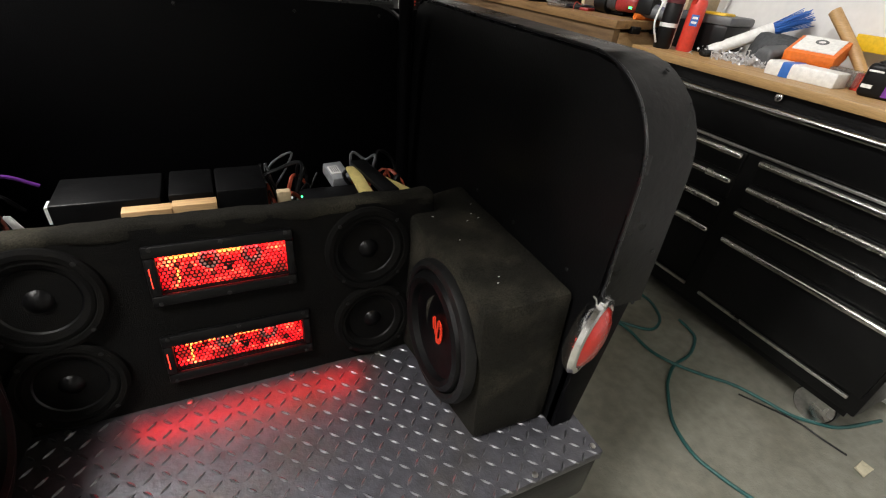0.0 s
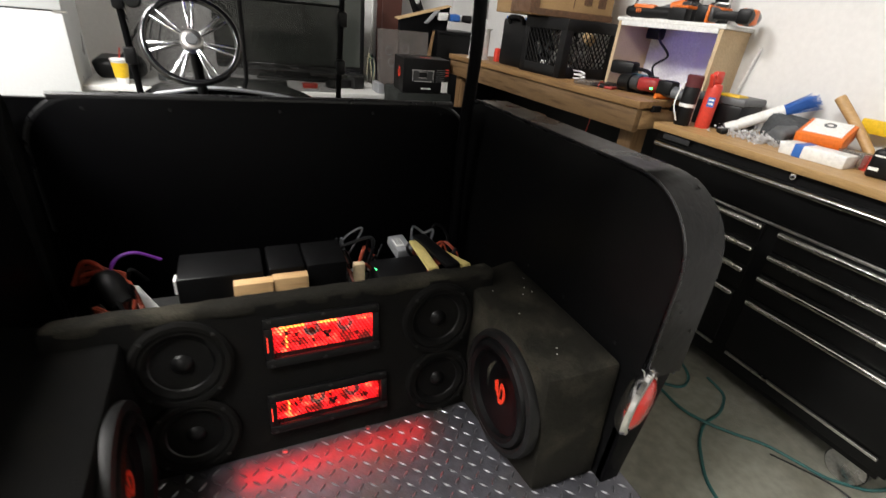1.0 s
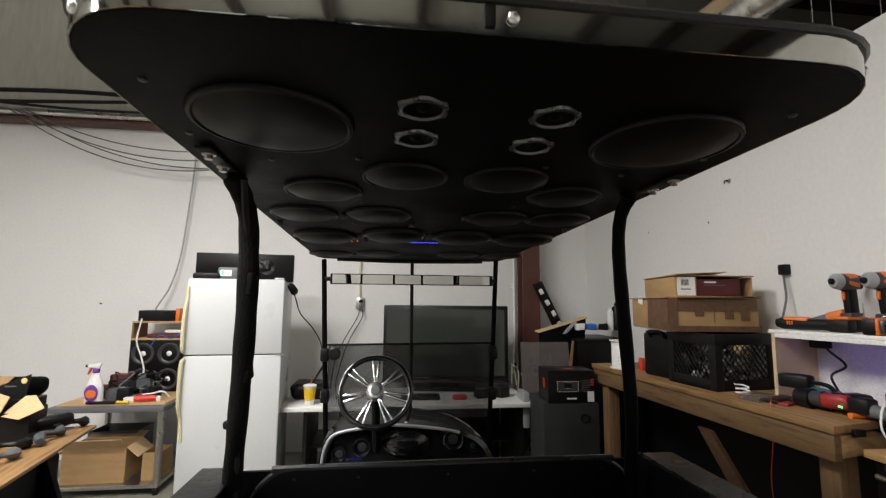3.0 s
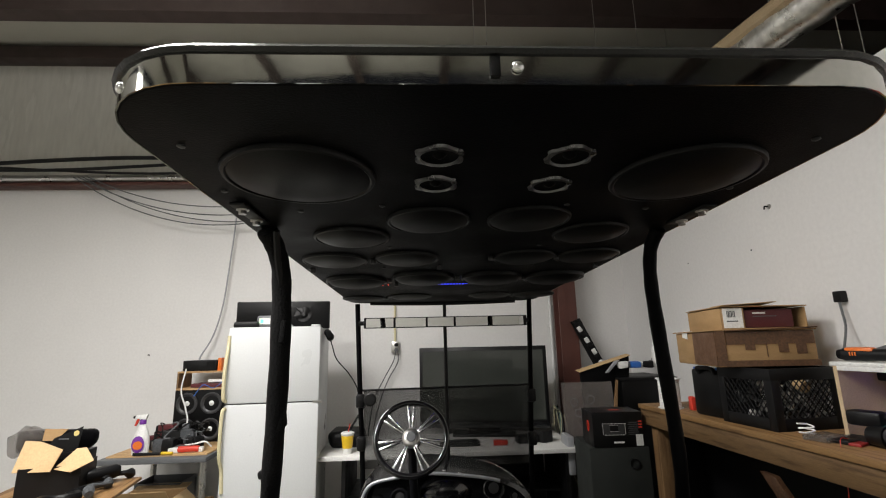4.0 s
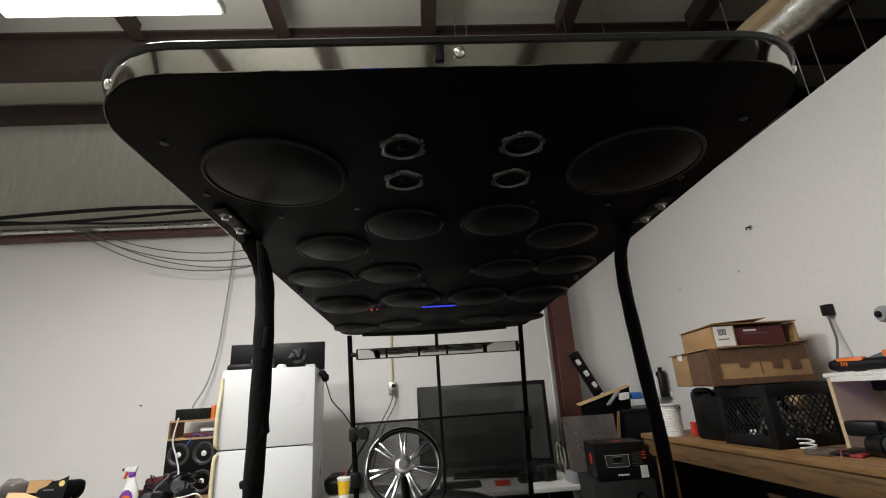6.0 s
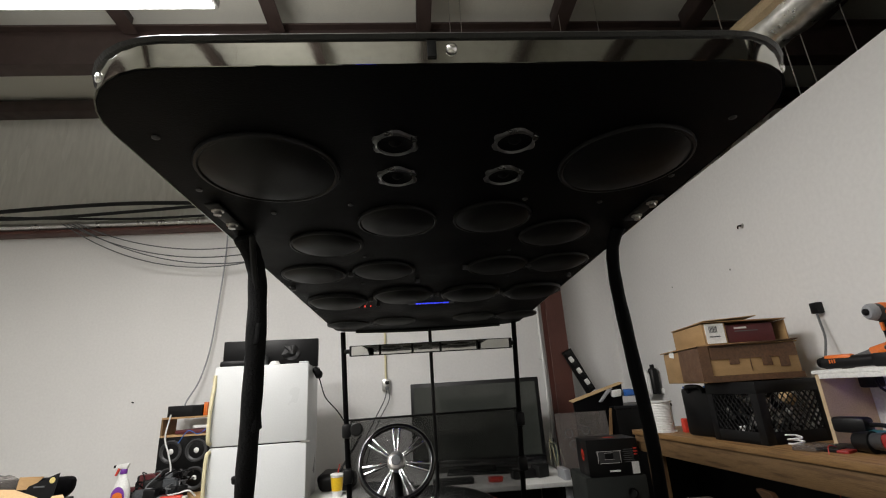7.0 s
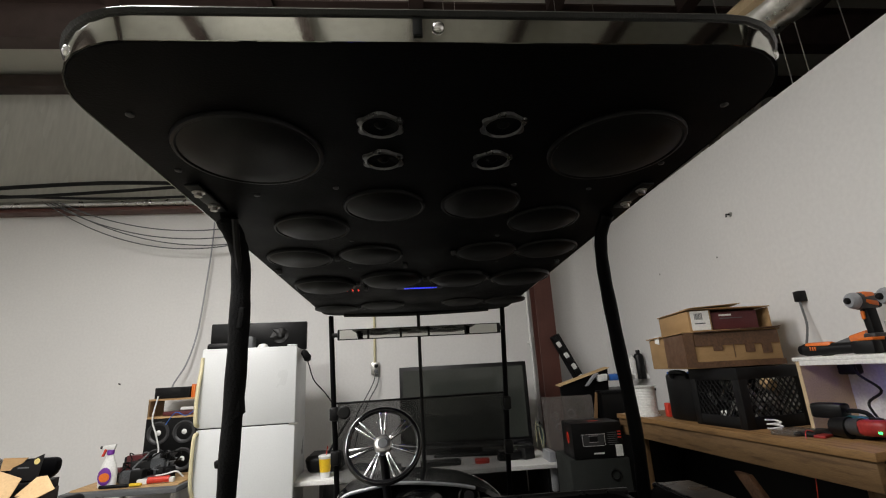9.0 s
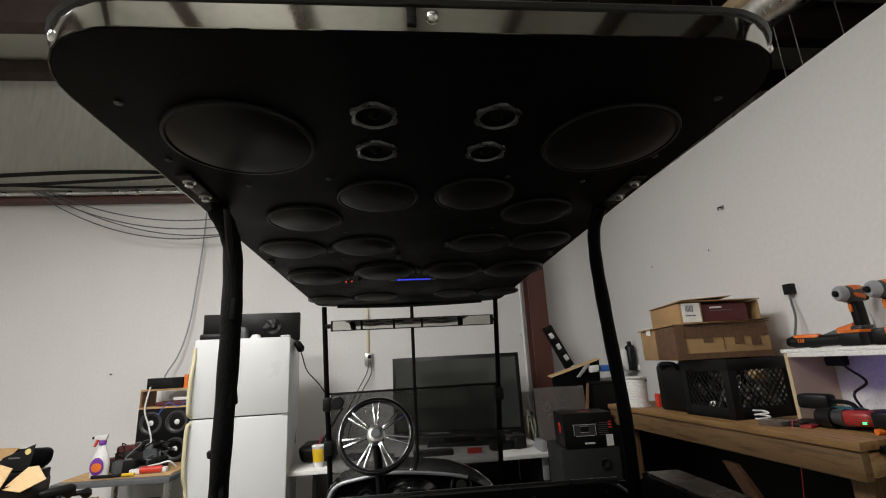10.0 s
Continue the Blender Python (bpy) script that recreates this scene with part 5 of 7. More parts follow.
for c, q in (((0, -0.11, 0.08), (0.30, 0.005, 0.16)), ((0, 0.11, 0.08), (0.30, 0.005, 0.16)), ((-0.15, 0, 0.08), (0.005, 0.22, 0.16)), ((0.15, 0, 0.08), (0.005, 0.22, 0.16))):
    part("wall", ruffle(box(c, q, m=pose(0, 0, 0, 0, 0, 14)), 0.002, 9), M["black"], oc)


def bent_flap(outline, x, y, z, lean, material):
    """A cardboard flap standing on its fold at x, y, z and leaning back."""
    return part("flap", ruffle(prism(outline, 0.004, m=T((x, y, z)) @ pose(0, 0, 0, 90 - lean)), 0.003, 8), M[material], oc)


bent_flap([(-0.16, 0.0), (0.05, 0.0), (0.075, 0.115), (-0.07, 0.165), (-0.16, 0.17)], 0.0, -0.13, 0.14, 22, "cardin")
bent_flap([(0.0, 0.0), (0.10, -0.02), (0.20, 0.045), (0.118, 0.125), (0.065, 0.12)], 0.045, -0.10, 0.145, 38, "cardin")
bent_flap([(-0.12, 0.0), (0.07, 0.0), (0.075, 0.14), (-0.08, 0.075)], 0.0, 0.03, 0.215, 10, "black")
part("print_disc", lathe([(0, 0.001), (0.016, 0.001), (0.016, 0)], 20), M["paleyellow"], oc, "yellow-green round print", T((0.045, 0.043, 0.315)) @ pose(0, 0, 0, 80))
part("print_bar", box((-0.02, 0.036, 0.285), (0.06, 0.002, 0.008), m=None), M["grey"], oc)
bent_flap([(-0.14, 0.0), (-0.06, 0.0), (0.0, 0.065), (-0.14, 0.07)], -0.045, 0.09, 0.268, 10, "card")
single("printed_box", box((0, 0, 0.09), (0.34, 0.14, 0.18), 0.003), M["black"], "black printed retail box behind the open box", "box", T((-2.44, 2.02, ST)) @ pose(0, 0, 0, 0, 0, 11))
single("tool_bag", ruffle(box((0, 0, 0.06), (0.24, 0.12, 0.08), 0.035, seg=3), 0.02, 9), M["black"], "dark tool bag lying on the plywood sheet", "bag", T((-2.12, 1.88, ST)) @ pose(0, 0, 0, 0, 0, 50))
single("hand_tool", ruffle(tube([(0, 0, 0.02), (0.1, 0.03, 0.03), (0.22, 0.02, 0.025)], 0.018), 0.004, 20), M["black"], "black hand tool on the plywood sheet", "tool", T((-2.10, 1.62, ST)) @ pose(0, 0, 0, 0, 0, 60))
single("plastic_shell", prism(round_rect(-0.3, 0, 0.3, 0.2, 0.08, 6, (0.02, 0.12, 0.05, 0.02)), 0.05, 0.01, m=T((-2.46, 2.03, ST + 0.18)) @ pose(0, 0, 0, 90) @ Matrix.Diagonal((0.8, 0.65, 1, 1))), M["matte"], "black rounded plastic shell on the printed box", "shell")
single("crumpled_bag", ruffle(box((0, 0, 0.07), (0.16, 0.12, 0.14), 0.04, seg=4), 0.05, 12), M["clear"], "crumpled clear plastic bag", "bag", T((-2.62, 1.98, ST + 0.18)))

# ---- television desk ----
DT = 0.62
desk = thing("tv_desk", "white laminate desk under the television", "desk", T((0.1, 3.1, FLOOR)))
part("desk_top", box((0, 0, DT - FLOOR - 0.0175), (2.15, 0.80, 0.035), 0.004), M["white"], desk)
for lx in (-0.86, 0.98):
    part("side", box((lx, 0.02, (DT - FLOOR) / 2 - 0.02), (0.03, 0.7, DT - FLOOR - 0.035)), M["black"], desk)
part("back_panel", box((0.15, 0.37, (DT - FLOOR) / 2 - 0.02), (1.6, 0.02, DT - FLOOR - 0.036)), M["black"], desk)
part("middle_shelf", box((0.06, 0.1, 0.32), (1.8, 0.5, 0.02)), M["black"], desk)
tv = thing("television", "large black flat television standing on the desk", "television", T((0.475, 3.36, DT - 0.0)) @ pose(0, 0, 0, 0, 0, -9.5) @ Matrix.Diagonal((1, 1, 0.953, 1)))
part("panel", box((0, 0.03, 0.465), (1.25, 0.05, 0.80), 0.008), M["black"], tv)
part("glass", box((0, 0.001, 0.485), (1.18, 0.006, 0.68)), M["screen"], tv, "dark glossy screen")
part("bezel", box((0, 0.0, 0.096), (1.24, 0.012, 0.06), 0.004), M["gloss"], tv)
part("badge", box((0.02, -0.008, 0.098), (0.07, 0.002, 0.012)), M["ring"], tv)
part("neck", box((0, 0.05, 0.04), (0.3, 0.06, 0.08), 0.01), M["black"], tv)
part("foot", box((0, 0.03, 0.01), (0.6, 0.26, 0.02), 0.008), M["black"], tv)
cup = thing("drink_cup", "white paper cup with yellow band and red straw", "cup", T((-0.735, 2.79, DT)))
part("cup_body", lathe([(0, 0), (0.034, 0), (0.036, 0.01), (0.05, 0.15), (0.052, 0.155), (0, 0.155)], 28), M["white"], cup)
part("yellow_band", lathe([(0.0405, 0.045), (0.0505, 0.142)], 28), M["yellow"], cup, "yellow printed band")
part("lid", lathe([(0.053, 0.153), (0.055, 0.162), (0.045, 0.168), (0, 0.17)], 28), M["white"], cup)
part("straw", rod((0.005, 0, 0.16), (0.018, 0.0, 0.235), 0.0035, seg=8), M["red"], cup)
single("black_bag", ruffle(box((0, 0, 0.07), (0.3, 0.22, 0.14), 0.05, seg=4), 0.03, 10), M["black"], "black shoulder bag lying on the desk", "bag", T((-0.78, 3.08, DT)))
single("remote_box", box((0, 0, 0.02), (0.34, 0.12, 0.04), 0.006), M["black"], "black media box on the desk", "electronics", T((0.2, 2.95, DT)))
single("red_pouch", ruffle(box((0, 0, 0.02), (0.12, 0.08, 0.04), 0.01), 0.008, 20), M["red"], "small red pouch on the desk", "pouch", T((0.55, 2.92, DT)))
for k, (x, w, h) in enumerate(((-0.45, 0.16, 0.05), (-0.2, 0.12, 0.03), (0.8, 0.2, 0.07), (0.95, 0.12, 0.1))):
    single("desk_item", ruffle(box((0, 0, h / 2), (w, 0.1, h), 0.01), 0.006, 18, k), M[("cloth", "grey", "black", "rubber")[k]], "dark small thing lying on the desk", "item", T((x, 2.98, DT)) @ pose(0, 0, 0, 0, 0, 20 * k - 30), "items on the desk")
single("lamp_stick", rod((-0.78, 3.0, DT + 0.1), (-0.58, 3.1, DT + 0.42), 0.01), M["black"], "black rod leaning across the desk", "rod")
single("drawer_bin", box((0, 0, 0.15), (0.055, 0.2, 0.3), 0.01), M["palegrey"], "grey plastic bin beside the desk", "bin", T((1.115, 2.85, DT - 0.22)))
# outlet box and its cords
ob_ = thing("outlet_box", "steel outlet box with two plugs on the wall", "outlet", T((-0.40, YB, 1.457)))
part("box_plate", box((0, -0.025, 0), (0.085, 0.05, 0.12), 0.006), M["steel"], ob_)
for z in (0.025, -0.028):
    part("plug", box((0.012, -0.062, z), (0.04, 0.03, 0.035), 0.008), M["black"] if z > 0 else M["grey"], ob_)
part("conduit", rod((-0.005, -0.02, 0.06), (-0.005, -0.02, 1.75), 0.012), M["cream"], ob_, "cream conduit")
for k, dx in enumerate((0.0, 0.05)):
    part("cord", tube([(0.01 + dx * 0.3, -0.07, -0.03), (-0.02 + dx, -0.08, -0.15), (-0.12 + dx, -0.08, -0.33), (-0.22 + dx * 1.4, -0.08, -0.53), (-0.26 + dx, -0.15, -0.78), (-0.26 + dx, -0.25, -0.9)], 0.006), M["grey"], ob_, "grey power cord")
for k in range(4):
    single("loose_cable", tube([(1.22 + 0.03 * k, 3.55, 0.9 - 0.05 * k), (1.2 + 0.04 * k, 3.5, 0.6), (1.27, 3.48, 0.35), (1.2 + 0.06 * k, 3.45, 0.1), (1.28, 3.4, FLOOR + 0.02)], 0.006), M[("white", "black", "grey", "cream")[k]], "loose cable hanging by the column", "cable", group="loose cables")

rng = random.Random(23)
for k in range(7):
    x0 = 1.135 + 0.009 * k
    single("loose_cable", tube([(x0, 3.3, 0.70 + 0.03 * k), (x0 - 0.01 + rng.uniform(-0.02, 0.02), 3.28, 0.88 - 0.02 * (k % 3)), (x0 + 0.03, 3.29, 0.80), (x0 + 0.035 + rng.uniform(-0.01, 0.02), 3.3, 0.6), (x0 + rng.uniform(0, 0.03), 3.3, 0.35), (x0 + 0.01, 3.3, FLOOR + 0.004)], 0.0028, 6), M[("cream", "grey", "black", "hose")[k % 4]], "thin wire curling up beside the column", "cable", group="loose cables")

# ---- beside the column: speaker cabinet, radio carton, board, dark cabinet ----
cab = thing("speaker_cabinet", "black carpeted speaker cabinet on the floor", "speaker", T((1.30, 2.39, FLOOR)) @ pose(0, 0, 0, 0, 0, -4))
part("cabinet", box((0, 0, 0.405), (0.43, 0.42, 0.81), 0.012), M["greycarpet"], cab)
part("port", lathe([(0.035, 0), (0.035, 0.006), (0.028, 0.006), (0.026, -0.004), (0, -0.004)], 20), M["black"], cab, at=T((0.1, -0.212, 0.70)) @ pose(0, 0, 0, 90))
rb = thing("radio_carton", "black retail carton of a car radio with red print", "box", T((1.295, 2.31, 0.73)) @ pose(0, 0, 0, 0, 0, -3) @ Matrix.Diagonal((0.84, 0.72, 0.96, 1)))
part("carton", box((0, 0, 0.125), (0.43, 0.36, 0.25), 0.004), M["black"], rb)
part("top_mark", box((0.02, -0.03, 0.2505), (0.09, 0.05, 0.002)), M["red"], rb)
emb = lathe([(0.026, 0), (0.04, 0), (0.04, 0.002), (0.026, 0.002)], 24)
box((0, 0, 0.001), (0.008, 0.06, 0.002), bm=emb)
part("red_emblem", emb, M["redprint"], rb, "red round emblem", T((-0.216, -0.03, 0.14)) @ pose(0, 0, 0, 90, 0, -90))
part("picture", hexa([(-0.12, -0.183, 0.09), (0.05, -0.183, 0.09), (0.05, -0.181, 0.09), (-0.12, -0.181, 0.09)], [(-0.14, -0.183, 0.165), (0.07, -0.183, 0.165), (0.07, -0.181, 0.165), (-0.14, -0.181, 0.165)]), M["dullring"], rb, "grey printed radio picture")
part("picture_screen", box((-0.035, -0.1845, 0.135), (0.07, 0.002, 0.04)), M["black"], rb)
for k in range(7):
    part("print_bar", box((0.13, -0.183, 0.175 - 0.014 * k), (0.09 if k % 2 else 0.075, 0.002, 0.004)), M["grey"], rb)
for k in range(3):
    part("red_bar", box((0.19, -0.184, 0.18 - 0.02 * k), (0.03, 0.002, 0.01)), M["red"], rb)
for bx, bz, bw, bh in ((-0.035, 0.168, 0.21, 0.003), (-0.035, 0.088, 0.17, 0.003), (-0.13, 0.128, 0.003, 0.075), (0.06, 0.128, 0.003, 0.075), (-0.035, 0.157, 0.078, 0.002), (-0.035, 0.113, 0.078, 0.002)):
    part("print_line", box((bx, -0.1855, bz), (bw, 0.002, bh)), M["white"], rb)
part("title_bar", box((0.0, -0.183, 0.035), (0.09, 0.002, 0.012)), M["paper"], rb)
part("sticker", box((0.175, -0.1835, 0.05), (0.06, 0.002, 0.08)), M["paper"], rb, "white bar-code sticker")
brd = thing("clear_board", "scuffed clear plastic board leaning by the column", "board", T((1.36, 2.86, FLOOR)) @ pose(0, 0, 0, -5))
part("sheet", box((0, 0, 0.60), (0.46, 0.012, 1.2)), M["clear"], brd)
for k, (x, z) in enumerate(((-0.13, 1.03), (0.02, 1.05), (-0.1, 0.94), (0.06, 0.86))):
    part("ring_mark", lathe([(0.03, 0), (0.036, 0), (0.036, 0.001), (0.03, 0.001)], 20), M["grey"], brd, at=T((x, -0.008, z)) @ pose(0, 0, 0, 90))
dc = thing("dark_cabinet", "black workbench cabinet in the corner behind the bench", "cabinet", T((1.93, 3.25, FLOOR)))
part("carcass", box((0, 0, 0.60), (0.50, 0.6, 1.2), 0.006), M["satin"], dc)
part("top", box((0, 0, 1.21), (0.53, 0.62, 0.025), 0.003), M["black"], dc)
slab = single("black_slab", hexa([(1.40, 3.05, FLOOR), (1.70, 3.05, FLOOR), (1.70, 3.09, FLOOR), (1.40, 3.09, FLOOR)], [(1.345, 3.05, 1.195), (1.817, 3.05, 1.335), (1.817, 3.09, 1.335), (1.345, 3.09, 1.195)], 0.004), M["matte"], "black board leaning against the cabinet", "board")
single("brown_paper", ruffle(hexa([(1.33, 3.03, 1.193), (1.82, 3.03, 1.338), (1.82, 3.12, 1.345), (1.33, 3.14, 1.20)], [(1.33, 3.03, 1.199), (1.82, 3.03, 1.343), (1.82, 3.12, 1.35), (1.33, 3.14, 1.206)]), 0.008, 12), M["cardin"], "curled brown paper along the black board's top", "paper")
single("crumpled_rag", ruffle(hexa([(1.56, 3.0, 1.19), (1.60, 3.0, 1.19), (1.60, 3.02, 1.19), (1.56, 3.02, 1.19)], [(1.66, 3.0, 1.29), (1.71, 3.0, 1.30), (1.71, 3.03, 1.30), (1.66, 3.03, 1.29)], 0.006), 0.008, 20), M["palegrey"], "crumpled grey plastic over the board's edge", "plastic")
single("wood_lath", hexa([(1.33, 2.72, FLOOR), (1.40, 2.72, FLOOR), (1.40, 2.74, FLOOR), (1.33, 2.74, FLOOR)], [(1.57, 2.8, 1.14), (1.585, 2.8, 1.14), (1.585, 2.82, 1.14), (1.57, 2.82, 1.14)]), M["pinez"], "narrow pine lath leaning in the corner", "lath")
chn = thing("cable_chain", "black and white link strip leaning in the corner", "strip", T((1.50, 3.52, 1.655)))
for k in range(8):
    f = k / 7
    part("link", box((0, 0, 0), (0.058 if k % 2 == 0 else 0.042, 0.03, 0.06), 0.008, m=T((0.235 * f, 0, -0.40 * f)) @ pose(0, 0, 0, 0, -30)), M["black"] if k % 2 == 0 else M["white"], chn)
part("rail", hexa([(-0.05, 0.02, 0.02), (0.05, 0.02, 0.06), (0.05, 0.035, 0.06), (-0.05, 0.035, 0.02)], [(0.17, 0.02, -0.44), (0.27, 0.02, -0.40), (0.27, 0.035, -0.40), (0.17, 0.035, -0.44)]), M["black"], chn)
for k in range(6):
    hgt = (0.22, 0.265, 0.05, 0.06, 0.05, 0.1)[k]
    single("spray_can", lathe([(0, 0), (0.03, 0), (0.031, 0.005), (0.031, hgt * 0.78), (0.024, hgt * 0.86), (0.014, hgt * 0.88), (0.014, hgt), (0, hgt)], 18), M[("white", "black", "paper", "grey", "card", "black")[k]], "spray can or small tin on the dark cabinet", "can", T((2.07 + 0.068 * (k % 3) - 0.09 * (k > 3), 3.06 + 0.1 * (k // 3), 1.2225)) @ Matrix.Diagonal((1.4, 1.4, 1, 1) if k == 1 else (1, 1, 1, 1)), "cans on the cabinet")
for k in range(5):
    single("cabinet_clutter", ruffle(box((0, 0, 0.03), (0.09, 0.07, 0.06), 0.01), 0.01, 18, k), M[("paper", "grey", "blue", "white", "black")[k]], "small clutter on the dark cabinet", "clutter", T((1.74 + 0.06 * k, 3.04 + 0.03 * (k % 2), 1.2225)), "clutter on the cabinet")

# ---- workbench of rough lumber ----
BT = 1.015
bn = thing("workbench", "rough lumber workbench with plywood top along the wall", "workbench", T((1.9, 1.3, FLOOR)))
W0 = T((-1.9, -1.3, -FLOOR))
part("bench_top", hexa([(1.61, 0.42, BT - 0.032), (2.19, 0.55, BT - 0.032), (2.15, 2.3, BT - 0.032), (1.485, 2.25, BT - 0.032)], [(1.61, 0.42, BT), (2.19, 0.55, BT), (2.15, 2.3, BT), (1.485, 2.25, BT)], 0.003, m=W0), M["ply"], bn, "plywood top")
part("front_rail", hexa([(1.622, 0.435, BT - 0.14), (1.662, 0.44, BT - 0.14), (1.54, 2.25, BT - 0.14), (1.50, 2.25, BT - 0.14)], [(1.622, 0.435, BT - 0.032), (1.662, 0.44, BT - 0.032), (1.54, 2.25, BT - 0.032), (1.50, 2.25, BT - 0.032)], 0.004, m=W0), M["pine"], bn, "pine front rail")
part("end_rail", hexa([(1.664, 0.444, BT - 0.13), (2.17, 0.555, BT - 0.14), (2.165, 0.59, BT - 0.14), (1.66, 0.48, BT - 0.13)], [(1.664, 0.444, BT - 0.045), (2.17, 0.555, BT - 0.045), (2.165, 0.59, BT - 0.045), (1.66, 0.48, BT - 0.045)], 0.004, m=W0), M["pinex"], bn, "pine end rail")
for k in range(2):
    part("end_block", box((1.74 + 0.17 * k, 0.44 + 0.042 * k, BT - 0.034), (0.05, 0.02, 0.028), 0.003, m=W0), M["black"], bn)
for x, y in ((1.735, 0.53), (1.585, 2.15), (2.1, 0.62), (2.1, 2.2)):
    part("leg", box((x, y, (BT - 0.04 + FLOOR) / 2), (0.09, 0.09, BT - 0.04 - FLOOR), 0.006, m=W0), M["pinez"], bn, "pine leg")
# brace colour: its red-brown plus the shade below the top
part("brace", hexa([(1.63, 1.15, 0.80), (1.66, 1.15, 0.80), (1.66, 1.25, 0.80), (1.63, 1.25, 0.80)], [(1.70, 0.62, 0.16), (1.735, 0.62, 0.16), (1.735, 0.74, 0.16), (1.70, 0.74, 0.16)], 0.003, m=W0), M["cardtape"], bn, "red-brown diagonal brace, darkened for the shade under the bench")
part("stretcher", box((1.66, 1.34, 0.30), (0.13, 1.6, 0.04), 0.004, m=W0 @ T((1.66, 1.34, 0)) @ pose(0, 0, 0, 0, 0, 5) @ T((-1.66, -1.34, 0))), M["pine"], bn, "worn lower plank")
# black sheets stand in for the deep shade under the bench
part("back_shade", box((1.98, 1.48, 0.44), (0.01, 1.84, 1.0), m=W0), M["black"], bn, "black sheet standing in for the shade under the bench")
part("end_shade", box((1.81, 2.36, 0.44), (0.36, 0.01, 1.0), m=W0), M["black"], bn)
part("near_shade", box((2.08, 0.57, 0.44), (0.2, 0.01, 1.0), m=W0), M["black"], bn)

# milk crate with a lattice of slanted bars
CR = T((1.645, 1.09, BT)) @ pose(0, 0, 0, 0, 0, 6)
crate = thing("milk_crate", "black plastic milk crate full of hardware on the bench", "crate", CR)
CW, CD, CH = 0.40, 0.36, 0.305


def crate_side(m):
    t = box((CW / 2, 0.004, 0.03), (CW, 0.008, 0.06), 0.002)
    box((CW / 2, 0.004, CH - 0.03), (CW, 0.010, 0.06), 0.002, bm=t)
    for x in (0.025, CW - 0.025):
        box((x, 0.004, CH / 2), (0.05, 0.009, CH), 0.002, bm=t)
    n = 9
    for k in range(-4, n + 3):
        for sg in (-1, 1):
            x0 = 0.05 + k * 0.034
            a, b = Vector((x0, 0.004, 0.06)), Vector((x0 + sg * 0.15, 0.004, CH - 0.06))
            # clip the bar to the open field
            lo, hi = 0.0, 1.0
            d = b.x - a.x
            for edge, sgn in ((0.05, 1), (CW - 0.05, -1)):
                f = (edge - a.x) / d
                if (d > 0) == (sgn > 0):
                    lo = max(lo, f)
                else:
                    hi = min(hi, f)
            if hi - lo > 0.08:
                rod(a.lerp(b, lo), a.lerp(b, hi), 0.0032, seg=5, bm=t)
    t.transform(m)
    return t


for m_ in (pose(0, 0, 0), T((0, CD, 0)) @ pose(0, 0, 0, 0, 0, -90) @ Matrix.Diagonal((CD / CW, 1, 1, 1)), T((CW, 0, 0)) @ pose(0, 0, 0, 0, 0, 90) @ Matrix.Diagonal((CD / CW, 1, 1, 1)), T((CW, CD, 0)) @ pose(0, 0, 0, 0, 0, 180)):
    part("lattice_side", crate_side(m_), M["black"], crate)
part("bottom", box((CW / 2, CD / 2, 0.008), (CW, CD, 0.012)), M["black"], crate)
rng = random.Random(3)
t = bmesh.new()
for k in range(60):
    p = Vector((rng.uniform(0.03, CW - 0.03), rng.uniform(0.02, CD - 0.02), rng.uniform(0.03, 0.25)))
    box((0, 0, 0), (rng.uniform(0.02, 0.08), rng.uniform(0.01, 0.04), rng.uniform(0.01, 0.04)), 0.003, T(p) @ pose(0, 0, 0, rng.uniform(0, 180), rng.uniform(0, 180), rng.uniform(0, 180)), t)
tagged(part("hardware", t, M["steel"], crate, "jumbled metal hardware"), kind="stuff")
part("paper_roll", lathe([(0, 0), (0.03, 0), (0.03, 0.05), (0, 0.05)], 16), M["cardin"], crate, at=T((0.22, 0.02, 0.205)) @ pose(0, 0, 0, -70))

case = thing("tool_case", "black plastic tool case with blue latches on the bench", "case", T((1.745, 1.60, BT)) @ pose(0, 0, 0, 0, 0, 8))
part("shell", box((0, 0, 0.14), (0.24, 0.28, 0.28), 0.02), M["satin"], case)
part("handle", tube([(-0.125, -0.07, 0.25), (-0.14, -0.06, 0.285), (-0.14, 0.05, 0.285), (-0.125, 0.06, 0.25)], 0.012), M["black"], case)
for y in (-0.1, 0.08):
    part("latch", box((-0.115, y, 0.283), (0.03, 0.04, 0.014), 0.004), M["blue"], case, "blue latch")
sp = thing("wire_spool", "white wire spool on the far end of the bench", "spool", T((1.59, 1.98, BT)) @ Matrix.Diagonal((1.35, 1.35, 1.13, 1)))
part("flange", lathe([(0.012, 0), (0.06, 0), (0.06, 0.006), (0.012, 0.006)], 28), M["white"], sp)
part("flange", lathe([(0.012, 0.17), (0.06, 0.17), (0.06, 0.176), (0.012, 0.176)], 28), M["white"], sp)
part("winding", lathe([(0.012, 0.006)] + [(0.049 + 0.0025 * (k % 2), 0.006 + 0.164 * k / 36) for k in range(37)] + [(0.012, 0.17)], 28), M["paper"], sp, "wound white wire")
single("red_pliers", ruffle(box((0, 0, 0.04), (0.03, 0.05, 0.09), 0.01), 0.006, 20), M["red"], "red tool standing beside the spool", "tool", T((1.68, 1.87, BT)))


def old_box(name, label, w, d, h, at):
    ob = thing(name, label, "box", at, "cardboard boxes")
    part("carton", ruffle(box((w / 2, d / 2, h / 2), (w, d, h), 0.006), 0.004, 7), M["card"], ob)
    part("lid_flap", ruffle(box((w / 2 - 0.005, d / 2, h + 0.006), (w + 0.02, d + 0.02, 0.006)), 0.006, 8), M["card"], ob)
    return ob


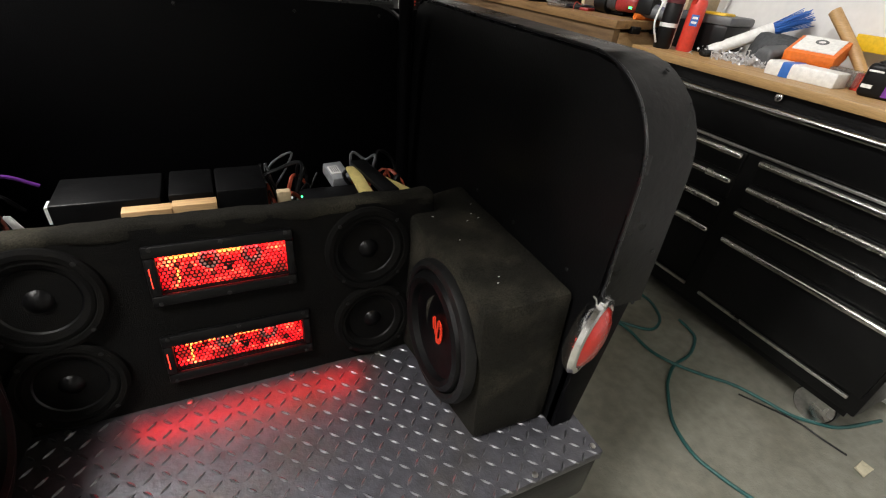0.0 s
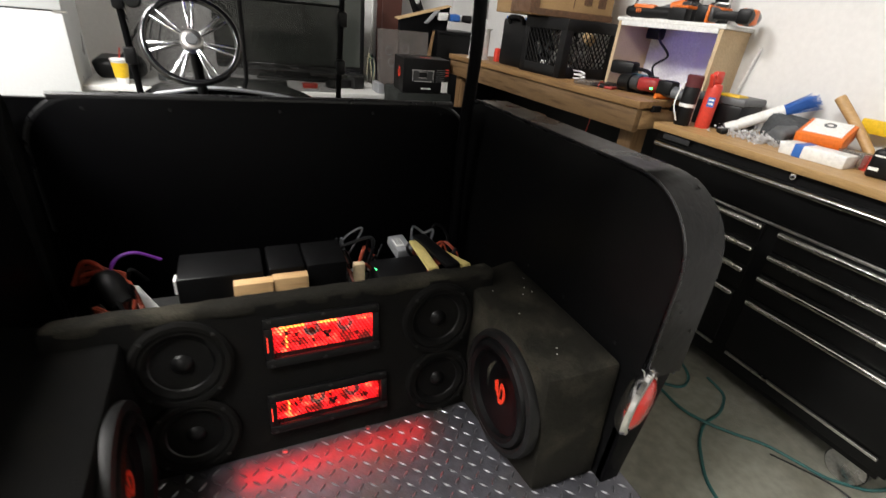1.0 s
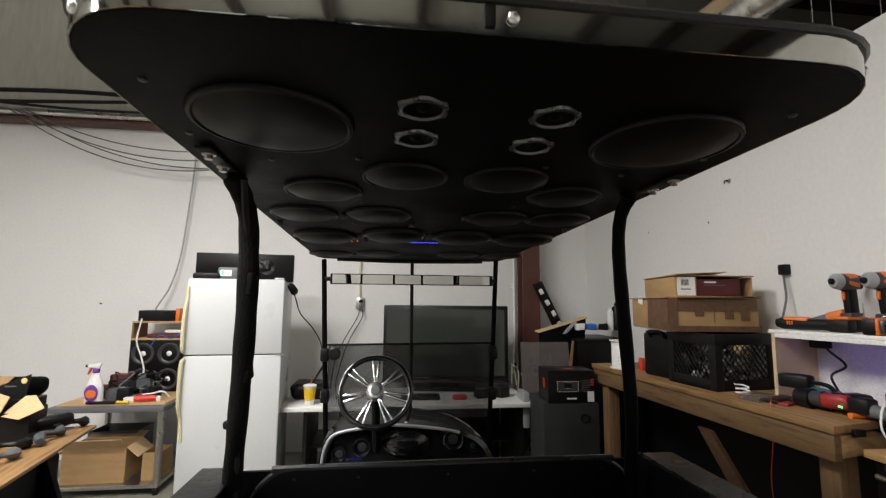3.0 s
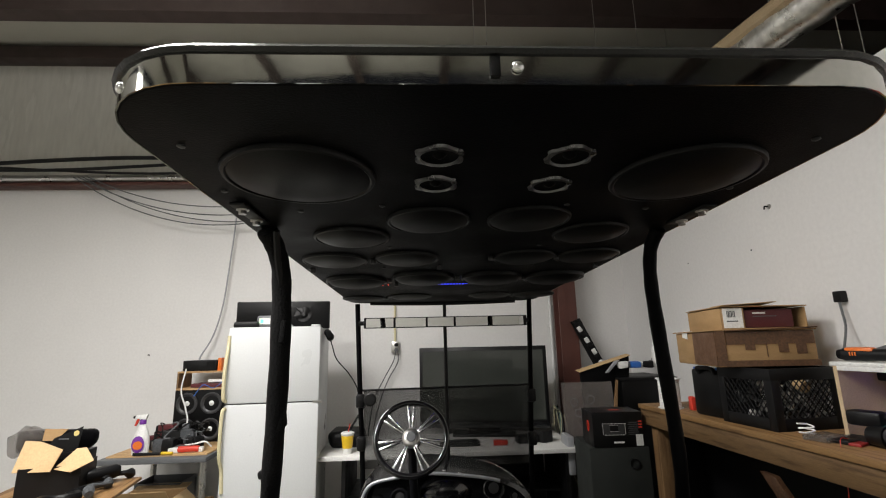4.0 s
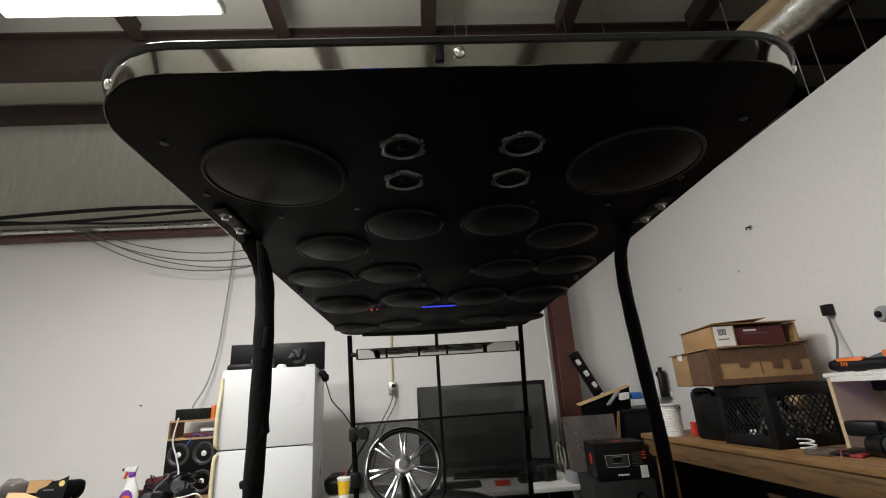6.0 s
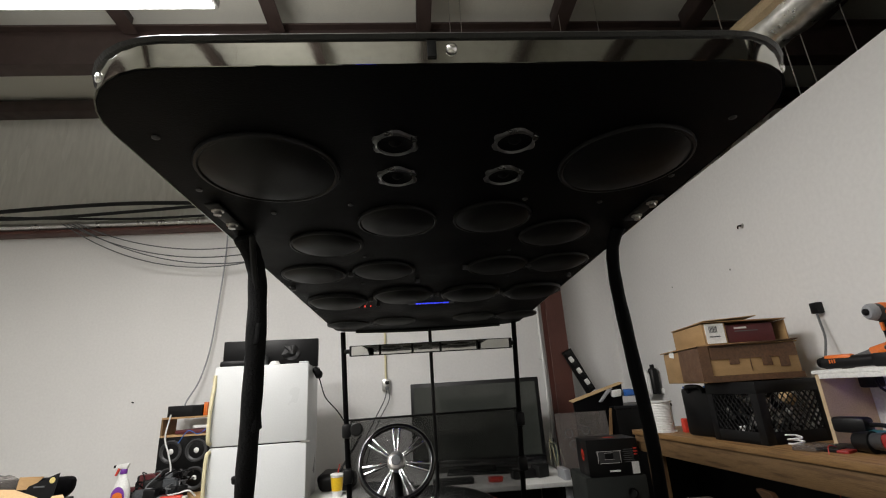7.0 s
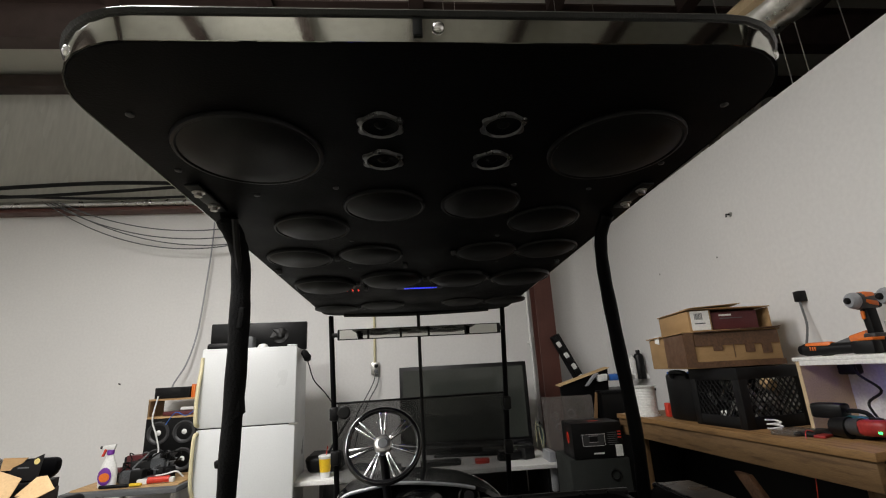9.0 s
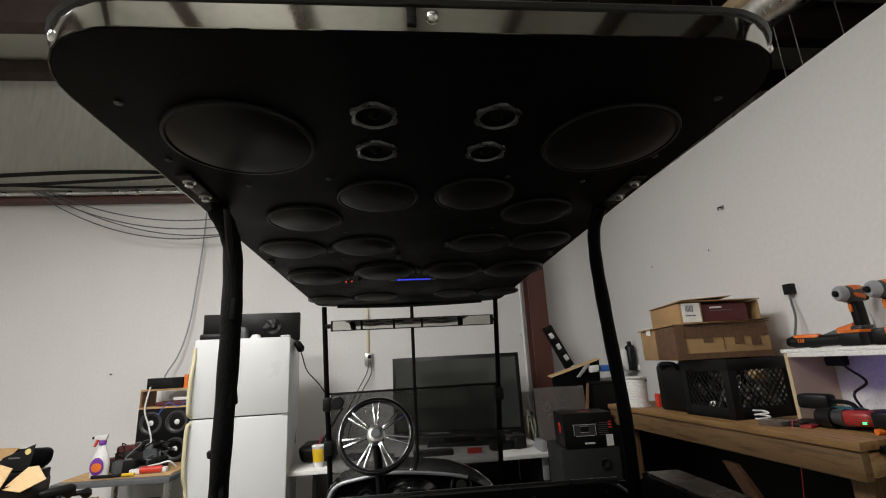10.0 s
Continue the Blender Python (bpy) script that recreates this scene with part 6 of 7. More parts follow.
CB = T((1.51, 1.27, BT + 0.308)) @ pose(0, 0, 0, 0, 0, -9)
BW, BD, BH = 0.51, 0.56, 0.19
b1 = old_box("cardboard_box", "worn brown cardboard box with dark tape on the crate", BW, BD, BH, CB)
part("tape_patch", ruffle(box((-0.0045, 0.145, 0.10), (0.004, 0.28, 0.18)), 0.004, 24), M["cardtape"], b1, "torn dark tape")
part("tape_band", ruffle(box((BW / 2 + 0.02, -0.005, BH - 0.035), (BW - 0.06, 0.003, 0.07)), 0.002, 20), M["cardtape"], b1, "dark tape band")
part("tape_band", box((BW / 2 + 0.02, -0.005, 0.018), (BW - 0.03, 0.003, 0.032)), M["cardtape"], b1, "dark tape band")
part("tape_band", box((0.02, -0.0065, 0.10), (0.05, 0.003, 0.19)), M["cardtape"], b1, "dark tape band")
for k, (x, w, h) in enumerate(((0.17, 0.05, 0.03), (0.34, 0.05, 0.045), (0.43, 0.05, 0.055))):
    part("tape_tab", box((x, -0.0052, BH - 0.07 - h / 2), (w, 0.003, h)), M["cardtape"], b1, "dark tape tab")
part("label", box((-0.0045, 0.42, 0.125), (0.003, 0.07, 0.05), m=pose(0, 0, 0, 8)), M["paper"], b1, "small white label")
part("crease", box((BW / 2, -0.0045, 0.10), (0.004, 0.002, 0.10)), M["cardtape"], b1)
part("torn_flap", ruffle(hexa([(0.05, -0.03, BH + 0.002), (BW, -0.035, BH + 0.012), (BW, 0.06, BH + 0.004), (0.05, 0.06, BH + 0.004)], [(0.05, -0.03, BH + 0.006), (BW, -0.035, BH + 0.016), (BW, 0.06, BH + 0.008), (0.05, 0.06, BH + 0.008)]), 0.008, 22), M["cardtape"], b1, "torn taped flap")
b2 = thing("cardboard_box", "open brown carton with a white label and dark red inner box", "box", CB @ T((0.055, 0.03, BH + 0.012)) @ pose(0, 0, 0, 0, 0, 2), "cardboard boxes")
UW, UD, UH = 0.46, 0.40, 0.118
for c, q in (((UW / 2, UD / 2, 0.003), (UW, UD, 0.006)), ((0.003, UD / 2, UH / 2), (0.006, UD, UH)), ((UW - 0.003, UD / 2, UH / 2), (0.006, UD, UH)), ((UW / 2, UD - 0.003, UH / 2), (UW, 0.006, UH)), ((0.065, 0.003, UH / 2), (0.125, 0.006, UH))):
    part("wall", ruffle(box(c, q, 0.001), 0.002, 10), M["card"], b2)
part("top_flap", ruffle(hexa([(-0.01, -0.02, UH + 0.006), (UW + 0.005, -0.01, UH + 0.002), (UW + 0.005, UD, UH + 0.002), (-0.01, UD, UH + 0.002)], [(-0.01, -0.02, UH + 0.011), (UW + 0.005, -0.01, UH + 0.007), (UW + 0.005, UD, UH + 0.007), (-0.01, UD, UH + 0.007)]), 0.006, 14), M["card"], b2, "warped top flap")
part("curled_flap", ruffle(hexa([(0.0, -0.03, UH + 0.012), (0.30, -0.02, UH + 0.03), (0.28, 0.12, UH + 0.016), (0.0, 0.10, UH + 0.012)], [(0.0, -0.03, UH + 0.015), (0.30, -0.02, UH + 0.033), (0.28, 0.12, UH + 0.019), (0.0, 0.10, UH + 0.015)]), 0.006, 20), M["cardin"], b2, "curled torn flap")
part("white_label", box((0.065, -0.0025, 0.062), (0.105, 0.003, 0.11)), M["paper"], b2, "white shipping label")
for k in range(6):
    part("code_bar", box((0.035 + 0.008 * k, -0.0048, 0.085), (0.003 + 0.002 * (k % 2), 0.002, 0.035)), M["grey"], b2)
part("code_line", box((0.06, -0.0048, 0.045), (0.06, 0.002, 0.006)), M["grey"], b2)
part("inner_box", box((0.27, 0.16, 0.058), (0.26, 0.28, 0.10), 0.003), M["darkred"], b2, "dark red inner box")
part("print_bar", box((0.22, 0.019, 0.088), (0.07, 0.002, 0.010)), M["paper"], b2)
part("print_bar", box((0.25, 0.019, 0.07), (0.13, 0.002, 0.005)), M["grey"], b2)

# wooden cubby with tools on top and inside
CU = T((1.86, 0.95, BT)) @ pose(0, 0, 0, 0, 0, 9.5)   # x into the wall, -y along the front
cub = thing("wooden_cubby", "open pale wood cubby shelf on the bench", "shelf", CU)
CL, CDP, CHH = 0.56, 0.30, 0.34
part("side_board", box((CDP / 2, -0.009, CHH / 2 - 0.009), (CDP, 0.018, CHH - 0.018)), M["mdf"], cub)
part("side_board", box((CDP / 2, -CL + 0.009, CHH / 2 - 0.009), (CDP, 0.018, CHH - 0.018)), M["mdf"], cub)
part("top_board", box((CDP / 2, -CL / 2, CHH - 0.008), (CDP + 0.01, CL + 0.02, 0.018), 0.002), M["white"], cub, "white top board")
part("front_lip", box((0.001, -CL / 2, CHH - 0.025), (0.008, CL - 0.04, 0.026), 0.001), M["white"], cub)
part("back_board", box((CDP - 0.004, -CL / 2, CHH / 2 - 0.009), (0.008, CL - 0.036, CHH - 0.018)), M["white"], cub)
part("lit_strip", box((0.03, -CL / 2, CHH - 0.0225), (0.012, 0.3, 0.005)), mat("violet_led", (0.1, 0.05, 0.3), emit=(0.20, 0.13, 1.0), power=14.0), cub, "violet-blue light strip")
for k in range(1):
    single("charger_cord", tube([tuple(CU @ Vector(p)) for p in ((0.2, -0.12 - 0.1 * k, 0.31), (0.16, -0.16 - 0.1 * k, 0.25), (0.18, -0.22 - 0.08 * k, 0.18), (0.2, -0.14 - 0.1 * k, 0.12), (0.15, -0.2 - 0.06 * k, 0.05))], 0.006), M["black"], "black charger cord inside the cubby", "cable", group="charger cords")
single("black_adapter", box((0, 0, 0), (0.06, 0.08, 0.07), 0.01), M["black"], "black charger hung under the cubby top", "charger", CU @ T((0.2, -0.1, 0.285)))


def drill(at, label):
    """Pistol drill: motor, chuck, grip, battery."""
    d = thing("cordless_drill", label, "drill", at, "cordless drills")
    part("motor", box((-0.012, 0, 0.206), (0.115, 0.066, 0.068), 0.024, seg=3), M["dullring"], d)
    part("orange_shell", hexa([(-0.060, -0.035, 0.180), (0.022, -0.035, 0.192), (0.022, 0.035, 0.192), (-0.060, 0.035, 0.180)], [(-0.052, -0.029, 0.240), (0.012, -0.030, 0.243), (0.012, 0.030, 0.243), (-0.052, 0.029, 0.240)], 0.010), M["orange"], d, "orange shell")
    part("nose", lathe([(0, 0.0), (0.033, 0.0), (0.034, 0.012), (0.031, 0.03), (0.025, 0.04), (0, 0.04)], 20, m=T((0.03, 0, 0.208)) @ pose(0, 0, 0, 90, 0, 90)), M["palegrey"], d, "grey metal nose")
    part("chuck", lathe([(0, 0), (0.013, 0), (0.013, 0.012), (0.009, 0.018), (0, 0.018)], 16, m=T((0.07, 0, 0.208)) @ pose(0, 0, 0, 90, 0, 90)), M["black"], d)
    part("grip", hexa([(-0.060, -0.019, 0.045), (-0.004, -0.019, 0.045), (-0.004, 0.019, 0.045), (-0.060, 0.019, 0.045)], [(-0.050, -0.020, 0.185), (0.008, -0.020, 0.185), (0.008, 0.020, 0.185), (-0.050, 0.020, 0.185)], 0.010), M["black"], d)
    part("grip_collar", box((-0.028, 0, 0.068), (0.085, 0.058, 0.022), 0.008), M["dullring"], d)
    part("belt_hook", tube([(-0.04, 0.02, 0.06), (-0.04, 0.045, 0.07), (-0.04, 0.045, 0.12)], 0.003, 6), M["steel"], d)
    part("motor_cap", box((-0.067, 0, 0.205), (0.026, 0.06, 0.058), 0.012), M["black"], d)
    part("label_bar", box((-0.02, -0.0335, 0.215), (0.045, 0.004, 0.012), 0.001), M["black"], d)
    part("trigger", box((0.012, 0, 0.15), (0.015, 0.014, 0.035), 0.005), M["orange"], d)
    part("battery", box((-0.02, 0, 0.03), (0.115, 0.07, 0.055), 0.01), M["black"], d)
    part("battery_band", box((-0.02, 0, 0.057), (0.118, 0.073, 0.012), 0.004), M["orange"], d, "orange band")
    return d


CT = CHH + 0.002
DS = Matrix.Diagonal((0.95, 0.95, 1.15, 1))
drill(CU @ T((0.15, -0.265, CT)) @ pose(0, 0, 0, 0, 0, 172) @ DS, "orange and grey cordless drill standing on the cubby")
drill(CU @ T((0.15, -0.405, CT)) @ pose(0, 0, 0, 0, 0, 164) @ DS, "orange and grey cordless impact driver on the cubby")
drill(CU @ T((0.06, -0.52, CT + 0.035)) @ pose(0, 0, 0, 90, 0, 10) @ T((0.02, 0, -0.12)), "orange and grey cordless driver lying on its side")
ml = thing("multi_tool", "long orange and grey power tool lying on the cubby", "power tool", CU @ T((0.08, -0.07, CT + 0.032)) @ pose(0, 0, 0, 0, 0, -85))
part("barrel", rod((-0.06, 0, 0), (0.16, 0, 0), 0.03, 0.026, 20), M["black"], ml)
part("orange_top", box((0.01, 0, 0.019), (0.12, 0.046, 0.03), 0.012), M["orange"], ml, "orange top shell")
for k in range(3):
    part("vent_slot", box((-0.02 + 0.011 * k, -0.0295, 0.004), (0.005, 0.004, 0.018), 0.001), M["orange"], ml)
part("head", rod((-0.085, 0, 0), (-0.055, 0, 0), 0.022, 0.03, 20), M["black"], ml)
part("battery", box((0.2, 0, -0.002), (0.09, 0.07, 0.058), 0.01), M["black"], ml)
hd = thing("ratchet_tool", "grey and orange right-angle tool lying on the cubby", "power tool", CU @ T((0.18, -0.06, CT + 0.03)) @ pose(0, 0, 0, 0, -14, -80))
part("neck", rod((-0.02, 0, 0), (0.16, 0, 0.01), 0.022, 0.026, 16), M["grey"], hd)
part("head", lathe([(0, -0.03), (0.025, -0.03), (0.028, 0.02), (0.015, 0.035), (0, 0.035)], 16), M["dullring"], hd, at=T((-0.03, 0, 0.005)))
part("orange_grip", rod((0.1, 0, 0.008), (0.17, 0, 0.012), 0.028, 0.026, 16), M["orange"], hd)

# things on the bench in front of the cubby
vac = thing("teal_sander", "teal power tool with black battery on the bench", "power tool", T((1.86, 0.74, BT)) @ pose(0, 0, 0, 0, 0, -70) @ Matrix.Diagonal((0.92, 0.9, 0.85, 1)))
part("body", ruffle(box((0.02, 0, 0.06), (0.15, 0.085, 0.085), 0.03, seg=4), 0.005, 16), M["teal"], vac)
part("grip", tube([(-0.05, 0, 0.09), (0.0, 0, 0.125), (0.07, 0, 0.12), (0.1, 0, 0.08)], 0.011), M["black"], vac)
part("base", box((0.0, 0, 0.012), (0.2, 0.11, 0.024), 0.008), M["black"], vac)
part("battery", box((-0.07, 0, 0.125), (0.14, 0.09, 0.075), 0.016), M["black"], vac)
part("nose", rod((0.1, 0, 0.06), (0.15, 0, 0.05), 0.045, 0.03), M["grey"], vac)
cg = thing("red_grinder", "red and black power tool with a green lit lamp", "power tool", T((1.83, 0.60, BT)) @ pose(0, 0, 0, 0, 0, -78) @ Matrix.Diagonal((0.95, 0.95, 0.9, 1)))
part("body", ruffle(box((0.0, 0, 0.058), (0.12, 0.075, 0.07), 0.025, seg=4), 0.005, 16), M["darktoolred"], cg)
part("collar", rod((-0.10, 0, 0.055), (-0.05, 0, 0.057), 0.036, 0.04), M["dullring"], cg)
part("top_switch", box((0.01, 0, 0.096), (0.05, 0.02, 0.012), 0.004), M["black"], cg)
part("battery", box((0.1, 0, 0.06), (0.08, 0.08, 0.07), 0.012), M["black"], cg)
part("head", rod((-0.10, 0, 0.05), (-0.17, 0, 0.05), 0.05, 0.04), M["rubber"], cg)
part("grip", rod((0.08, 0, 0.05), (0.2, 0, 0.035), 0.035, 0.028), M["grey"], cg)
part("lamp", box((0.04, -0.047, 0.045), (0.012, 0.006, 0.009)), M["greenled"], cg, "small green light")
single("phone", box((0, 0, 0.008), (0.2, 0.09, 0.016), 0.004), M["black"], "black phone lying on the bench", "phone", T((1.80, 0.86, BT)) @ pose(0, 0, 0, 0, 0, 20))
single("plastic_tray", box((0, 0, 0.012), (0.16, 0.11, 0.024), 0.006), M["clear"], "flat clear plastic pack on the bench", "pack", T((1.72, 0.90, BT)) @ pose(0, 0, 0, 0, 0, 20))
single("red_pack", box((0, 0, 0.006), (0.09, 0.045, 0.012), 0.003), M["darktoolred"], "thin red pack on the bench", "pack", T((1.76, 0.78, BT)) @ pose(0, 0, 0, 0, 0, 25))
single("wire_bundle", tube([(1.70 + 0.035 * math.cos(k * 1.9), 0.98 + 0.03 * math.sin(k * 1.9), BT + 0.010 + 0.006 * k) for k in range(9)], 0.004, 6), M["paper"], "tangle of white wire on the bench", "wire")
single("red_wire", tube([(1.75, 0.82, BT + 0.02), (1.68, 0.78, BT + 0.03), (1.655, 0.76, BT - 0.02), (1.645, 0.75, BT - 0.15), (1.65, 0.78, BT - 0.35), (1.64, 0.74, BT - 0.55)], 0.0018, 6), M["red"], "thin red wire hanging over the bench edge", "cable")
single("wood_handle_tool", rod((1.80, 0.52, BT + 0.012), (1.97, 0.5, BT + 0.012), 0.012), M["orange"], "orange handled tool on the bench edge", "tool")
single("battery_pack", box((0, 0, 0.035), (0.13, 0.08, 0.07), 0.012), M["black"], "black battery pack on the bench", "battery", T((1.98, 0.66, BT)))

# wall items
pg = thing("wall_plug", "black adapter plugged into the white wall", "plug", T((XR, 1.17, 1.687)))
part("body", box((-0.02, 0, 0), (0.04, 0.05, 0.06), 0.004), M["black"], pg)
part("cord", tube([(-0.03, 0, -0.02), (-0.035, -0.01, -0.08), (-0.05, -0.03, -0.16), (-0.1, -0.06, -0.24), (-0.16, -0.1, -0.3)], 0.006), M["grey"], pg)
hk = thing("wall_hook", "small metal hook in the white wall", "hook", T((XR, 1.573, 2.326)))
part("hook_plate", lathe([(0, 0.008), (0.014, 0.008), (0.018, 0)], 12), M["steel"], hk, at=pose(0, 0, 0, 0, -90))
part("hook_arm", tube([(-0.005, 0, 0), (-0.03, 0, 0), (-0.035, 0, -0.02)], 0.005), M["black"], hk)
rng = random.Random(21)
for k in range(4):
    y_, z_ = rng.uniform(-1.0, 3.4), rng.uniform(1.5, 2.7)
    single("wall_chip", lathe([(0, 0.001), (0.006, 0.0008), (0.008, 0)], 8), M["grey"], "small dark chip in the wall paint", "mark", T((XR, y_, z_)) @ pose(0, 0, 0, 0, -90), "wall marks")
single("wall_nail", rod((-2.996, YB, 1.434), (-2.996, YB - 0.025, 1.438), 0.006), M["black"], "small nail in the white wall", "nail")
single("wall_trim_stick", rod((2.185, 0.42, 0.94), (2.19, 0.36, 1.28), 0.008), M["white"], "thin white stick leaning on the wall", "stick")

# ---- tool chest ----
TX, TT = 1.73, 0.932
ch = thing("tool_chest", "black rolling tool chest with hardwood top and steel handles", "tool chest", T((2.0, -0.3, FLOOR)))
C0 = T((-2.0, 0.3, -FLOOR))
part("carcass", box((1.965, -0.25, (TT + 0.03) / 2 + 0.02), (0.458, 1.27, TT - 0.10), 0.006, m=C0), M["satin"], ch)
part("wood_top", box((1.955, -0.25, TT - 0.014), (0.485, 1.31, 0.03), 0.004, m=C0), M["maple"], ch, "hardwood top")
part("plinth", box((1.98, -0.25, 0.075), (0.40, 1.22, 0.07), m=C0), M["black"], ch)


def drawer(y0, y1, z0, z1, bar=True):
    d = part("drawer", box((TX + 0.006, (y0 + y1) / 2, (z0 + z1) / 2), (0.02, y1 - y0 - 0.008, z1 - z0 - 0.006), 0.004, m=C0), M["satin"], ch, "black drawer front")
    if bar:
        part("pull_bar", box((TX - 0.014, (y0 + y1) / 2, z1 - 0.018), (0.024, y1 - y0 - 0.012, 0.022), 0.0105, m=C0, seg=4), M["bar"], d, "steel pull bar")
    else:
        part("edge_strip", box((TX - 0.007, (y0 + y1) / 2, z1 - 0.008), (0.008, y1 - y0 - 0.012, 0.010), 0.002, m=C0), M["steel"], d)
    return d


drawer(-0.875, 0.375, 0.715, 0.865)
ZS = (0.705, 0.612, 0.520, 0.412)
for k in range(4):
    lo_ = ZS[k + 1] if k < 3 else 0.155
    drawer(-0.232, 0.375, lo_, ZS[k] - 0.004)
    drawer(-0.875, -0.278, lo_, ZS[k] - 0.004)
for y0, y1 in ((-0.24, 0.365), (-0.855, -0.285)):
    part("base_strip", box((TX - 0.006, (y0 + y1) / 2, 0.142), (0.01, y1 - y0 - 0.02, 0.012), 0.002, m=C0), M["steel"], ch, "steel strip")
part("top_strip", box((TX - 0.006, -0.25, 0.708), (0.01, 1.24, 0.010), 0.002, m=C0), M["steel"], ch, "steel strip")
part("lock", lathe([(0, 0.008), (0.008, 0.008), (0.012, 0.005), (0.013, 0)], 18, m=C0 @ T((TX - 0.003, -0.241, 0.889)) @ pose(0, 0, 0, 0, -90)), M["chrome"], ch, "chrome lock")
part("name_plate", box((TX - 0.005, 0.27, 0.885), (0.004, 0.14, 0.022), 0.001, m=C0), M["dullring"], ch)
for y in (-0.775,):
    cst = part("caster", rod((1.82, y, FLOOR + 0.062), (1.86, y, FLOOR + 0.062), 0.062, seg=24, m=C0), M["steel"], ch, "grey caster wheel")
    part("fork", box((1.84, y, FLOOR + 0.12), (0.08, 0.09, 0.04), 0.004, m=C0), M["steel"], cst)
    part("tyre", rod((1.825, y, FLOOR + 0.062), (1.855, y, FLOOR + 0.062), 0.066, seg=24, m=C0), M["rubber"], cst)
    part("caster_back", rod((2.12, y, FLOOR + 0.062), (2.15, y, FLOOR + 0.062), 0.062, seg=20, m=C0), M["rubber"], ch)

TZ = TT + 0.001


def can(name, label, x, y, r, h, body):
    c = thing(name, label, "spray can", T((x, y, TZ)))
    part("can_body", lathe([(0, 0), (r * 0.95, 0), (r, 0.004), (r, h * 0.76), (r * 0.86, h * 0.81), (r * 0.5, h * 0.83), (0, h * 0.83)], 28), M[body], c)
    return c


c1 = can("foam_can", "red spray foam can with blue and white print and red trigger", 1.885, 0.29, 0.031, 0.23, "red")
part("print_patch", box((0, -0.0305, 0.115), (0.028, 0.003, 0.04), m=pose(0, 0, 0, 0, 0, -48)), M["blue"], c1, "blue print field")
for k in range(2):
    part("print_bar", box((0, -0.0325, 0.108 + 0.016 * k), (0.02, 0.002, 0.008), m=pose(0, 0, 0, 0, 0, -48)), M["paper"], c1)
part("trigger_cap", ruffle(box((-0.005, 0, 0.215), (0.05, 0.03, 0.05), 0.01), 0.004, 20), M["red"], c1)
part("trigger", box((0.03, 0, 0.20), (0.014, 0.02, 0.06), 0.004, m=pose(0, 0, 0, 0, -18)), M["red"], c1)
c2 = can("spray_can", "black spray can with dark red cap", 1.815, 0.345, 0.033, 0.21, "black")
part("cap", lathe([(0.034, 0.165), (0.034, 0.21), (0.03, 0.215), (0, 0.215)], 24), M["darkred"], c2, "dark red cap")
part("print_bar", lathe([(0.0335, 0.08), (0.0335, 0.095)], 24), M["paper"], c2)
part("white_strip", box((0.034, -0.012, 0.085), (0.006, 0.012, 0.17), 0.002), M["white"], c2)
single("wire_loop", tube([(1.775, 0.345, TZ + 0.02), (1.745, 0.355, TZ + 0.09), (1.768, 0.36, TZ + 0.17), (1.81, 0.365, TZ + 0.19)], 0.004, 6), M["paper"], "white wire loop beside the cans", "wire")
tb = thing("tool_box", "dark grey toolbox with yellow latch", "toolbox", T((2.050, 0.315, TZ)) @ pose(0, 0, 0, 0, 0, 8))
part("tray", box((0, 0, 0.055), (0.19, 0.22, 0.11), 0.01), M["black"], tb)
part("lid", box((0, 0, 0.125), (0.2, 0.23, 0.035), 0.012), M["grey"], tb)
part("latch", box((-0.05, -0.03, 0.145), (0.08, 0.1, 0.012), 0.005), M["yellow"], tb, "yellow latch")
br = thing("hand_brush", "white-handled brush with blue bristles", "brush", T((2.060, 0.115, TZ + 0.10)) @ pose(0, 0, 0, 0, -30, -48) @ Matrix.Diagonal((1.1, 1.1, 1.1, 1)))
part("handle", rod((-0.16, 0, 0), (0.04, 0, 0.0), 0.021, 0.023, 20), M["white"], br)
part("ferrule_ring", lathe([(0.012, 0), (0.022, 0), (0.022, 0.004), (0.012, 0.004)], 16), M["grey"], br, at=T((-0.163, 0, 0)) @ pose(0, 0, 0, 0, 90))
rng = random.Random(8)
t = bmesh.new()
for k in range(70):
    a, q = rng.uniform(0, 6.28), rng.uniform(0, 0.017)
    p0 = Vector((0.035, q * math.cos(a), q * math.sin(a)))
    p1 = Vector((0.135 + rng.uniform(-0.01, 0.02), 1.9 * q * math.cos(a) + rng.uniform(-0.006, 0.006), 1.9 * q * math.sin(a) + rng.uniform(-0.006, 0.006)))
    rod(p0, p1, 0.0022, 0.0012, 4, bm=t)
part("bristles", t, M["blue"], br, "blue bristles")
t = bmesh.new()
for k in range(260):
    p = Vector((1.955 + rng.gauss(0, 0.045), 0.075 + rng.gauss(0, 0.075), TZ + abs(rng.gauss(0, 0.012)) + 0.003))
    m_ = T(p) @ pose(0, 0, 0, rng.uniform(0, 180), rng.uniform(-60, 60), rng.uniform(0, 360))
    rod((0, 0, -0.01), (0, 0, 0.01), 0.0022, 0.001, 5, t, m_)
    rod((0, 0, -0.012), (0, 0, -0.0095), 0.005, 0.005, 6, t, m_)
ob_s = new("screw_pile", mesh_of("screw_pile", t, M["zinc"]))
tagged(ob_s, "heap of loose bright screws on the chest top", "screws", kind="stuff")
single("dark_lump", ruffle(box((0, 0, 0.012), (0.06, 0.035, 0.024), 0.01, seg=3), 0.008, 20), M["rubber"], "dark rubber lump beside the screws", "lump", T((1.890, 0.185, TZ)))
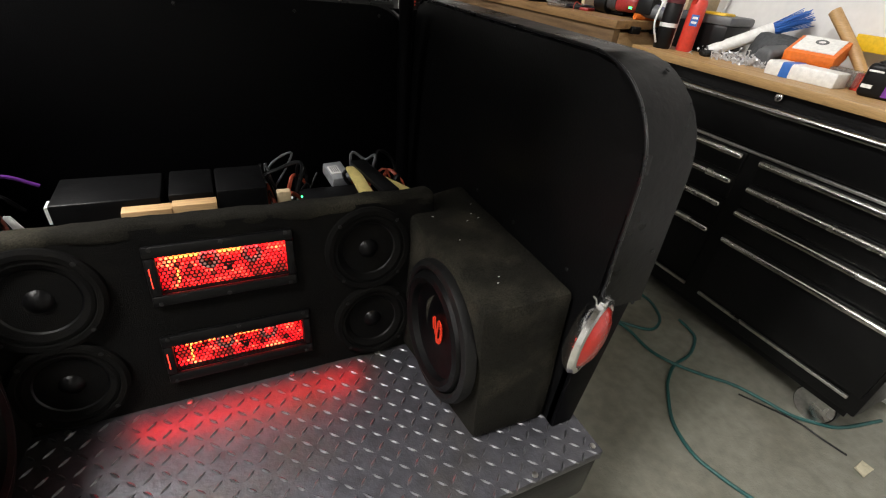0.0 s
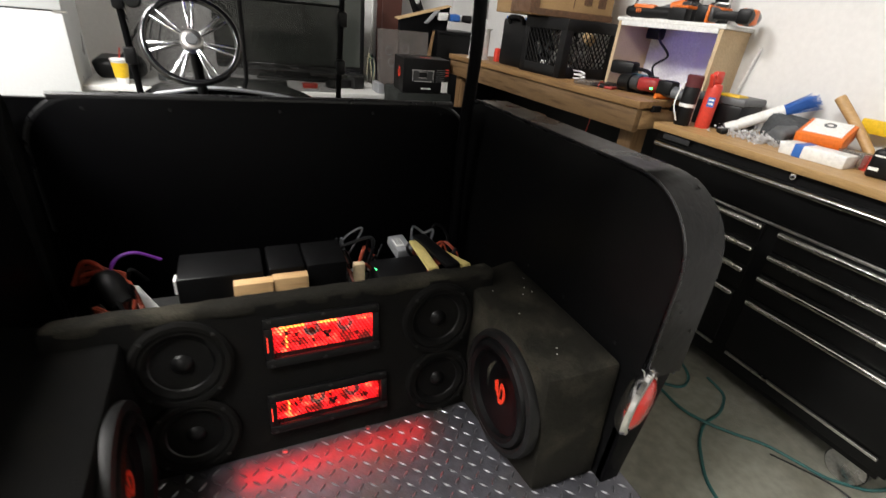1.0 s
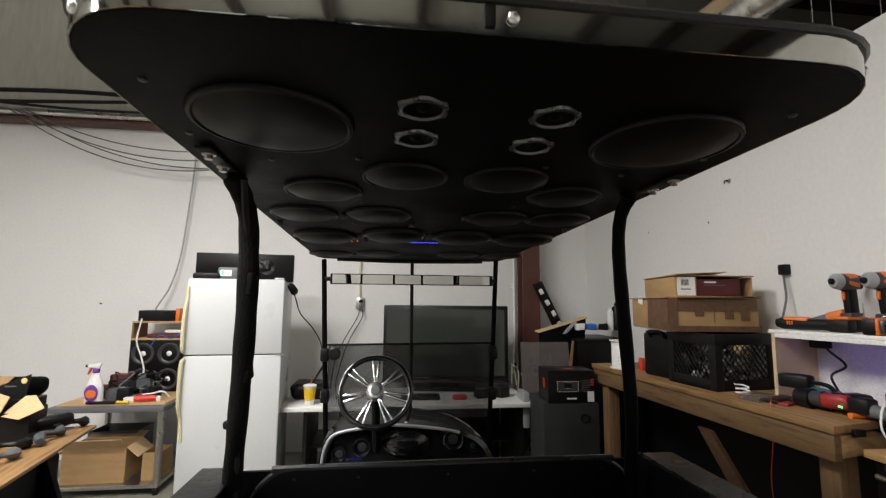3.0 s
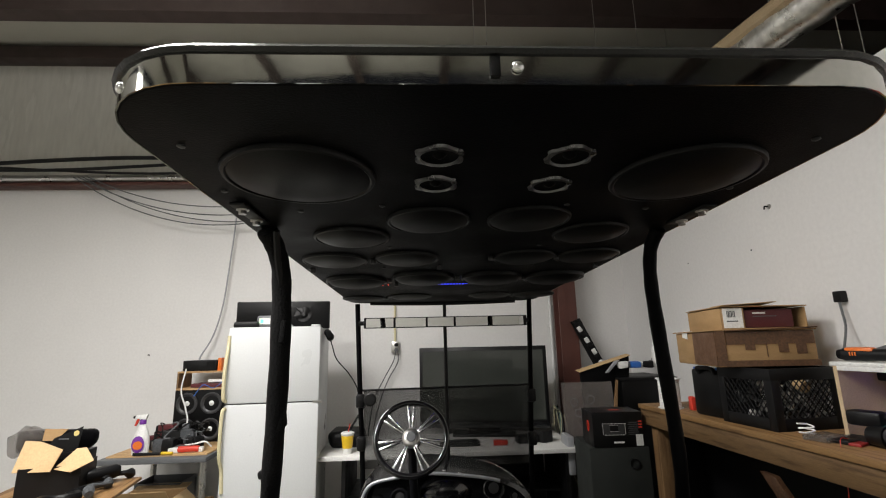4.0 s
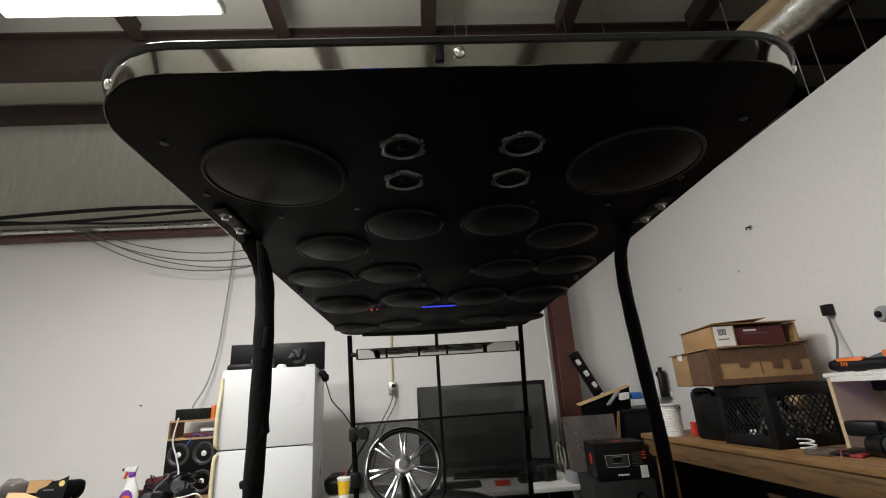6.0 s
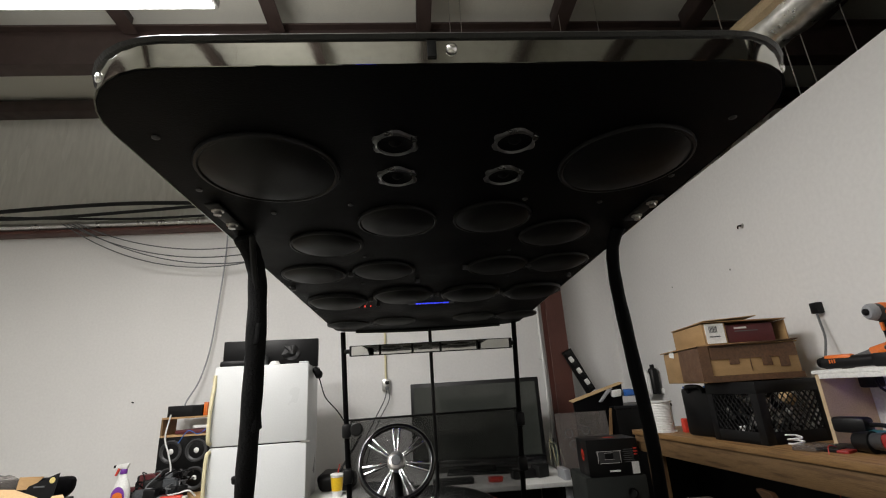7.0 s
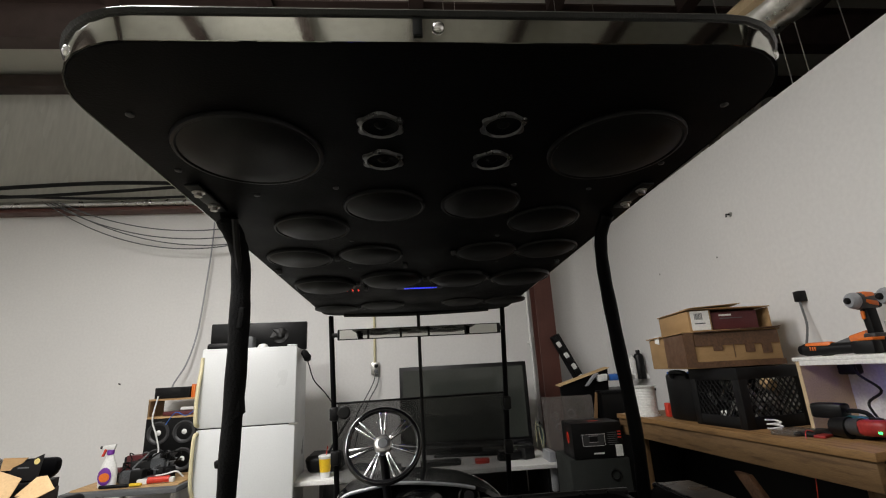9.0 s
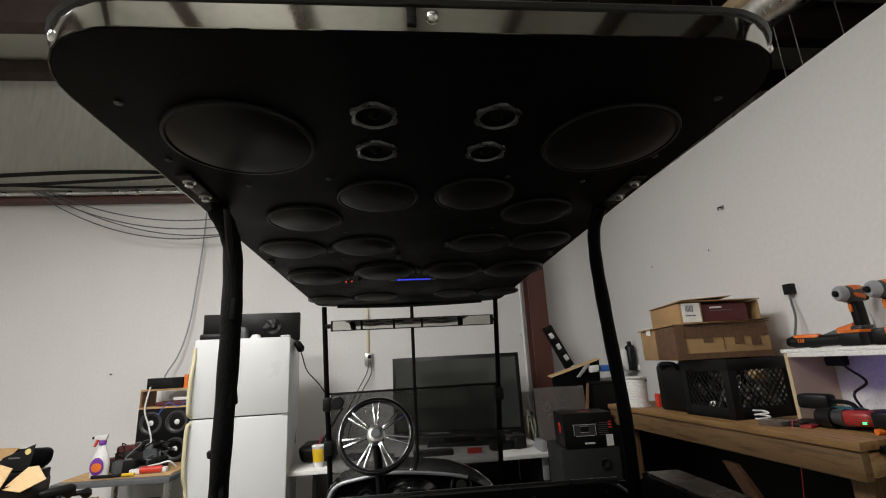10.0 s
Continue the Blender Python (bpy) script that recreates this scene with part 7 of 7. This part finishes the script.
single("work_glove", ruffle(box((0, 0, 0.05), (0.14, 0.26, 0.10), 0.045, seg=6), 0.045, 14), M["cloth"], "crumpled grey work glove heap on the chest", "glove", T((2.080, -0.005, TZ)))
single("plastic_bag", ruffle(box((0, 0, 0.035), (0.08, 0.1, 0.07), 0.02, seg=4), 0.03, 16), M["grey"], "crumpled grey plastic bag of screws", "bag", T((2.010, 0.015, TZ)))
ox = thing("orange_box", "orange and white cardboard box lying open", "box", T((2.020, -0.135, TZ + 0.045)) @ pose(0, 0, 0, 0, -20, 14) @ Matrix.Diagonal((0.88, 0.9, 0.95, 1)))
part("carton", box((0, 0, 0.03), (0.16, 0.17, 0.06), 0.003), M["orange"], ox)
part("white_top", box((0.01, 0, 0.0615), (0.13, 0.14, 0.003)), M["paper"], ox, "white printed top")
part("ring_print", lathe([(0.012, 0), (0.022, 0), (0.022, 0.001), (0.012, 0.001)], 20), M["grey"], ox, at=T((0.03, 0.0, 0.0632)))
part("open_flap", box((-0.11, -0.02, 0.04), (0.08, 0.12, 0.003), m=pose(0, 0, 0, 0, -20)), M["orange"], ox)
wc = thing("white_case", "white plastic case with blue tape", "case", T((1.890, -0.200, TZ)) @ pose(0, 0, 0, 0, 0, 4))
part("shell", box((0, 0, 0.022), (0.10, 0.22, 0.046), 0.006, seg=2), M["white"], wc)
part("blue_tape", box((0, 0.045, 0.0225), (0.103, 0.035, 0.049), 0.006), M["blue"], wc, "blue tape band")
single("hammer_handle", tube([(2.09, -0.275, TZ + 0.03), (2.095, -0.22, TZ + 0.085), (2.105, -0.15, TZ + 0.145), (2.11, -0.08, TZ + 0.205)], 0.017, 12, radii=lambda u: 0.0165 + 0.003 * u), M["maple"], "wooden tool handle leaning over the clutter on the chest", "handle")
single("level", box((0, 0, 0.025), (0.03, 0.5, 0.05), 0.003), M["yellow"], "yellow spirit level hung along the wall", "level", T((2.143, -0.425, TZ + 0.10)))
bt = thing("black_bottle", "black plastic bottle with grey and violet label", "bottle", T((1.890, -0.410, TZ)) @ pose(0, 0, 0, 0, 0, 12) @ Matrix.Diagonal((0.9, 0.9, 0.85, 1)))
part("bottle_body", box((0, 0, 0.055), (0.07, 0.10, 0.11), 0.016, seg=3), M["black"], bt)
part("cap", lathe([(0.026, 0), (0.024, 0.006), (0.014, 0.012), (0.014, 0.026), (0.01, 0.03), (0, 0.03)], 18), M["black"], bt, at=T((0, 0.01, 0.108)))
part("label", box((-0.0365, -0.034, 0.05), (0.003, 0.026, 0.08)), M["purple"], bt, "violet label")
part("print_bar", box((-0.0365, 0.028, 0.035), (0.003, 0.03, 0.012)), M["paper"], bt)
part("print_bar", box((-0.0365, 0.022, 0.085), (0.003, 0.04, 0.006)), M["paper"], bt)
single("red_tin", rod((0, 0, 0), (0, 0, 0.05), 0.02), M["red"], "small red tin behind the white case", "tin", T((1.960, -0.330, TZ)))
single("clear_pack", box((0, 0, 0.03), (0.06, 0.1, 0.05), 0.008), M["clear"], "clear plastic blister pack", "pack", T((1.960, -0.285, TZ)))

# ---- the floor: hose, cord, scrap ----
HZ = FLOOR + 0.007
single("green_hose", tube([(1.95, 0.10, HZ), (1.85, 0.06, HZ), (1.776, -0.014, HZ), (1.772, -0.10, HZ), (1.728, -0.193, HZ), (1.67, -0.235, HZ), (1.616, -0.242, HZ), (1.56, -0.20, HZ), (1.48, -0.10, HZ), (1.40, 0.05, HZ)], 0.0062, 10), M["hose"], "thin green air hose lying in a loop on the floor", "hose")
single("green_hose", tube([(1.45, -0.05, HZ), (1.50, -0.14, HZ), (1.522, -0.21, HZ), (1.512, -0.335, HZ + 0.004), (1.545, -0.431, HZ + 0.008), (1.62, -0.51, HZ), (1.691, -0.587, HZ), (1.735, -0.68, HZ), (1.766, -0.756, HZ), (1.825, -0.815, HZ), (1.894, -0.859, HZ), (2.076, -0.899, HZ)], 0.0062, 10), M["hose"], "thin green air hose running under the chest", "hose")
single("green_hose", tube([(1.80, -0.24, HZ), (1.79, -0.30, HZ), (1.768, -0.348, HZ), (1.70, -0.392, HZ), (1.634, -0.416, HZ), (1.545, -0.431, HZ), (1.455, -0.48, HZ), (1.395, -0.535, HZ), (1.335, -0.60, HZ), (1.305, -0.655, HZ), (1.288, -0.72, HZ), (1.292, -0.775, HZ), (1.332, -0.896, HZ), (1.42, -1.08, HZ)], 0.0062, 10), M["hose"], "thin green air hose snaking over the concrete", "hose")
single("floor_cable", tube([(1.67, -0.62, HZ - 0.003), (1.758, -0.771, HZ - 0.003), (1.775, -0.86, HZ - 0.003), (1.79, -0.928, HZ - 0.003)], 0.0035, 8), M["rubber"], "thin black cable on the concrete floor", "cable")
single("paper_scrap", ruffle(box((0, 0, 0.008), (0.05, 0.035, 0.008), 0.002, seg=2), 0.012, 40), M["leaf"], "crumpled pale paper scrap on the floor", "scrap", T((1.773, -0.978, FLOOR + 0.006)))

# ---- in the rear bay of the cart ----
BZ, BY = 0.463, -0.045
pb = thing("battery_box", "black battery box in the rear bay", "battery", T((-0.122, -0.068, BZ)))
part("case", box((0, 0, 0.111), (0.186, 0.128, 0.222), 0.006), M["satin"], pb)
part("tape_corner", box((-0.0945, -0.045, 0.20), (0.006, 0.03, 0.035)), M["paper"], pb)
for k, w in ((0, 0.086), (1, 0.102)):
    p2 = thing("amplifier_box", "black amplifier box in the rear bay", "amplifier", T((0.0255 + 0.098 * k, -0.064, BZ)), "amplifier boxes")
    part("case", box((0, 0, 0.111), (w, 0.128, 0.222), 0.006), M["satin"], p2)
wdb = thing("pine_block", "two pine blocks wedged against the panel", "wood block", T((-0.012, -0.155, BZ - 0.012)))
part("block", box((-0.042, 0, 0.112), (0.086, 0.028, 0.224), 0.002), M["pinex"], wdb)
part("block", box((0.042, 0.004, 0.113), (0.082, 0.028, 0.226), 0.002), M["pinex"], wdb)
gb = thing("silver_module", "silver module with yellow foam strips among the wires", "module", T((0.36, 0.0, BZ + 0.165)) @ pose(0, 0, 0, 12, 0, 8))
part("case", box((0, 0, 0.015), (0.05, 0.075, 0.03), 0.004), M["palegrey"], gb)
part("label", box((-0.008, 0.0, 0.031), (0.026, 0.034, 0.002)), M["paper"], gb, "white bar-code label")
for k in range(4):
    part("print_bar", box((-0.015 + 0.005 * k, 0.002, 0.0325), (0.002, 0.024, 0.001)), M["grey"], gb)
fs = thing("foam_strip", "pale yellow foam strip laid over the wires", "foam", T((0.38, -0.14, BZ + 0.222)) @ pose(0, 0, 0, -5, 0, -5), "foam strips")
part("strip", ruffle(box((0, 0, 0), (0.03, 0.19, 0.012), 0.004), 0.002, 30), M["paleyellow"], fs)
fs2 = thing("foam_strip", "pale yellow foam strip laid over the wires", "foam", T((0.452, -0.19, BZ + 0.224)) @ pose(0, 0, 0, -5, 0, 18), "foam strips")
part("strip", ruffle(box((0, 0, 0), (0.028, 0.10, 0.012), 0.004), 0.002, 30), M["paleyellow"], fs2)
single("black_strap", ruffle(box((0, 0, 0), (0.042, 0.22, 0.014), 0.005), 0.003, 20), M["black"], "black strap between the foam strips", "strap", T((0.418, -0.13, BZ + 0.226)) @ pose(0, 0, 0, -4, 0, 4))
single("dark_module", box((0, 0, 0.03), (0.15, 0.12, 0.2), 0.008), M["black"], "flat black module beside the amplifier boxes", "module", T((0.33, -0.06 + BY, BZ + 0.04)))
single("green_lamp", box((0, 0, 0), (0.0035, 0.0035, 0.0035)), M["greenled"], "small lit green lamp on the wiring", "lamp", T((0.245, -0.149, BZ + 0.199)))
single("terminal_block", box((0, 0, 0.098), (0.03, 0.02, 0.196), 0.003), M["mdf"], "pale terminal block among the wires", "terminal", T((0.212, -0.10, BZ)))
rng = random.Random(17)
for k in range(16):
    x0, y0 = rng.uniform(0.2, 0.56), rng.uniform(-0.14, 0.03)
    pts = [(x0, y0, BZ + 0.06)]
    for j in range(5):
        pts.append((min(max(pts[-1][0] + rng.uniform(-0.07, 0.07), 0.18), 0.58), min(max(pts[-1][1] + rng.uniform(-0.06, 0.06), -0.18), 0.04), BZ + rng.uniform(0.06, 0.23)))
    single("loose_wire", tube(pts, rng.choice((0.003, 0.004, 0.005)), 6), M[("copper", "black", "grey", "copper", "black", "paper", "black", "copper")[k % 8]], "loose coloured wire in the rear bay", "wire", group="loose wires")
for k in range(8):
    x0, y0 = rng.uniform(-0.48, -0.28), rng.uniform(-0.16, 0.02)
    pts = [(x0, y0, BZ + 0.06)]
    for j in range(4):
        pts.append((min(max(pts[-1][0] + rng.uniform(-0.07, 0.07), -0.47), -0.27), min(max(pts[-1][1] + rng.uniform(-0.07, 0.07), -0.18), 0.03), BZ + rng.uniform(0.05, 0.2)))
    single("loose_wire", tube(pts, 0.005, 6), M[("copper", "black", "black", "black")[k % 4]], "thick wire at the battery side", "wire", group="loose wires")
single("blue_strap", tube([(-0.37, 0.0, BZ + 0.17), (-0.35, 0.01, BZ + 0.215), (-0.31, 0.02, BZ + 0.225), (-0.26, 0.03, BZ + 0.195)], 0.004), M["purple"], "violet-blue strap over the battery", "strap")
single("white_tag", hexa([(-0.335, -0.055, BZ + 0.10), (-0.265, -0.06, BZ + 0.10), (-0.265, -0.056, BZ + 0.10), (-0.335, -0.051, BZ + 0.10)], [(-0.322, -0.02, BZ + 0.155), (-0.310, -0.022, BZ + 0.155), (-0.310, -0.018, BZ + 0.155), (-0.322, -0.016, BZ + 0.155)]), M["paper"], "white plastic tag in the rear bay", "tag")
for k in range(4):
    single("loose_wire", tube([(-0.46 + 0.012 * k, 0.06, BZ + 0.13), (-0.425, 0.065 - 0.012 * k, BZ + 0.19 - 0.012 * k), (-0.375 + 0.01 * k, 0.03, BZ + 0.165), (-0.335, -0.03 - 0.01 * k, BZ + 0.09), (-0.30, -0.10, BZ + 0.06)], 0.006, 8), M["copper" if k % 2 else "amber"], "orange-red cable at the battery side", "wire", group="loose wires")
single("black_duct_tube", tube([(-0.40, 0.03, BZ), (-0.39, 0.0, BZ + 0.12), (-0.36, -0.05, BZ + 0.19), (-0.33, -0.08, BZ + 0.15)], 0.03, 12), M["rubber"], "fat black corrugated tube in the rear bay", "tube")
